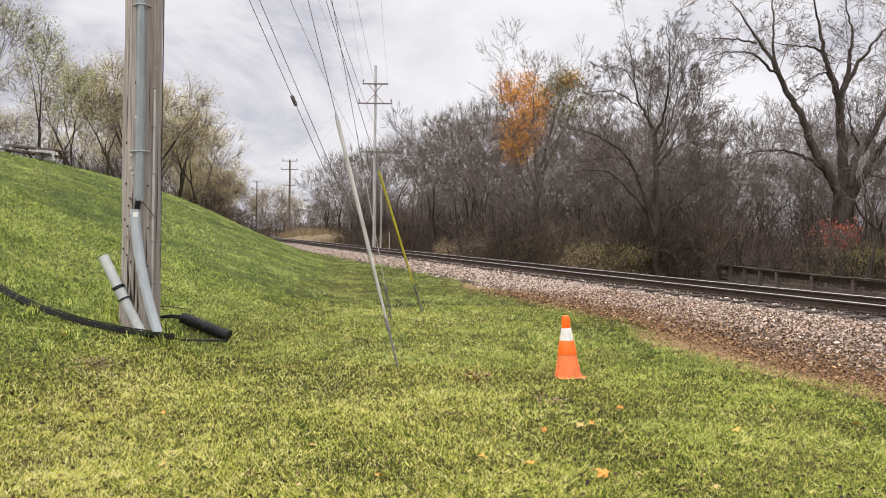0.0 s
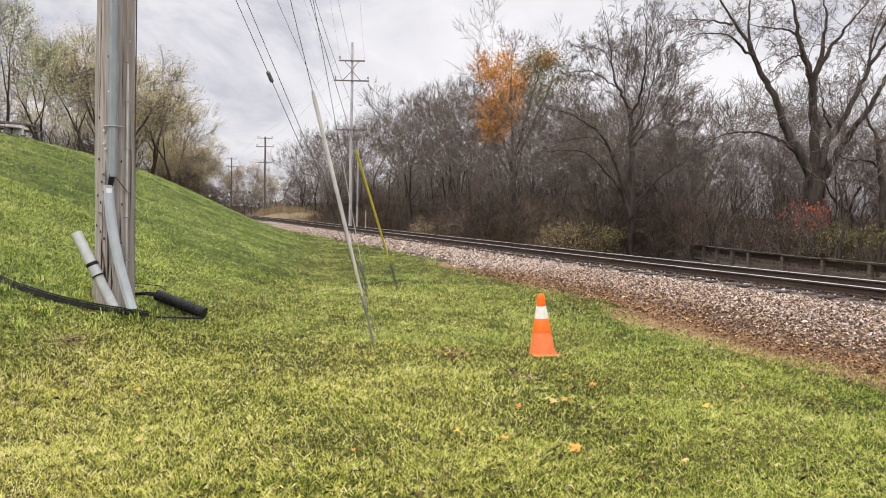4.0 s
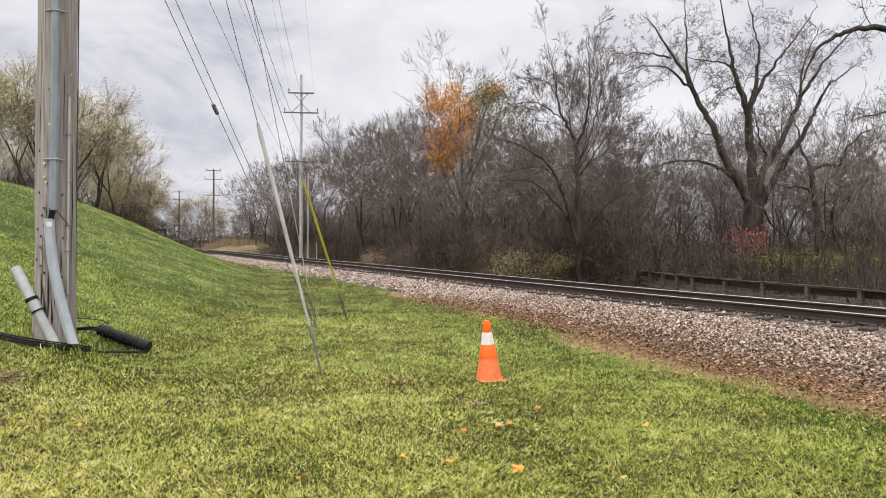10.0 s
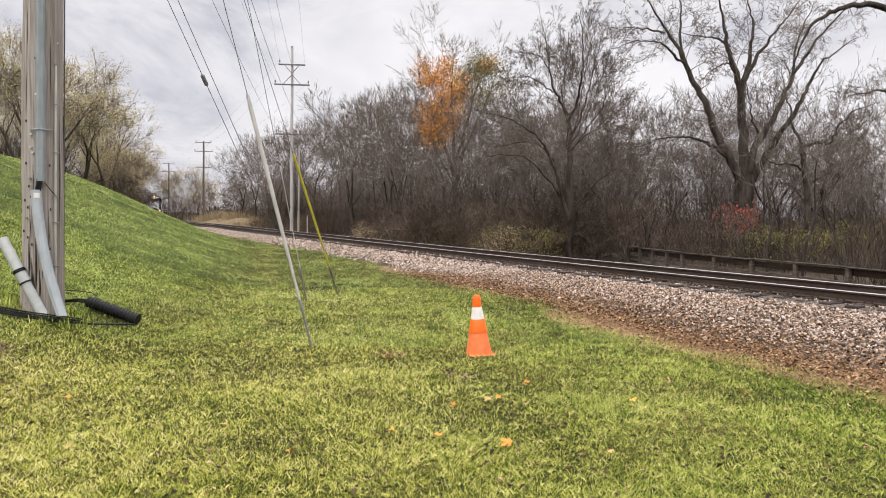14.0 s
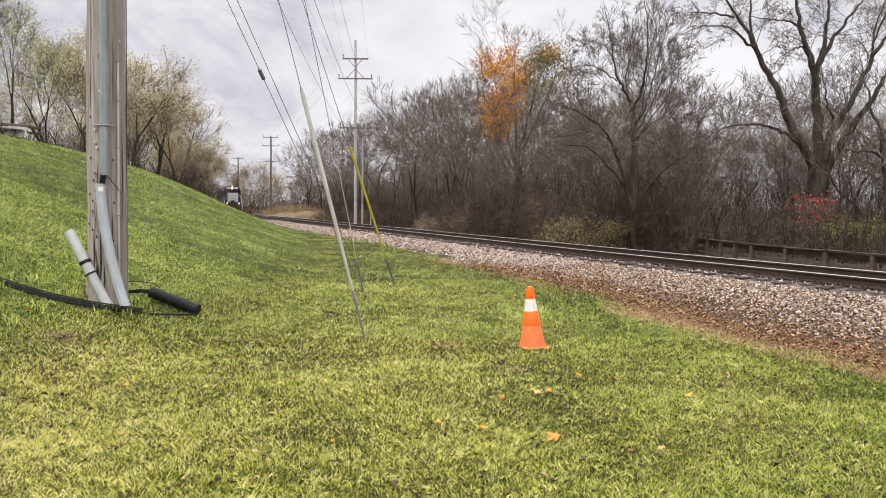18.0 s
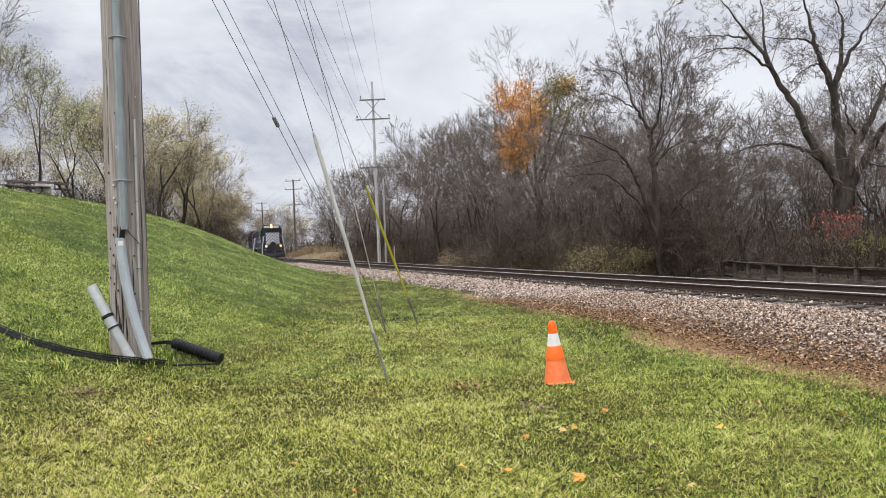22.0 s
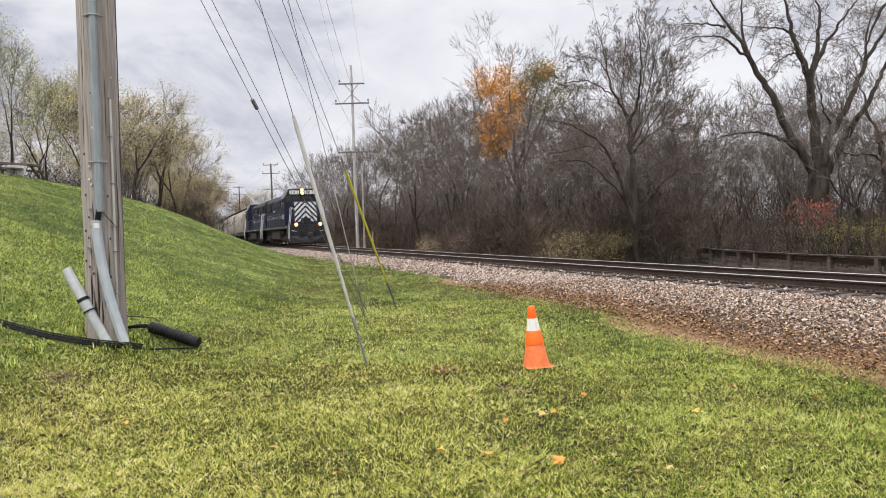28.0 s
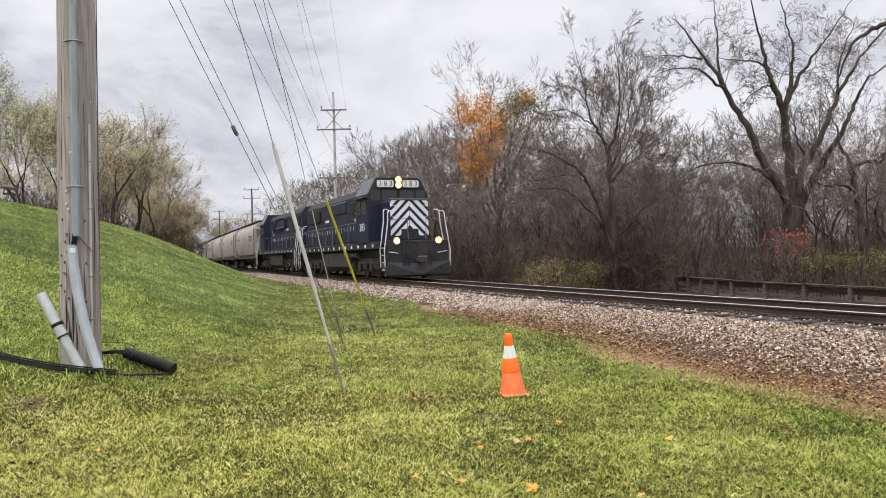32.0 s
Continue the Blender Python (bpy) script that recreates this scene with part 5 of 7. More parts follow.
# shrubs of the thicket, some with the last leaves on
shrubs = []
KINDS = (("dense bare brown shrub in the thicket", 3.2, 10, SHRUB, None), ("tall bare shrub of upright stems in the thicket", 5.4, 10, SHRUB, None), ("brown shrub with a few rusty leaves", 2.6, 9, DOME, (700, M_LEAF_RUST)),
         ("shrub with dry tan leaves", 2.4, 9, DOME, (2000, M_LEAF_TAN)), ("shrub with sparse olive-yellow leaves", 2.6, 9, DOME, (2000, M_LEAF_OLIVE)), ("tall shrub with scattered rusty leaves", 4.6, 10, SHRUB, (1000, M_LEAF_RUST)),
         ("wide domed bare shrub with fine grey twigs", 3.8, 14, DOME, None), ("shrub with bright yellow-green leaves", 2.6, 8, DOME, (1500, M_LEAF_LIME)))
for k, (label, h, n, habit, leaf) in enumerate(KINDS):
    ob = thing("shrub", label, "shrub", "thicket shrubs", pose(60 + 5 * k, 105, on_ground(60 + 5 * k, 105)))
    wd = Wood(300 + k)
    for j in range(n):
        a = wd.rng.uniform(0, 6.28)
        o, out = wd.rng.uniform(0, 0.4), wd.rng.uniform(0.1, 0.75)
        wd.fork((o * math.cos(a), o * math.sin(a), -0.15), (math.cos(a) * out, math.sin(a) * out, 1.0), h * 0.29 * wd.rng.uniform(0.65, 1.1), 0.024, 2, 5 if h > 3.5 else 4, habit, wd)
    part("crown", wd.mesh("crown", M_BRUSH), M_BRUSH, ob)
    if leaf:
        part("foliage", leaf_mesh("foliage", wd.tips, leaf[0], 0.10, 0.034, leaf[1], 400 + k), leaf[1], ob)
    shrubs.append(ob)
for x, y, k in ((0.6, 54, 3), (1.4, 51.5, 3), (2.2, 49.5, 5), (6.6, 37.0, 4), (7.9, 34.8, 4), (7.2, 35.8, 3), (8.6, 36.2, 6), (17.0, 31.2, 4), (19.0, 30.2, 7), (21.3, 30.0, 7), (22.4, 31.2, 4), (18.2, 32.6, 4), (3.6, 45.2, 6), (4.4, 43.5, 1), (2.9, 47, 6), (5.4, 41.5, 6), (9.6, 37.8, 6), (11.6, 36.6, 6), (11.0, 39.5, 1),
                (13.0, 36.0, 5), (14.6, 34.6, 2), (16.2, 33.0, 2), (23.6, 29.4, 7)):
    copy_thing(shrubs[k], pose(x, y, on_ground(x, y), 0, 0, (x * 71) % 360))
tree("small slender tree with dark red leaves at the wood's edge", (16.2, 31.0, on_ground(16.2, 31.0)), 3.0, 0.04, 771, SLENDER, depth=4, bole=0.32, leaves=[(420, M_LEAF_RED, 0.12, 0.055, lambda p: p[2] > 1.4, 0.4)])
for j in range(130):
    s = rng.uniform(-12, 130)
    w = -6.8 - 22 * rng.uniform(0, 1) ** 1.5
    x, y = plan(s, w)
    if open_ground(s, w) or (90 < s < 132 and w > -14):
        continue
    k = [0, 1, 2, 5, 6, 1, 3, 5, 1, 6, 0, 4][j % 12]
    copy_thing(shrubs[0 if k == 1 and w > -9 else k], pose(*spot(s, w), 0, 0, rng.uniform(0, 360)) @ Matrix.Scale(rng.uniform(0.8, 1.25), 4))

# the far wood behind: a tangle of thin stems and twigs
def tangle(count, s_lo, s_hi, w_lo, w_hi, high, seed, mat=None, thick=1.0, power=1.15, least=0.35, wide=1.5):
    """Forked twigs that fan out from the middles of many clumps, thinning upwards with an uneven top."""
    r = np.random.default_rng(seed)
    clumps = max(12, count // 200)
    cs, cw = r.uniform(s_lo, s_hi, clumps), r.uniform(w_lo, w_hi, clumps)
    ch = high * r.uniform(least, 1.0, clumps)
    k = r.integers(0, clumps, count)
    u = r.uniform(0, 1, count) ** power
    fan = (0.35 + 1.4 * u * (1.25 - u)) * wide
    ds, dw = r.normal(0, 1, count) * fan, r.normal(0, 1, count) * fan
    s, w = cs[k] + ds, cw[k] + dw
    ok = (w > min(w_lo, w_hi) - 1) & (w < max(w_lo, w_hi)) & ~open_ground(s, w)
    s, w, k, u, ds, dw = s[ok], w[ok], k[ok], u[ok], ds[ok], dw[ok]
    count = len(s)
    x, y = plan(s, w)
    z = ground_z(s, w)
    ln = r.uniform(0.5, 1.7, count) * (1.1 - 0.45 * u)
    z0 = z + np.maximum(ch[k] * u - 0.25, -0.1)
    d = np.stack([HEAD[0] * ds + LEFT[0] * dw, HEAD[1] * ds + LEFT[1] * dw, np.zeros(count)], -1) * 0.3 / wide
    d += np.array([0, 0, 0.8]) + r.normal(0, 0.28, (count, 3))
    d /= np.linalg.norm(d, axis=1)[:, None]
    b = r.uniform(0, 6.28, count)
    half = np.stack([np.cos(b), np.sin(b), 0 * b], -1) * (thick * r.uniform(0.006, 0.015, count))[:, None]
    p = np.stack([x, y, z0], -1)
    mid = p + d * (ln * 0.5)[:, None]
    kink = d + r.normal(0, 0.3, (count, 3))
    fork = d + r.normal(0, 0.42, (count, 3))
    v = np.stack([p - half, p + half, mid + half * 0.6, mid - half * 0.6, mid + kink * (ln * 0.55)[:, None], mid + fork * (ln * 0.5)[:, None]], 1).reshape(-1, 3)
    i = np.arange(count)[:, None] * 6
    f = np.concatenate([i + np.array([[q]]).reshape(1, 3) for q in ((0, 1, 2), (0, 2, 3), (3, 2, 4), (3, 2, 5))])
    return raw_mesh("far_wood", v, f, mat or M_BRUSH)


tagged(new("woodland", tangle(46000, 42, 150, -60, -24, 8.0, 61, thick=1.3, power=1.1, least=0.35, wide=2.2)), "dense grey-brown tangle of bare woodland growth", "woods", kind="stuff")
tagged(new("woodland", tangle(36000, -25, 46, -60, -26, 6.5, 66, thick=1.2, power=0.95, least=0.4, wide=2.2)), "grey-brown tangle of bare growth deep in the wood", "woods", kind="stuff")
tagged(new("twig_haze", tangle(50000, -20, 75, -30, -13, 4.6, 67, thick=0.8, power=0.95, least=0.35, wide=1.8)), "haze of fine bare twigs in the depth of the wood", "woods", kind="stuff")
tagged(new("thicket", tangle(34000, -16, 130, -24, -9.0, 3.0, 65, thick=0.9)), "thicket of bare brown twigs behind the track", "thicket", kind="stuff")
tagged(new("undergrowth", tangle(24000, -14, 95, -16, -6.6, 1.5, 62, thick=0.8, wide=1.0)), "low tangle of dry stems along the wood's edge", "undergrowth", kind="stuff")
tagged(new("bank_woods", tangle(31000, 68, 165, -46, -13, 8.0, 68, thick=2.0, power=1.05, least=0.35, wide=2.2)), "grey-brown bare woods behind the grassy bank", "woods", kind="stuff")
tagged(new("dry_grass", tangle(9000, 92, 150, -15, -4.5, 0.7, 69, M_STRAW, 1.6)), "tall dry straw-coloured grass on the bank", "dry grass", kind="stuff")
tagged(new("dry_grass", tangle(2600, 20, 34, -9.5, -5.6, 0.5, 70, M_STRAW, 0.5, wide=0.7)), "dry straw-coloured grass at the fence's end", "dry grass", kind="stuff")
tagged(new("far_woods", tangle(42000, 188, 300, -60, 60, 9.0, 63, thick=4.5, power=0.85, wide=2.5)), "hazy distant woodland beyond the track", "woods", kind="stuff")

# trees along the hill's crest, still in thin leaf
crest_proto = []
CREST = (("slender tree with thin pale green leaves on the hill", 7.4, 3000, M_LEAF_GREEN), ("slender tree with thin pale green leaves on the hill", 8.2, 2400, M_LEAF_GREEN), ("leafy olive-gold tree on the hill", 7.0, 4300, M_LEAF_GOLD), ("nearly bare slender tree on the hill", 8.6, 500, M_LEAF_GREEN),
         ("low leafy olive-gold tree on the bank", 5.8, 5200, M_LEAF_GOLD), ("low tree with dry tan leaves on the bank", 4.2, 3600, M_LEAF_TAN), ("tall leafy olive-gold tree on the hill", 8.4, 4600, M_LEAF_GOLD))
for k, (label, h, leaf, tone) in enumerate(CREST):
    crest_proto.append(tree(label, (-40 - 5 * k, 110, on_ground(-40 - 5 * k, 110)), h, 0.0095 * h, 500 + 11 * k, SLENDER if k in (0, 1, 3) else SPREADING, bole=0.26 if k in (0, 1, 3) else 0.2, depth=5, group="hilltop trees", mats=(M_BARK, M_TWIG), leaves=[(leaf, tone, 0.20, 0.044, None, 0.3)]))
HILLTREES = [(18.5, 21.5, 1), (22, 20.0, 3), (20.5, 24, 0), (25, 20, 3), (28, 21.5, 1), (24, 27, 0), (30, 18.5, 1), (33, 22, 3), (34, 17.5, 0), (38, 18, 2), (37, 15.6, 2), (42, 15.4, 2), (44, 18, 4), (47, 15, 2), (50, 17, 1), (52, 14, 2), (55, 16, 4), (57, 13.2, 2), (61, 14.5, 2), (62, 12.2, 4), (66, 13.5, 2), (68, 11, 4), (72, 12.5, 2), (74, 9.8, 5), (78, 11.5, 4), (82, 9.2, 5), (87, 10.5, 4), (86, 8, 5), (16, 27, 0)]
HILLTREES += [(13, 24, 1), (12, 30, 0), (30, 30, 2), (42, 28, 2), (55, 24, 2), (68, 20, 2), (20, 33, 1), (35, 30, 2), (9, 27, 3), (92, 8.6, 5), (98, 9, 4), (104, 8, 5), (46, 13.6, 6), (53, 12.2, 6), (60, 10.6, 6), (64, 10.2, 6), (68, 9.2, 6), (72, 8.6, 2), (76, 8.6, 2), (81, 8.6, 4), (86, 8.4, 4), (40, 14.8, 6), (58, 8.6, 5), (90, 7.6, 5), (50, 12.0, 2)]
for s, w, k in HILLTREES:
    copy_thing(crest_proto[k], pose(*spot(s, w), 0, 0, (s * 37) % 360))
# leafy trees round the bend where the track comes into view
for s, w, k, size in ((193, 7.4, 5, 3.9), (194, -7.4, 5, 3.3), (200, -12, 4, 2.6), (206, 6.5, 5, 3.6), (186, 10, 4, 2.4), (152, 9.0, 5, 2.2), (128, 8.8, 5, 2.0), (114, 8.6, 5, 1.6)):
    copy_thing(crest_proto[k], pose(*spot(s, w), 0, 0, (s * 41) % 360) @ Matrix.Scale(size, 4))
tagged(new("bank_brush", tangle(8000, 34, 62, 13.5, 23, 3.0, 74)), "brown brush along the edge of the hill", "brush", kind="stuff")
tagged(new("bank_brush", tangle(6000, 56, 104, 8.6, 18, 2.0, 75, thick=1.2)), "brown brush along the edge of the bank", "brush", kind="stuff")
tagged(new("hilltop_brush", tangle(9000, 30, 95, 19.5, 36, 2.0, 64, thick=0.8)), "low brown brush under the hilltop trees", "brush", kind="stuff")
for s, w, k in ((62, 7.0, 2), (65, 8.2, 3), (68, 7.6, 2), (70, 8.4, 4), (73, 8.2, 2), (75, 8.6, 5), (80, 8.4, 0), (83, 7.8, 2), (88, 7.4, 4), (88, 8.0, 3), (92, 7.2, 5), (96, 8, 2), (100, 6.5, 3), (104, 7.5, 5), (108, 6.6, 3), (113, 7, 2), (118, 6.5, 5), (124, 7, 3), (130, 6.8, 2), (137, 7, 5), (145, 7, 3), (90, 11, 5), (100, 11, 4), (111, 11, 5), (122, 10, 3), (150, 9, 5)):
    copy_thing(shrubs[k], pose(*spot(s, w), 0, 0, (s * 53) % 360))


# ---------- the train ----------
M_NAVY = worn("dusty_navy_paint", (0.011, 0.0135, 0.034), (0.017, 0.02, 0.043), 1.2, 0.5, 0, (1, 1, 0.3), 0.03, (0.05, 0.044, 0.042), 0.3, 0.3)
M_LBLACK = worn("sooty_black_paint", (0.014, 0.014, 0.018), (0.028, 0.026, 0.026), 1.5, 0.6, 0, (1, 1, 0.4), 0.05, (0.06, 0.05, 0.045), 0.4, 0.25)
M_GRIME = worn("grimy_running_gear", (0.05, 0.044, 0.04), (0.025, 0.022, 0.02), 3.0, 0.8, 0, (1, 1, 1), 0.2, (0.14, 0.115, 0.09), 0.6)
M_WHITE = worn("dirty_white_paint", (0.72, 0.72, 0.72), (0.62, 0.62, 0.62), 2.0, 0.45, 0, (1, 1, 1), 0.03, (0.4, 0.38, 0.35), 0.3)
M_GOLD = worn("gold_lettering", (0.62, 0.50, 0.16), (0.55, 0.43, 0.12), 2.0, 0.5)
M_DIMRAIL = worn("dark_grey_handrail", (0.16, 0.16, 0.18), (0.11, 0.11, 0.13), 3.0, 0.5)
M_RAILGREY = worn("pale_grey_handrail", (0.62, 0.62, 0.63), (0.5, 0.5, 0.52), 3.0, 0.45)
# dark roof grey, lifted above the body paint for skylight on upward faces
M_ROOFGREY = worn("sky_lightened_roof_paint", (0.05, 0.05, 0.06), (0.07, 0.07, 0.078), 1.5, 0.35, 0, (1, 1, 1), 0.04, (0.16, 0.15, 0.14), 0.4, 0.5)
M_HOPPER = worn("stained_beige_hopper_paint", (0.41, 0.37, 0.32), (0.31, 0.275, 0.235), 0.9, 0.6, 0, (1, 1, 0.12), 0.04, (0.20, 0.15, 0.11), 0.55)
M_WHEEL = worn("dark_wheel_steel", (0.07, 0.06, 0.055), (0.04, 0.035, 0.03), 4.0, 0.6, 0.5)
g = Mat("dark_cab_glass", 0.06, 0, 0.6)
g.color((0.012, 0.014, 0.016))
M_CABGLASS = g.m
M_LAMP = Mat("lit_headlamp", 0.3).color((0.9, 0.85, 0.7)).glow((1.0, 0.62, 0.22), 4.5).m
M_BOARD = Mat("lit_number_board", 0.4).color((0.62, 0.62, 0.60)).glow((1.0, 0.97, 0.9), 0.03).m
# emissive amber that stands in for the orange glare round lit lamps
M_HALO = Mat("lamp_halo_glow", 0.25).color((0.85, 0.6, 0.3)).glow((1.0, 0.46, 0.13), 1.8).m


def lettering(text, size, mat, parent, m, depth=0.004, name="lettering"):
    """Raised characters in the built-in font, laid out in the pose m."""
    cu = bpy.data.curves.new(name, "FONT")
    cu.body, cu.size, cu.extrude, cu.align_x, cu.align_y = text, size, depth, "CENTER", "CENTER"
    tmp = bpy.data.objects.new(name, cu)
    scene.collection.objects.link(tmp)
    me = bpy.data.meshes.new_from_object(tmp.evaluated_get(bpy.context.evaluated_depsgraph_get()))
    bpy.data.objects.remove(tmp)
    bpy.data.curves.remove(cu)
    me.materials.clear()
    me.materials.append(mat)
    ob = new(name, me)
    ob.parent = parent
    ob.matrix_basis = m
    return ob


def clip_rect(poly, x0, x1, z0, z1):
    for ax, lim, keep in ((0, x0, 1), (0, x1, -1), (1, z0, 1), (1, z1, -1)):
        out = []
        for i, p in enumerate(poly):
            q = poly[(i + 1) % len(poly)]
            a, b = (p[ax] - lim) * keep, (q[ax] - lim) * keep
            if a >= 0:
                out.append(p)
            if a * b < 0:
                t = a / (a - b)
                out.append((p[0] + (q[0] - p[0]) * t, p[1] + (q[1] - p[1]) * t))
        poly = out
        if not poly:
            return poly
    return poly


MOVING_WHEELS = []


def wheelset(parent, y, r):
    g_ = Geo()
    for sx in (-1, 1):
        g_.tube([(sx * 0.70, 0, 0), (sx * 0.71, 0, 0), (sx * 0.735, 0, 0), (sx * 0.83, 0, 0), (sx * 0.835, 0, 0)], [r + 0.025, r + 0.028, r + 0.002, r, r - 0.03], 22)
        g_.tube([(sx * 0.83, 0, 0), (sx * 0.95, 0, 0)], 0.13, 12)
        for k in range(6):
            a = k * math.pi / 3
            g_.tube([(sx * 0.82, 0.24 * math.cos(a), 0.24 * math.sin(a)), (sx * 0.845, 0.24 * math.cos(a), 0.24 * math.sin(a))], 0.05, 8)
    g_.tube([(-0.75, 0, 0), (0.75, 0, 0)], 0.09, 10)
    ob = part("wheelset", g_, M_WHEEL, parent)
    ob.location = (0, y, r)
    MOVING_WHEELS.append((ob, y, r))


def truck(parent, yc, axles, r, half):
    """A truck: side frames over journal boxes and springs, with its turning wheelsets."""
    for sx in (-1, 1):
        fr = Geo()
        top = [(yc - half, 0.52), (yc - half, 0.78), (yc - half + 0.35, 0.98), (yc + half - 0.35, 0.98), (yc + half, 0.78), (yc + half, 0.52)]
        low = [(yc + half - 0.3, 0.52), (yc + half - 0.55, 0.70)]
        for a in sorted(axles[1:-1], reverse=True):
            low += [(a + 0.55, 0.70), (a + 0.3, 0.48), (a - 0.3, 0.48), (a - 0.55, 0.70)]
        if len(axles) == 2:
            low += [(yc + 0.5, 0.36), (yc - 0.5, 0.36)]
        low += [(yc - half + 0.55, 0.70), (yc - half + 0.3, 0.52)]
        fr.prism(top + low, sx * 0.98, sx * 1.12, "x")
        side = part("side_frame", fr, M_GRIME, parent, "grimy cast truck side frame")
        for a in axles:
            j = Geo()
            j.box(sx * 1.1, sx * 1.24, a - 0.17, a + 0.17, r - 0.19, r + 0.2, 0.04)
            part("journal_box", j, M_GRIME, side)
        for a in (np.array(axles[:-1]) + np.array(axles[1:])) / 2:
            for o in (-0.16, 0.16):
                sp = Geo()
                sp.lathe([(0.10 if k % 2 else 0.075, 0.40 + 0.045 * k) for k in range(9)], 10, (sx * 1.17, a + o, 0))
                part("spring", sp, M_GRIME, side)
    bo = Geo()
    bo.box(-0.95, 0.95, yc - 0.35, yc + 0.35, 0.55, 1.1, 0.03)
    part("bolster", bo, M_GRIME, parent)
    for a in axles:
        wheelset(parent, a, r)


def coupler(parent, y, sgn):
    c = Geo()
    c.box(-0.11, 0.11, min(y, y + sgn * 0.5), max(y, y + sgn * 0.5), 0.74, 0.98, 0.02)
    c.box(-0.2, 0.17, min(y + sgn * 0.45, y + sgn * 0.75), max(y + sgn * 0.45, y + sgn * 0.75), 0.70, 1.02, 0.05)
    part("coupler", c, M_GRIME, parent, "grimy steel knuckle coupler")
    for k, x in enumerate((-0.62, -0.5, 0.45, 0.58, 0.7)):
        h = Geo()
        h.tube([(x, y + sgn * 0.02, 1.25), (x, y + sgn * 0.16, 1.1), (x + 0.03, y + sgn * 0.2, 0.75), (x + 0.1, y + sgn * 0.14, 0.52)], 0.022, 6)
        part("air_hose", h, M_BLACK, parent)


def locomotive(label, lit, number):
    L = thing("locomotive", label, "locomotive", "train")
    fr = Geo()
    fr.box(-1.5, 1.5, -9.6, 8.7, 1.38, 1.70, 0.02)
    fr.box(-1.1, 1.1, -9.3, 9.3, 1.0, 1.38, 0.02)
    part("underframe", fr, M_LBLACK, L)
    for y in np.arange(-8.8, 8.4, 1.25):
        for sx in (-1, 1):
            k = Geo()
            k.box(sx * 1.50, sx * 1.508, y, y + 0.24, 1.46, 1.60)
            part("sill_reflector", k, M_WHITE, L, "small white reflective square")
    # long hood
    hood = Geo()
    hood.prism([(-0.98, 1.70), (-0.98, 4.12), (-0.74, 4.46), (0.74, 4.46), (0.98, 4.12), (0.98, 1.70)], -9.1, 4.9)
    H = part("long_hood", hood, M_NAVY, L, "dusty navy blue engine hood")
    top_ = Geo()
    top_.prism([(-0.985, 3.78), (-0.985, 4.123), (-0.743, 4.465), (0.743, 4.465), (0.985, 4.123), (0.985, 3.78)], -9.11, 4.89)
    part("hood_top", top_, M_LBLACK, H, "sooty black upper hood")
    for sx in (-1, 1):
        y = -8.8
        k = 0
        while y < 4.4:
            wdt = 0.62 + 0.12 * (k % 3 == 0)
            dr = Geo()
            dr.box(sx * 0.98, sx * 1.0, y + 0.02, y + wdt - 0.02, 1.82, 3.02, 0.008)
            d_ = part("hood_door", dr, M_NAVY, H)
            hd = Geo()
            hd.tube([(sx * 1.0, y + 0.1, 2.4), (sx * 1.02, y + 0.1, 2.45), (sx * 1.02, y + 0.1, 2.6), (sx * 1.0, y + 0.1, 2.65)], 0.012, 5)
            part("latch", hd, M_RAILGREY, d_)
            y += wdt
            k += 1
        for y0, y1, z0, z1 in ((-8.4, -5.2, 3.2, 3.95), (2.2, 4.3, 3.3, 3.9)):
            gr = Geo()
            gr.box(sx * 0.98, sx * 1.06, y0, y1, z0, z1, 0.03)
            grille = part("grille_housing", gr, M_LBLACK, H)
            for i in range(int((z1 - z0) / 0.09)):
                sl = Geo()
                z = z0 + 0.05 + 0.09 * i
                sl.box(sx * 1.06, sx * 1.085, y0 + 0.06, y1 - 0.06, z, z + 0.05)
                part("slat", sl, M_GRIME, grille)
        bl = Geo()
        bl.box(sx * 0.8, sx * 1.05, -2.9, 1.2, 3.35, 4.1, 0.1)
        part("blower_blister", bl, M_NAVY, H)
    for y, r in ((-8.2, 0.62), (-6.8, 0.62), (-5.4, 0.62), (-1.9, 0.55), (-0.4, 0.55)):
        fn = Geo()
        fn.lathe([(r, 4.44), (r, 4.56), (r - 0.06, 4.58), (r - 0.08, 4.50), (0.12, 4.50), (0.12, 4.56)], 22, (0, y, 0))
        part("roof_fan", fn, M_ROOFGREY, H, smooth=True)
    ex = Geo()
    ex.box(-0.3, 0.3, -3.9, -3.1, 4.44, 4.62, 0.04)
    part("exhaust_stack", ex, M_LBLACK, H)
    # cab
    cabg = Geo()
    cabg.prism([(-1.52, 1.70), (-1.52, 3.96), (-1.12, 4.72), (1.12, 4.72), (1.52, 3.96), (1.52, 1.70)], 4.9, 7.0)
    C = part("cab", cabg, M_NAVY, L, "navy blue driver's cab")
    for sx in (-1, 1):
        # slopes paler than the cab: the sky's light is put into their colour
        rf = Geo()
        rf.add([(sx * 1.53, 4.86, 3.97), (sx * 1.53, 7.03, 3.97), (sx * 1.13, 7.03, 4.732), (sx * 1.13, 4.86, 4.732), (sx * 1.50, 4.86, 3.94), (sx * 1.50, 7.03, 3.94), (sx * 1.10, 7.03, 4.70), (sx * 1.10, 4.86, 4.70)],
               [(0, 1, 2, 3), (4, 7, 6, 5), (0, 4, 5, 1), (2, 6, 7, 3), (0, 3, 7, 4), (1, 5, 6, 2)])
        part("roof_slope", rf, M_ROOFGREY, C)
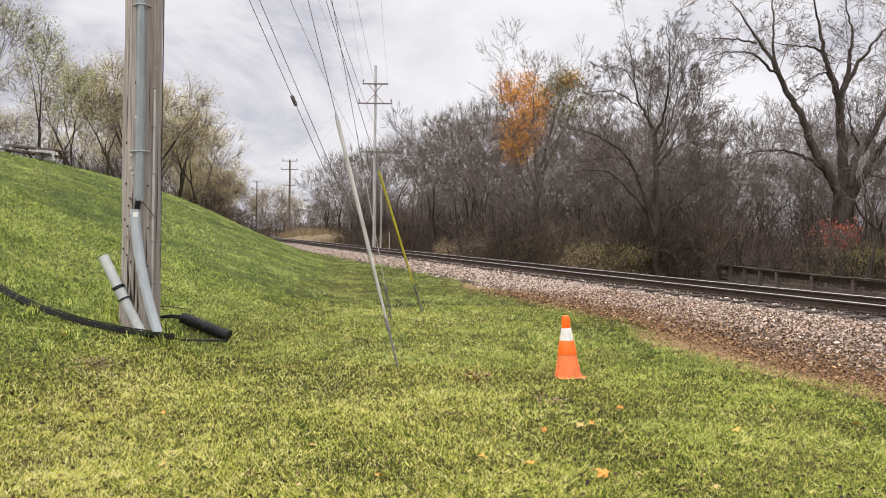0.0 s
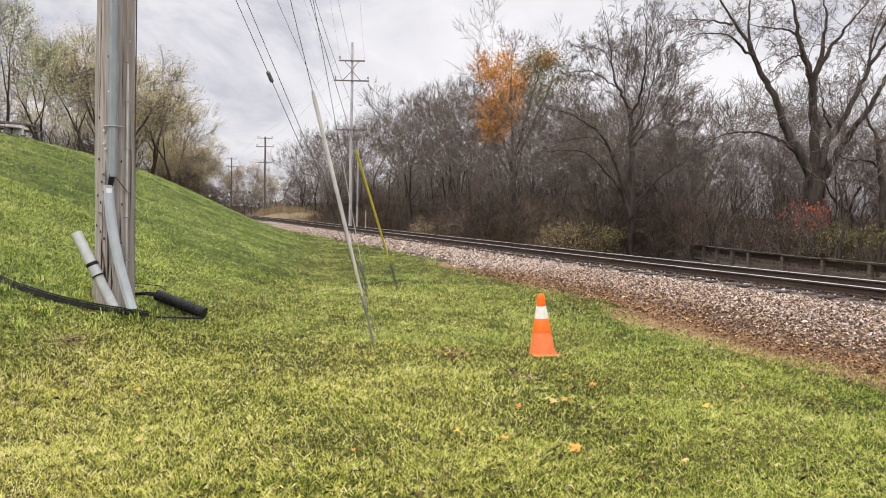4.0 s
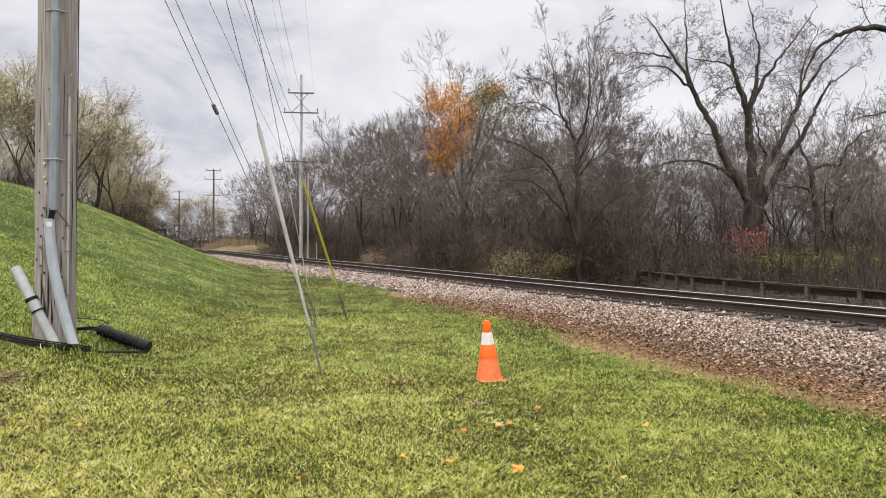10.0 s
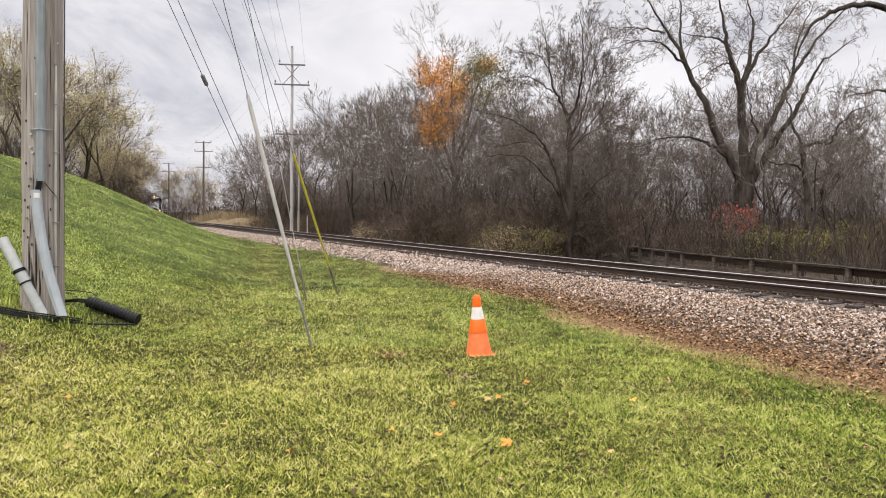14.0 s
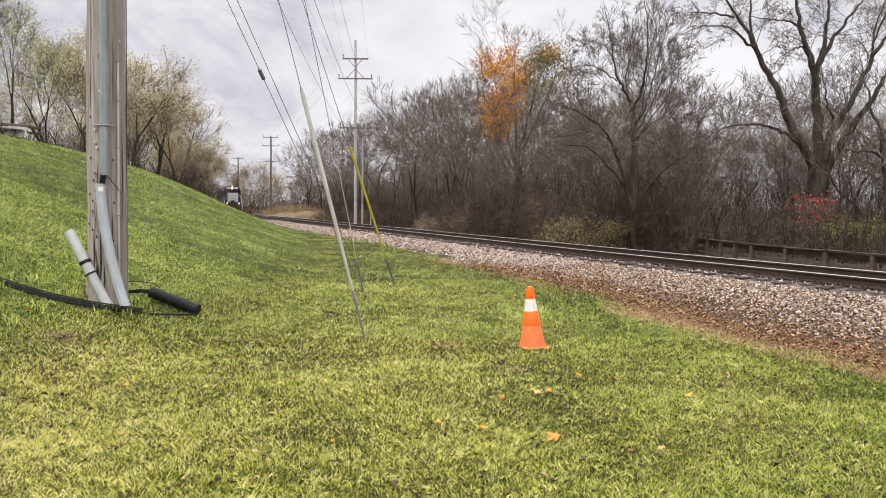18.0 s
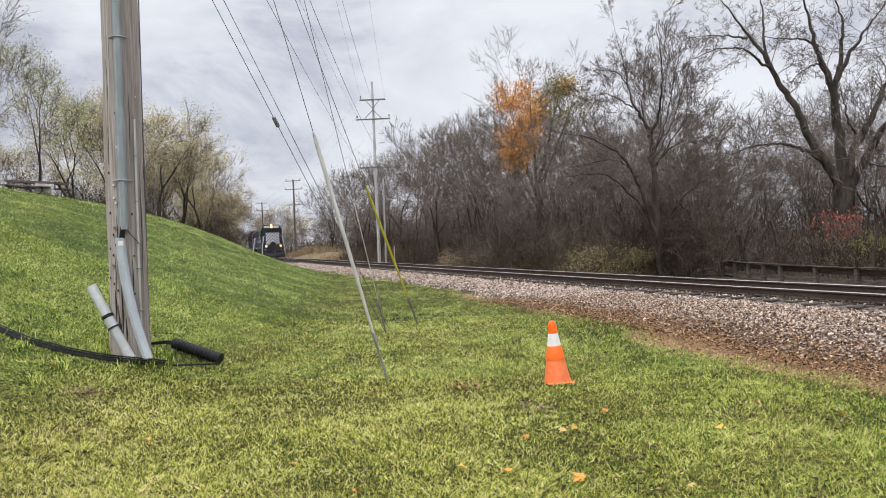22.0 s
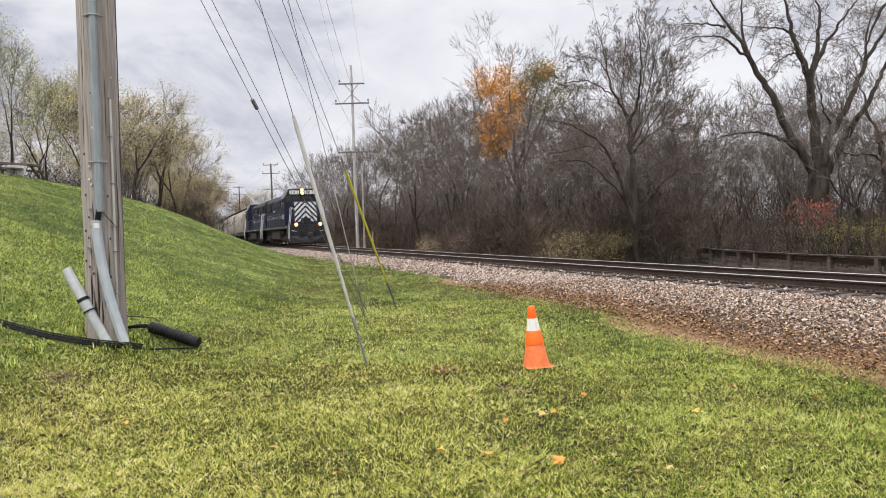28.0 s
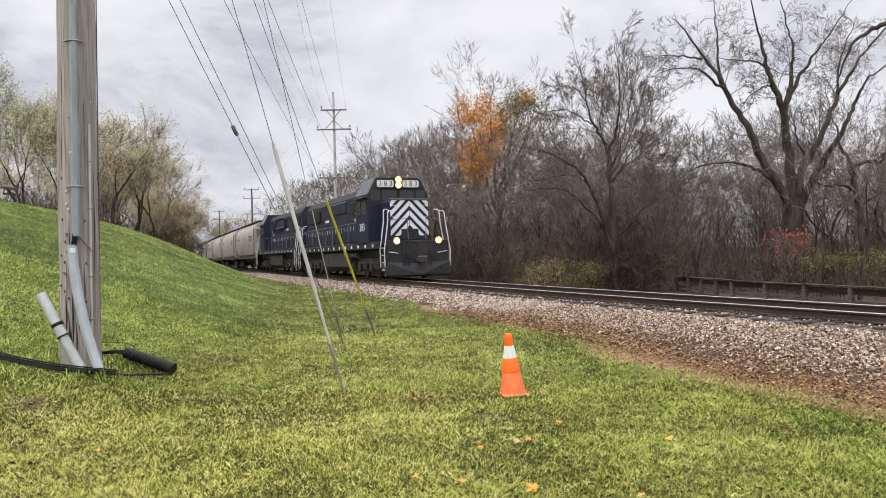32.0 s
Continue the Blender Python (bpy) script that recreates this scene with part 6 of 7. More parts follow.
        for y0, y1 in ((5.12, 5.82), (5.95, 6.75)):
            wf = Geo()
            wf.box(sx * 1.52, sx * 1.545, y0 - 0.05, y1 + 0.05, 2.95, 3.75, 0.01)
            w_ = part("side_window", wf, M_LBLACK, C)
            wg = Geo()
            wg.box(sx * 1.545, sx * 1.55, y0, y1, 3.0, 3.7)
            part("pane", wg, M_CABGLASS, w_)
        vis = Geo()
        vis.box(sx * 1.5, sx * 1.72, 5.0, 6.9, 3.80, 3.84, 0.01)
        part("sun_visor", vis, M_ROOFGREY, C)
        if number:
            for k, digit in enumerate("383"):
                lettering(digit, 0.52, M_WHITE, C, Matrix(((0, 0, sx, sx * 1.524), (sx, 0, 0, 5.95 + sx * (k - 1) * 0.32), (0, 1, 0, 2.42), (0, 0, 0, 1))), 0.004, "cab_digit")
    front = Geo()
    front.prism([(-1.50, 3.40), (-1.50, 3.94), (-1.10, 4.70), (1.10, 4.70), (1.50, 3.94), (1.50, 3.40)], 7.0, 7.03)
    part("cab_front", front, M_LBLACK, C, "black upper cab front")
    for x0, x1 in ((-1.38, -0.92), (-0.80, -0.08), (0.08, 0.80), (0.92, 1.38)):
        wf = Geo()
        wf.box(x0 - 0.03, x1 + 0.03, 7.03, 7.05, 3.62, 4.16, 0.008)
        w_ = part("windshield", wf, M_LBLACK, C)
        wg = Geo()
        wg.box(x0, x1, 7.05, 7.056, 3.65, 4.13)
        part("pane", wg, M_CABGLASS, w_)
    for sx in (-1, 1):
        nb = Geo()
        poly = []
        for cx, cz, a0 in ((0.98, 4.53, 0), (0.30, 4.53, 90), (0.30, 4.35, 180), (0.98, 4.35, 270)):
            for a in (0, 30, 60, 90):
                poly.append((sx * 0.0 + (cx + 0.07 * math.cos(radians(a + a0))) * sx, cz + 0.07 * math.sin(radians(a + a0))))
        nb.prism(poly, 7.03, 7.11)
        B = part("number_board", nb, M_BOARD, C, "lit white number board")
        if number:
            for k, digit in enumerate("383"):
                lettering(digit, 0.34, M_LBLACK, B, Matrix(((-1, 0, 0, sx * 0.64 - (k - 1) * 0.27), (0, 0, 1, 7.113), (0, 1, 0, 4.44), (0, 0, 0, 1))), 0.003, "board_digit")
    hl = Geo()
    hl.box(-0.17, 0.17, 7.0, 7.16, 4.22, 4.78, 0.04)
    hl_ = part("headlight_housing", hl, M_LBLACK, C)
    for z in (4.37, 4.63):
        b = Geo()
        b.tube([(0, 7.155, z), (0, 7.19, z)], 0.085, 18)
        part("headlight", b, M_LAMP if lit else M_CABGLASS, hl_, "round headlight")
        # when lit, this ring glows as the headlight's halo; otherwise plain steel
        rg = Geo()
        rg.tube([(0, 7.15, z), (0, 7.175, z)], 0.155, 18)
        part("reflector_ring", rg, M_HALO if lit else M_STEEL, hl_)
    horn = Geo()
    for x in (-0.25, 0, 0.25):
        horn.tube([(x * 0.7, 4.4, 4.58), (x * 0.7, 4.7, 4.60), (x * 0.7, 4.82, 4.60)], [0.03, 0.05, 0.10], 10)
    horn.tube([(-0.2, 4.42, 4.56), (0.2, 4.42, 4.56)], 0.03, 6)
    horn.tube([(0, 4.42, 4.44), (0, 4.42, 4.58)], 0.03, 6)
    part("horn", horn, M_GRIME, C)
    # nose with its chevrons
    nose = Geo()
    nose.prism([(-0.95, 1.70), (-0.95, 3.48), (-0.83, 3.60), (0.83, 3.60), (0.95, 3.48), (0.95, 1.70)], 7.0, 8.6)
    N_ = part("nose", nose, M_NAVY, L, "navy blue low nose with white chevrons")
    lip = Geo()
    lip.box(-0.97, 0.97, 8.55, 8.64, 3.56, 3.63, 0.01)
    part("nose_lip", lip, M_ROOFGREY, N_)
    for zc in (4.40, 3.97, 3.54, 3.11, 2.68):
        for sx in (-1, 1):
            poly = clip_rect([(0.0, zc), (1.2, zc - 1.2), (1.2, zc - 1.44), (0.0, zc - 0.24)], 0.012, 0.93, 1.95, 3.55)
            if len(poly) >= 3:
                st = Geo()
                st.prism([(p[0] * sx, p[1]) for p in poly], 8.600, 8.608)
                part("chevron_stripe", st, M_WHITE, N_, "white chevron stripe")
    nd = Geo()
    nd.box(-0.42, 0.42, 8.608, 8.64, 1.75, 2.25, 0.02)
    part("nose_hatch", nd, M_LBLACK, N_)
    for sx in (-1, 1):
        for z in (2.3, 2.8, 3.3):
            gb = Geo()
            gb.tube([(sx * 0.6, 8.61, z), (sx * 0.6, 8.68, z), (sx * 0.85, 8.68, z), (sx * 0.85, 8.61, z)], 0.012, 5)
            part("grab_iron", gb, M_RAILGREY, N_)
    # end platforms, pilots, steps and rails
    for sg in (1, -1):
        y0, y1 = (8.6, 9.62) if sg > 0 else (-9.62, -9.0)
        pl = Geo()
        pl.box(-1.5, 1.5, y0, y1, 1.60, 1.70, 0.01)
        part("platform", pl, M_LBLACK, L)
        ye = 9.62 * sg
        pi = Geo()
        pi.box(-1.5, 1.5, min(ye, ye - sg * 0.08), max(ye, ye - sg * 0.08), 0.42, 1.60, 0.02)
        P = part("pilot", pi, M_LBLACK, L, "dark grimy pilot plate")
        pw = Geo()
        for sx in (-1, 1):
            v = [(0.0, ye + sg * 0.42, 0.2), (sx * 1.55, ye + sg * 0.06, 0.2), (sx * 1.55, ye + sg * 0.02, 0.78), (0.0, ye + sg * 0.16, 0.70), (0.0, ye, 0.12), (sx * 1.55, ye - sg * 0.04, 0.12), (sx * 1.55, ye - sg * 0.04, 0.78), (0.0, ye, 0.70)]
            pw.add(v, [(0, 1, 2, 3), (4, 7, 6, 5), (0, 4, 5, 1), (3, 2, 6, 7), (0, 3, 7, 4), (1, 5, 6, 2)])
        part("plow", pw, M_LBLACK, P, "dark steel snow plow")
        coupler(L, ye, sg)
        for sx in (-1, 1):
            dl = Geo()
            dl.tube([(sx * 1.0, ye - sg * 0.12, 1.70), (sx * 1.0, ye + sg * 0.02, 1.70)], 0.165, 16)
            d_ = part("ditch_light_housing", dl, M_LBLACK, L)
            lens = Geo()
            lens.tube([(sx * 1.0, ye + sg * 0.03, 1.70), (sx * 1.0, ye + sg * 0.06, 1.70)], 0.085, 16)
            part("ditch_light", lens, M_LAMP if (lit and sg > 0) else M_CABGLASS, d_, "round ditch light")
            # glowing ring imitates the ditch light's glare; steel where unlit
            rg = Geo()
            rg.tube([(sx * 1.0, ye + sg * 0.02, 1.70), (sx * 1.0, ye + sg * 0.045, 1.70)], 0.15, 16)
            part("reflector_ring", rg, M_HALO if (lit and sg > 0) else M_STEEL, d_)
            for k in range(4):
                stp = Geo()
                z = 0.42 + 0.32 * k
                ya, yb = ye - sg * 0.55, ye - sg * 0.10
                stp.box(min(sx * 1.2, sx * 1.54), max(sx * 1.2, sx * 1.54), min(ya, yb), max(ya, yb), z, z + 0.035, 0.006)
                s_ = part("step", stp, M_LBLACK, L)
                ed = Geo()
                ed.box(min(sx * 1.54, sx * 1.548), max(sx * 1.54, sx * 1.548), min(ya, yb), max(ya, yb), z, z + 0.04)
                part("step_edge", ed, M_RAILGREY, s_)
            for ya, ztop in ((ye - sg * 0.02, 3.02), (ye - sg * 0.66, 3.12)):
                hr = Geo()
                hr.tube([(sx * 1.56, ya, 0.55), (sx * 1.58, ya, 1.3), (sx * 1.50, ya, 1.8), (sx * 1.38, ya - sg * 0.02, 2.55), (sx * 1.36, ya - sg * 0.06, ztop - 0.1), (sx * 1.30, ya - sg * 0.12, ztop), (sx * 1.12, ya - sg * 0.2, ztop)], 0.027, 8)
                part("handrail", hr, M_RAILGREY, L, "pale grey bent handrail")
        for sx in (-1, 1):
            er = Geo()
            er.tube([(sx * 1.36, ye - sg * 0.06, 2.62), (sx * 0.45, ye - sg * 0.06, 2.68), (sx * 0.42, ye - sg * 0.06, 1.75)], 0.018, 6)
            part("end_rail", er, M_DIMRAIL, L)
        up = Geo()
        for sx in (-1, 1):
            up.tube([(sx * 0.95, ye + sg * 0.02, 1.15), (sx * 1.4, ye + sg * 0.05, 1.22)], 0.018, 6)
        part("cut_lever", up, M_RAILGREY, P)
    for sx in (-1, 1):
        sr = Geo()
        sr.tube([(sx * 1.46, -8.9, 2.72), (sx * 1.46, 4.8, 2.72)], 0.018, 6)
        R = part("side_rail", sr, M_DIMRAIL, L)
        for y in np.arange(-8.9, 4.9, 1.71):
            st = Geo()
            st.tube([(sx * 1.46, y, 1.6), (sx * 1.46, y, 2.72)], 0.018, 6)
            part("stanchion", st, M_DIMRAIL, R)
    # gear below
    tk = Geo()
    tk.prism([(-1.05, 0.30), (-1.38, 0.55), (-1.38, 1.28), (1.38, 1.28), (1.38, 0.55), (1.05, 0.30)], -3.0, 2.8)
    part("fuel_tank", tk, M_GRIME, L, "grimy fuel tank")
    for sx in (-1, 1):
        ar = Geo()
        ar.tube([(sx * 1.2, 2.9, 1.12), (sx * 1.2, 4.0, 1.12)], 0.16, 12)
        part("air_tank", ar, M_GRIME, L)
    for yc in (-6.2, 6.2):
        truck(L, yc, [yc - 2.07, yc, yc + 2.07], 0.508, 2.65)
    # unreadable lettering on the hood as plain bars
    for sx in (-1, 1):
        for y0, y1, z0, z1, m_ in ((3.35, 3.62, 3.12, 3.42, M_WHITE), (2.75, 3.25, 3.26, 3.34, M_WHITE), (2.6, 3.55, 2.98, 3.03, M_GOLD), (2.75, 3.5, 2.88, 2.94, M_WHITE), (-3.9, -2.95, 3.10, 3.24, M_WHITE)):
            b = Geo()
            b.box(min(sx * 1.002, sx * 1.008), max(sx * 1.002, sx * 1.008), y0, y1, z0, z1)
            part("lettering_bar", b, m_, H, "small unreadable lettering")
    return L


def hopper(label):
    h = thing("hopper_car", label, "hopper car", "train")
    prof = [(-0.95, 1.15), (-1.35, 1.45), (-1.52, 2.1), (-1.56, 2.8), (-1.50, 3.5), (-1.30, 4.02), (-0.85, 4.34), (0.0, 4.46), (0.85, 4.34), (1.30, 4.02), (1.50, 3.5), (1.56, 2.8), (1.52, 2.1), (1.35, 1.45), (0.95, 1.15)]
    b = Geo()
    b.prism(prof, -6.9, 6.9)
    body = part("body", b, M_HOPPER, h, "stained beige covered hopper body", smooth=True)
    for y in (-6.9, -3.5, 0.0, 3.5, 6.9):
        rb = Geo()
        out = [(x * 1.012 + (0.012 if x > 0 else -0.012 if x < 0 else 0), z + 0.01) for x, z in prof]
        rb.prism(out, y - 0.05, y + 0.05)
        part("rib", rb, M_HOPPER, body)
    for sg in (-1, 1):
        sl = Geo()
        y0, y1 = 6.9 * sg, 8.0 * sg
        v = [(-1.4, y0, 3.9), (1.4, y0, 3.9), (1.2, y0, 1.3), (-1.2, y0, 1.3), (-1.4, y1, 3.8), (1.4, y1, 3.8), (-1.4, y1, 3.72), (1.4, y1, 3.72)]
        sl.add(v, [(0, 1, 5, 4), (4, 5, 7, 6), (6, 7, 2, 3), (0, 4, 6, 3), (1, 2, 7, 5), (0, 3, 2, 1)])
        part("end_slope", sl, M_HOPPER, h)
        pf = Geo()
        pf.box(-1.5, 1.5, min(6.6 * sg, 8.2 * sg), max(6.6 * sg, 8.2 * sg), 1.05, 1.22, 0.02)
        part("end_platform", pf, M_GRIME, h)
        for sx in (-1, 1):
            po = Geo()
            po.box(min(sx * 1.38, sx * 1.5), max(sx * 1.38, sx * 1.5), min(7.95 * sg, 8.1 * sg), max(7.95 * sg, 8.1 * sg), 1.2, 3.8, 0.01)
            part("end_post", po, M_HOPPER, h)
            ld = Geo()
            for k in range(8):
                ld.tube([(sx * 1.56, 7.35 * sg, 1.3 + 0.33 * k), (sx * 1.56, 7.75 * sg, 1.3 + 0.33 * k)], 0.014, 5)
            for o in (7.35, 7.75):
                ld.tube([(sx * 1.56, o * sg, 1.1), (sx * 1.56, o * sg, 3.9)], 0.014, 5)
            part("ladder", ld, M_GRIME, h)
        coupler(h, 8.15 * sg, sg)
    for sx in (-1, 1):
        si = Geo()
        si.box(min(sx * 1.25, sx * 1.42), max(sx * 1.25, sx * 1.42), -6.8, 6.8, 1.02, 1.3, 0.02)
        part("side_sill", si, M_GRIME, h)
        for y0, wd_, z in ((-5.8, 1.2, 3.0), (4.3, 1.6, 3.05), (4.5, 1.2, 2.75)):
            k = Geo()
            k.box(min(sx * 1.56, sx * 1.575), max(sx * 1.56, sx * 1.575), y0, y0 + wd_, z, z + 0.14)
            part("lettering_bar", k, M_LBLACK, body, "unreadable dark lettering")
        wk = Geo()
        wk.box(min(sx * 0.55, sx * 1.05), max(sx * 0.55, sx * 1.05), -8.0, 8.0, 4.50, 4.54, 0.008)
        part("roof_walk", wk, M_GRIME, h)
    for y in np.arange(-6.2, 6.3, 1.55):
        ht = Geo()
        ht.box(-0.42, 0.42, y - 0.55, y + 0.55, 4.42, 4.56, 0.03)
        part("hatch", ht, M_HOPPER, h)
    for y in (-4.2, -1.4, 1.4, 4.2):
        ch = Geo()
        v = [(-1.25, y - 1.3, 1.2), (1.25, y - 1.3, 1.2), (1.25, y + 1.3, 1.2), (-1.25, y + 1.3, 1.2), (-0.4, y - 0.35, 0.45), (0.4, y - 0.35, 0.45), (0.4, y + 0.35, 0.45), (-0.4, y + 0.35, 0.45)]
        ch.add(v, [(0, 1, 2, 3), (4, 7, 6, 5), (0, 4, 5, 1), (1, 5, 6, 2), (2, 6, 7, 3), (3, 7, 4, 0)])
        part("outlet", ch, M_GRIME, h)
    for yc in (-5.9, 5.9):
        truck(h, yc, [yc - 0.89, yc + 0.89], 0.457, 1.35)
    return h


lead = locomotive("dark navy freight locomotive with white chevrons on its nose, lamps lit", True, True)
second = locomotive("dark navy second locomotive coupled behind the first, running backwards", False, False)
TRAIN = [(lead, 9.95, 0.0), (second, 9.95 + 20.6, 180.0)]
first_hopper = hopper("beige covered hopper car with rust stains")
back = 9.95 + 20.6 + 10.3 + 8.9
HOPPERS = [first_hopper] + [copy_thing(first_hopper, pose(0, 0, 0)) for _ in range(4)]
for h in HOPPERS[1:]:
    for ob in h.children:
        if ob.name.startswith("wheelset"):
            MOVING_WHEELS.append((ob, ob.location.y, ob.location.z))
for k, h in enumerate(HOPPERS):
    TRAIN.append((h, back + 17.8 * k, 0.0))

# ---------- ties, tie plates and ballast ----------
tie_meshes = []
for k in range(4):
    t_ = Geo()
    t_.box(-1.3, 1.3, -0.115, 0.115, -0.17, 0.0, 0.018)
    t_.v = [(x + 0.012 * math.sin(7 * y + k * 2.1), y + 0.006 * math.sin(3 * x + k), z + 0.007 * math.sin(2.2 * x + 1.7 * k)) for x, y, z in t_.v]
    tie_meshes.append(t_.mesh("tie", M_TIE))
rng = np.random.default_rng(8)
plates = Geo()
along = math.degrees(math.atan2(-HEAD[0], HEAD[1]))
for i in range(296):
    s = -20 + 0.51 * i
    x, y = plan(s, 0.06 * rng.normal())
    ob = new("tie", tie_meshes[i % 4])
    ob.parent = track
    ob.matrix_basis = pose(float(x), float(y), RAIL_Z - 0.186 + float(grade(s)), rng.normal(0, 0.4), rng.normal(0, 0.3), along + rng.normal(0, 0.8))
    if s < 60:
        for off in (-0.753, 0.753):
            px, py = plan(s, off)
            m = pose(float(px), float(py), RAIL_Z - 0.18 + float(grade(s)), 0, 0, along)
            plates.box(-0.18, 0.18, -0.09, 0.09, -0.006, 0.012, 0, m)
            for a, b in ((-0.1, 0.06), (0.1, -0.06), (-0.1, -0.06), (0.1, 0.06)):
                plates.box(a - 0.014, a + 0.014, b - 0.014, b + 0.014, 0.01, 0.05, 0, m)
tagged(part("tie_plates", plates, M_RAIL, track, "rusty tie plates and spikes"), kind="stuff")

CUBE = np.array([(x, y, z) for x in (-1, 1) for y in (-1, 1) for z in (-1, 1)], float)
CUBE_F = np.array([(0, 1, 3, 2), (4, 6, 7, 5), (0, 4, 5, 1), (2, 3, 7, 6), (0, 2, 6, 4), (1, 5, 7, 3)])
CHIP = np.array([(1.3, 0, 0), (-1.3, 0, 0), (0, 1.3, 0), (0, -1.3, 0), (0, 0, 1.2), (0, 0, -1.2)], float)
CHIP_F = np.array([(0, 2, 4), (2, 1, 4), (1, 3, 4), (3, 0, 4), (3, 1, 5), (0, 3, 5)])


def stones(count, s, w, size, seed, sink=0.35):
    r = np.random.default_rng(seed)
    x, y = plan(s, w)
    z = ground_z(s, w)
    sz = size * r.uniform(0.55, 1.25, (count, 1)) * r.uniform(0.6, 1.0, (count, 3))
    v = CHIP[None] * sz[:, None, :] + r.normal(0, 0.36, (count, 6, 3)) * sz[:, None, :]
    a, b = r.uniform(0, 6.28, count), r.normal(0, 0.5, count)
    ca, sa, cb, sb = np.cos(a), np.sin(a), np.cos(b), np.sin(b)
    R = np.stack([np.stack([ca, -sa * cb, sa * sb], -1), np.stack([sa, ca * cb, -ca * sb], -1), np.stack([0 * a, sb, cb], -1)], 1)
    v = np.einsum("nij,nkj->nki", R, v)
    v += np.stack([x, y, z + sz[:, 2] * sink + r.uniform(0, 0.02, count)], -1)[:, None]
    f = CHIP_F[None] + 6 * np.arange(count)[:, None, None]
    return raw_mesh("ballast", v.reshape(-1, 3), f.reshape(-1, 3), M_STONE)


ballast = thing("ballast", "pinkish-grey crushed stone ballast under the track", "ballast", kind="structure")
r = np.random.default_rng(31)
n = 60000
s, w = r.uniform(-14, 9, n), 1.38 + 3.8 * r.uniform(0, 1, n) ** 0.95
keep = r.uniform(0, 1, n) > smooth(3.3, 4.9, w) * 0.92
s, w = s[keep], w[keep]
tagged(part("stones", stones(len(s), s, w, 0.022, 32), M_STONE, ballast, "loose crushed stone"), kind="stuff")
n = 30000
s, w = 9 + 56 * r.uniform(0, 1, n) ** 1.25, 1.36 + 3.3 * r.uniform(0, 1, n)
keep = r.uniform(0, 1, n) > smooth(3.4, 4.6, w) * 0.9
tagged(part("stones", stones(int(keep.sum()), s[keep], w[keep], 0.031, 33), M_STONE, ballast, "loose crushed stone"), kind="stuff")
n = 14000
s, w = -14 + 50 * r.uniform(0, 1, n) ** 1.2, r.uniform(-3.2, 1.2, n)
tagged(part("stones", stones(n, s, w, 0.024, 34), M_STONE, ballast, "loose crushed stone between the rails"), kind="stuff")
single = []
for k in range(8):
    v = CUBE * np.array([0.024, 0.019, 0.014]) + r.normal(0, 0.006, (8, 3))
    single.append(raw_mesh("stone", v, CUBE_F, M_STONE1))
for k in range(290):
    s, w = r.uniform(-9, 3), r.uniform(2.6, 5.0)
    x, y, z = spot(s, w, 0.02)
    ob = new("stone", single[k % 8])
    ob.parent = ballast
    ob.matrix_basis = pose(x, y, z, r.uniform(-30, 30), r.uniform(-30, 30), r.uniform(0, 360)) @ Matrix.Diagonal((*(r.uniform(0.7, 1.5, 3)), 1))

# ---------- grass ----------
def lawn_edge(s):
    return 5.55 - 0.35 * np.sin(s * 0.45) - 0.2 * np.sin(s * 1.3 + 1) - 1.35 * smooth(3, 13, s)


def blades(count, y_lo, y_hi, high, wide, seed, fan=0.64, mat=None):
    """Bent grass blades on the lawn before the eye, thinner with distance."""
    r = np.random.default_rng(seed)
    tufts = count // 9
    ty_ = y_lo * (y_hi / y_lo) ** r.uniform(0, 1, tufts)
    tx_ = r.uniform(-1, 1, tufts) * (fan * ty_ + 1.0)
    ta, tl, th = r.uniform(0, 6.28, tufts), r.uniform(0.1, 0.75, tufts), r.uniform(0.55, 1.4, tufts)
    k = r.integers(0, tufts, count)
    loose = (0.016 + 0.0045 * ty_)[k]
    x, y = tx_[k] + r.normal(0, 1, count) * loose, ty_[k] + r.normal(0, 1, count) * loose
    ta, tl, th = ta[k], tl[k], th[k]
    s, w = to_track(x, y)
    gap = w - lawn_edge(s)
    patch_ = np.sin(x * 2.3 + np.sin(y * 1.9)) * np.sin(y * 2.7 + np.sin(x * 1.3))
    keep = (gap + r.normal(0, 0.16, count) > 0) & (r.uniform(0, 1, count) < 0.82 + 0.18 * patch_)
    x, y, s, w = x[keep], y[keep], s[keep], w[keep]
    patch_, ta, tl, th = patch_[keep], ta[keep], tl[keep], th[keep]
    n = len(x)
    z = ground_z(s, w) + 0.018 * np.sin(x * 1.7 + 0.6 * np.sin(y * 1.1)) * np.sin(y * 1.9 + 0.8 * np.sin(x * 0.9))
    h = high * r.uniform(0.55, 1.2, n) * (1 + 0.2 * patch_) * th
    a = ta + r.normal(0, 0.9, n)
    lean = np.clip(tl + r.normal(0, 0.35, n), 0.1, 1.4)
    d = np.stack([np.cos(a) * np.sin(lean), np.sin(a) * np.sin(lean), np.cos(lean)], -1)
    b = r.uniform(0, 6.28, n)
    half = np.stack([np.cos(b), np.sin(b), 0 * b], -1) * (wide * np.clip(y / 5.0, 1.0, 6.0) * r.uniform(0.7, 1.3, n))[:, None]
    p = np.stack([x, y, z - 0.005], -1)
    mid = p + d * (h * 0.6)[:, None]
    tip = mid + (d * np.array([1.3, 1.3, 0.6])) * (h * 0.55)[:, None]
    v = np.stack([p - half * 0.7, p + half, mid + half, tip], 1).reshape(-1, 3)
    i = np.arange(n)[:, None] * 4
    f = np.concatenate([i + np.array([[0, 1, 2]]), i + np.array([[0, 2, 3]])])
    return raw_mesh("grass", v, f, mat or M_BLADE)


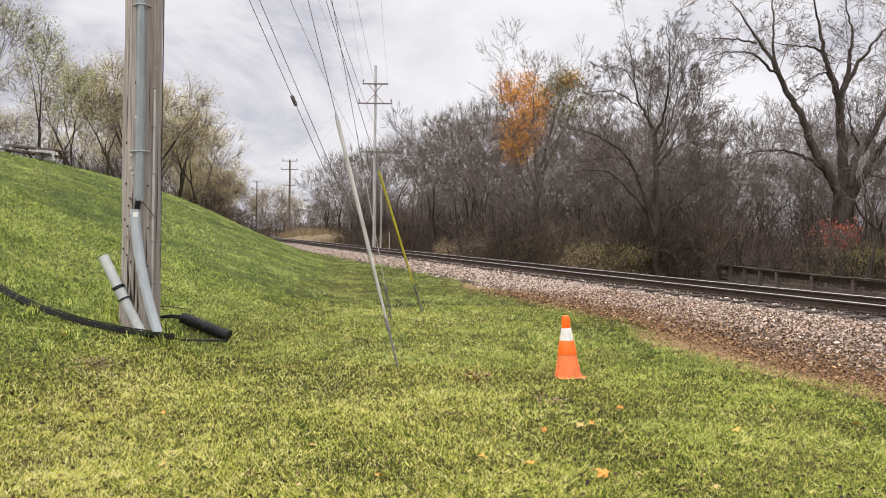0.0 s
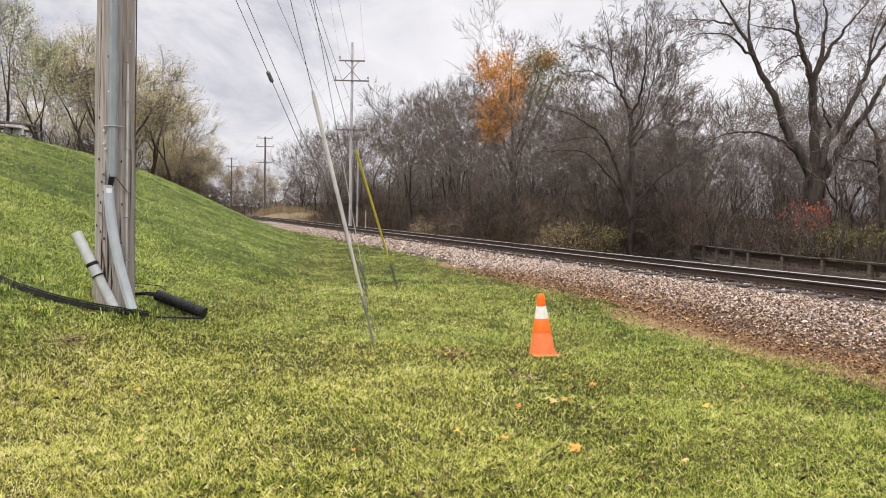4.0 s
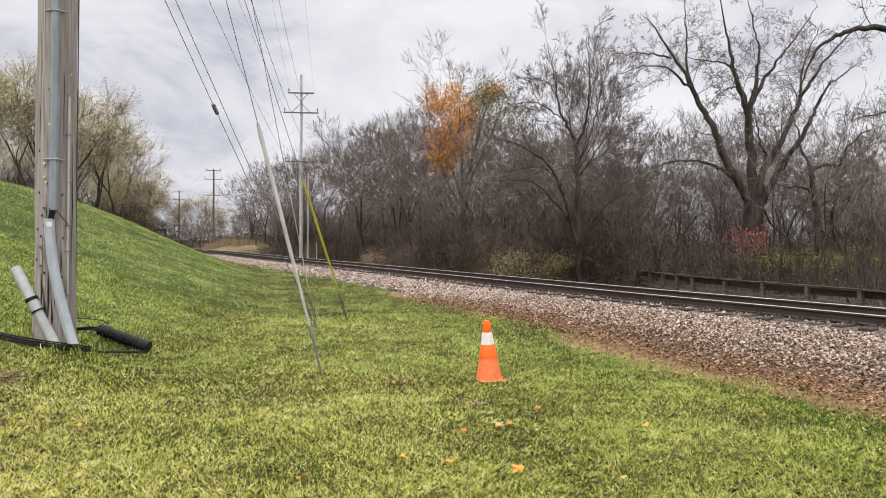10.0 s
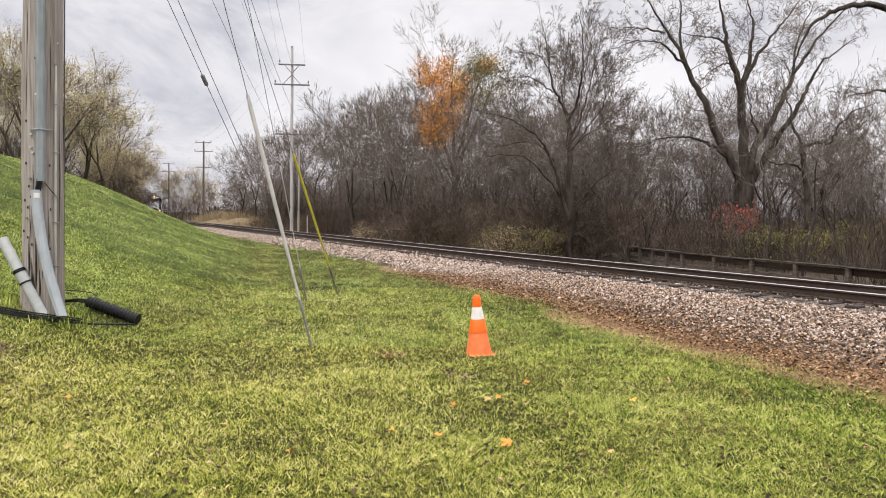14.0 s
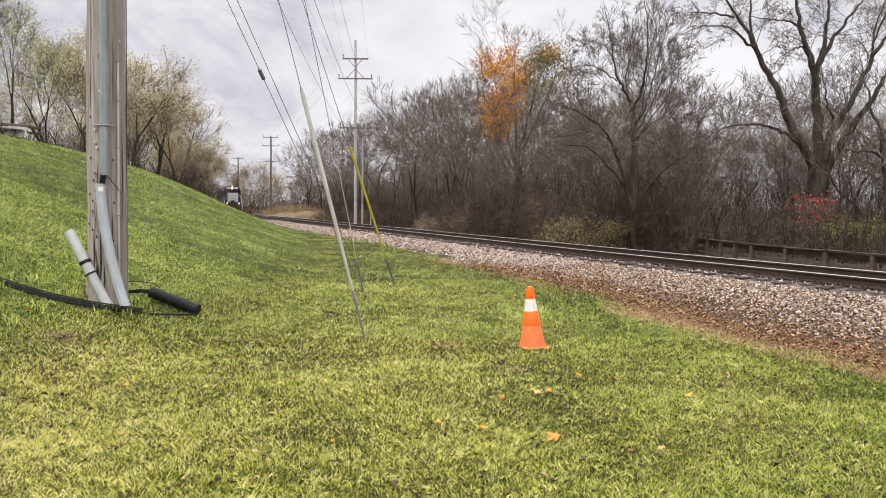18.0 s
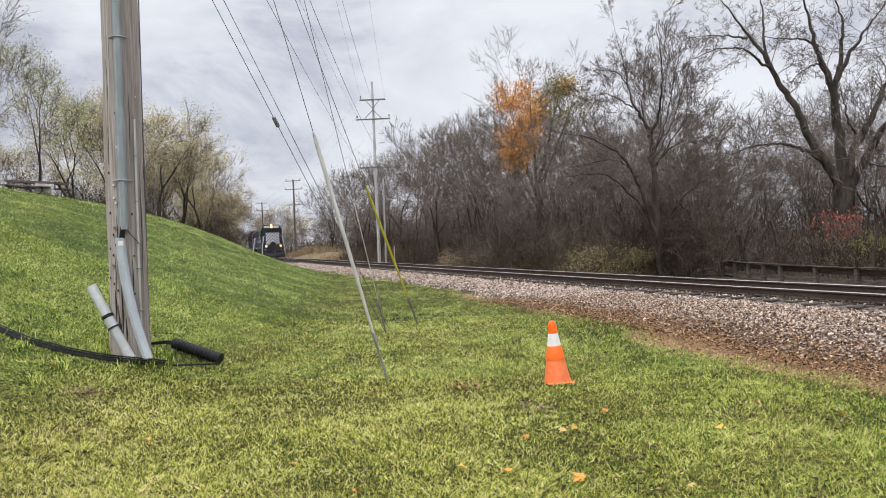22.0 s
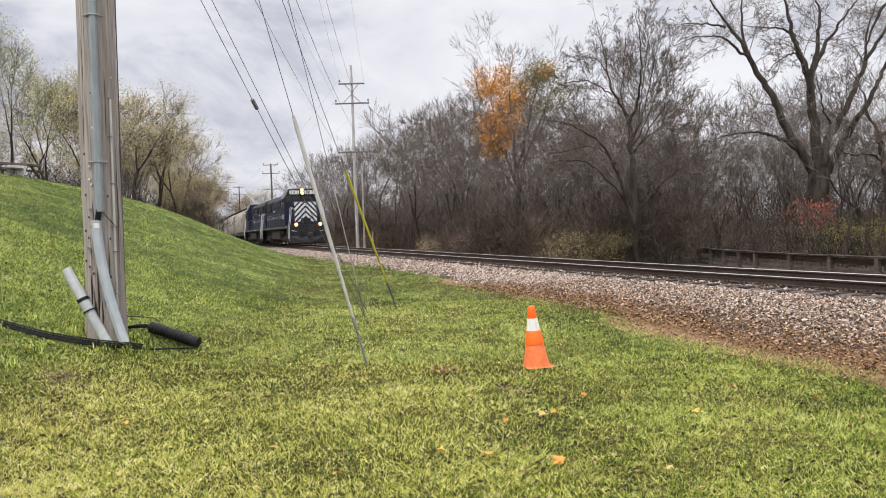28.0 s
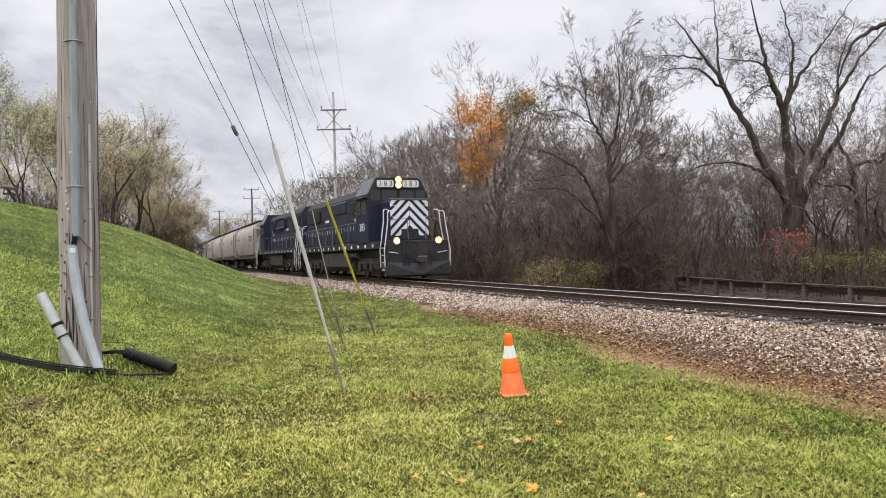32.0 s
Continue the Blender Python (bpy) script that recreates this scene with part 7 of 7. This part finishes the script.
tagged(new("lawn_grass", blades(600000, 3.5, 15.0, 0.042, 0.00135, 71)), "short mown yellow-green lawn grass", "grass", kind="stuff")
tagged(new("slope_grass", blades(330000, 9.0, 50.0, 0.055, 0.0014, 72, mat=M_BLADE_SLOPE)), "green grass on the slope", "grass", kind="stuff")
# tufts left by the mower at the pole and along the bank
r = np.random.default_rng(77)
tuft_v, tuft_f, tuft_n = [], [], 0
for k in range(46):
    if k < 26:
        a = r.uniform(0, 6.28)
        x, y = P1.x + 0.1 + math.cos(a) * r.uniform(0.2, 0.5), P1.y - 0.05 + math.sin(a) * r.uniform(0.2, 0.45)
    else:
        x, y = r.uniform(-5.6, -3.9), r.uniform(7.2, 9.4)
    n = 60
    aa, ln = r.uniform(0, 6.28, n), r.uniform(0.05, 0.16, n)
    o = r.normal(0, 0.05, (n, 2))
    p = np.stack([x + o[:, 0], y + o[:, 1], np.full(n, on_ground(x, y) - 0.01)], -1)
    le = r.uniform(0.1, 0.7, n)
    d = np.stack([np.cos(aa) * np.sin(le), np.sin(aa) * np.sin(le), np.cos(le)], -1)
    half = np.stack([-np.sin(aa), np.cos(aa), 0 * aa], -1) * 0.004
    mid, tip = p + d * (ln * 0.6)[:, None], p + d * ln[:, None] * np.array([1.4, 1.4, 0.85])
    v = np.stack([p - half, p + half, mid + half * 0.8, mid - half * 0.8, tip], 1).reshape(-1, 3)
    i = np.arange(n)[:, None] * 5
    f = np.concatenate([i + np.array([[0, 1, 2]]), i + np.array([[0, 2, 3]]), i + np.array([[3, 2, 4]])])
    tuft_v.append(v)
    tuft_f.append(f + tuft_n)
    tuft_n += len(v)
tagged(new("grass_tufts", raw_mesh("grass_tufts", np.concatenate(tuft_v), np.concatenate(tuft_f), M_BLADE)), "unmown tufts of longer grass round the pole", "grass", kind="stuff")

# ---------- fallen leaves ----------
def leaf_litter(name, x, y, size, seed, mat, lift=0.03):
    r = np.random.default_rng(seed)
    n = len(x)
    z = ground_z(*to_track(x, y)) + lift * r.uniform(0.4, 1.2, n)
    a = r.uniform(0, 6.28, n)
    u = np.stack([np.cos(a), np.sin(a), r.normal(0, 0.3, n)], -1)
    w = np.stack([-np.sin(a), np.cos(a), r.normal(0, 0.3, n)], -1)
    s = (size * r.uniform(0.5, 1.3, n))[:, None]
    c = np.stack([x, y, z], -1)
    up = np.array([0, 0, 1.0]) * s * r.uniform(0.1, 0.6, (n, 1))
    v = np.stack([c - u * s, c - w * s * 0.6 + up, c + u * s, c + w * s * 0.6 + up], 1).reshape(-1, 3)
    i = np.arange(n)[:, None] * 4
    return raw_mesh(name, v, np.concatenate([i + np.array([[0, 1, 2]]), i + np.array([[0, 2, 3]])]), mat)


# a worn, straw-coloured patch near the pole
r = np.random.default_rng(78)
n = 420
a = r.uniform(0, 6.28, n)
q = np.abs(r.normal(0, 0.5, n))
x, y = -3.42 + 0.30 * q * np.cos(a), 7.64 + 0.40 * q * np.sin(a)
tagged(new("straw_patch", leaf_litter("straw_patch", x, y, 0.016, 79, M_STRAW, 0.045)), "worn patch of dry straw-coloured grass", "dry grass", kind="stuff")
# a few heaps of crumpled brown leaves in the lawn
for cx, cy, wide, n, mat in ((0.37, 8.34, 0.10, 70, M_DRYLEAF), (1.07, 7.25, 0.07, 40, M_STRAW), (0.95, 7.5, 0.05, 24, M_DARKLEAF)):
    a, q = r.uniform(0, 6.28, n), np.abs(r.normal(0, 1, n))
    x, y = cx + wide * 1.3 * q * np.cos(a), cy + wide * q * np.sin(a)
    tagged(new("leaf_heap", leaf_litter("leaf_heap", x, y, 0.024, 80 + n, mat, 0.07)), "small heap of crumpled brown leaves in the grass", "leaf litter", kind="stuff")
r = np.random.default_rng(91)
y = 3.4 * (16 / 3.4) ** r.uniform(0, 1, 3200)
x = r.uniform(-1, 1, 3200) * (0.62 * y + 0.8)
ok = to_track(x, y)[1] > 5.8
tagged(new("dead_leaves", leaf_litter("dead_leaves", x[ok], y[ok], 0.022, 92, M_DARKLEAF)), "small brown dead leaves strewn in the lawn", "leaf litter", kind="stuff")
s, w = 7 - 21 * r.uniform(0, 1, 34000) ** 0.8, r.normal(4.85, 0.6, 34000)
ok = (w > 3.0) & (w < 6.6)
x, y = plan(s[ok], w[ok])
tagged(new("leaf_band", leaf_litter("leaf_band", x, y, 0.018, 93, M_DRYLEAF, 0.035)), "band of dry brown leaves between lawn and ballast", "leaf litter", kind="stuff")
s, w = -14 + 20 * r.uniform(0, 1, 15000), 5.6 - 3.6 * r.uniform(0, 1, 15000) ** 1.5
x, y = plan(s, w)
tagged(new("ballast_leaves", leaf_litter("ballast_leaves", x, y, 0.024, 94, M_DRYLEAF, 0.06)), "dry brown leaves caught in the ballast", "leaf litter", kind="stuff")


def maple_leaf(r):
    pts = []
    for k in range(15):
        a = 2 * math.pi * k / 15
        rad = (0.055, 0.030, 0.045)[k % 3] * r.uniform(0.85, 1.15)
        pts.append((rad * math.cos(a), rad * math.sin(a), 0.012 * math.cos(2 * a) + r.uniform(0, 0.012)))
    g_ = Geo()
    g_.add([(0, 0, 0.0)] + pts, [(0, 1 + k, 1 + (k + 1) % 15) for k in range(15)])
    g_.tube([(0.05, 0, 0.005), (0.08, 0.008, 0.004)], 0.0012, 4)
    return g_


lm = [maple_leaf(r).mesh("fallen_leaf", M_ORLEAF) for _ in range(4)]
SPOTS = [(1.1, 5.15), (1.17, 6.40), (1.64, 7.04), (1.28, 6.48), (1.98, 6.93), (0.3, 5.5), (0.85, 6.25), (-0.4, 5.05), (-0.95, 5.7), (2.6, 5.6), (3.1, 7.2), (0.35, 8.2), (2.45, 6.35), (-1.9, 5.2), (1.75, 4.9), (0.62, 5.35), (3.6, 6.6), (-2.4, 6.6), (-4.0, 8.1)]
for k, (x, y) in enumerate(SPOTS):
    ob = new("fallen_leaf", lm[k % 4])
    big_ = 1.1 if k == 0 else 0.85 if k < 3 else r.uniform(0.55, 0.9)
    ob.matrix_basis = pose(x, y, on_ground(x, y) + 0.045, r.uniform(-25, 25), r.uniform(-25, 25), r.uniform(0, 360)) @ Matrix.Diagonal((big_, big_, big_, 1))
    tagged(ob, "orange fallen maple leaf lying in the grass", "leaf", "fallen leaves")


# ---------- what moves ----------
SPEED, END_S = 8.12, 22.7


def nose_s(t):
    return END_S + SPEED * (32.0 - t)


def train_pose(t, behind, turn):
    s = nose_s(t) + behind
    x0, y0 = plan(s - 6.0, 0.0)
    x1, y1 = plan(s + 6.0, 0.0)
    x, y = plan(s, 0.0)
    heading = math.degrees(math.atan2(-(x0 - x1), y0 - y1))
    return pose(float(x), float(y), RAIL_Z + float(grade(s)), 0, 0, heading + turn)


def motions():
    for ob, behind, turn in TRAIN:
        ob.scale = (1.035, 1.035, 1.06)
        walk(ob, [(t, train_pose(t, behind, turn)) for t in np.linspace(0, 32, 33)])
    for ob, y, r in MOVING_WHEELS:
        way = 1.0 if ob.parent is not second else -1.0
        walk(ob, [(t, pose(0, y, r, -way * math.degrees(SPEED * t / r))) for t in np.linspace(0, 32, 385 if r > 0.5 else 545)])


motions()
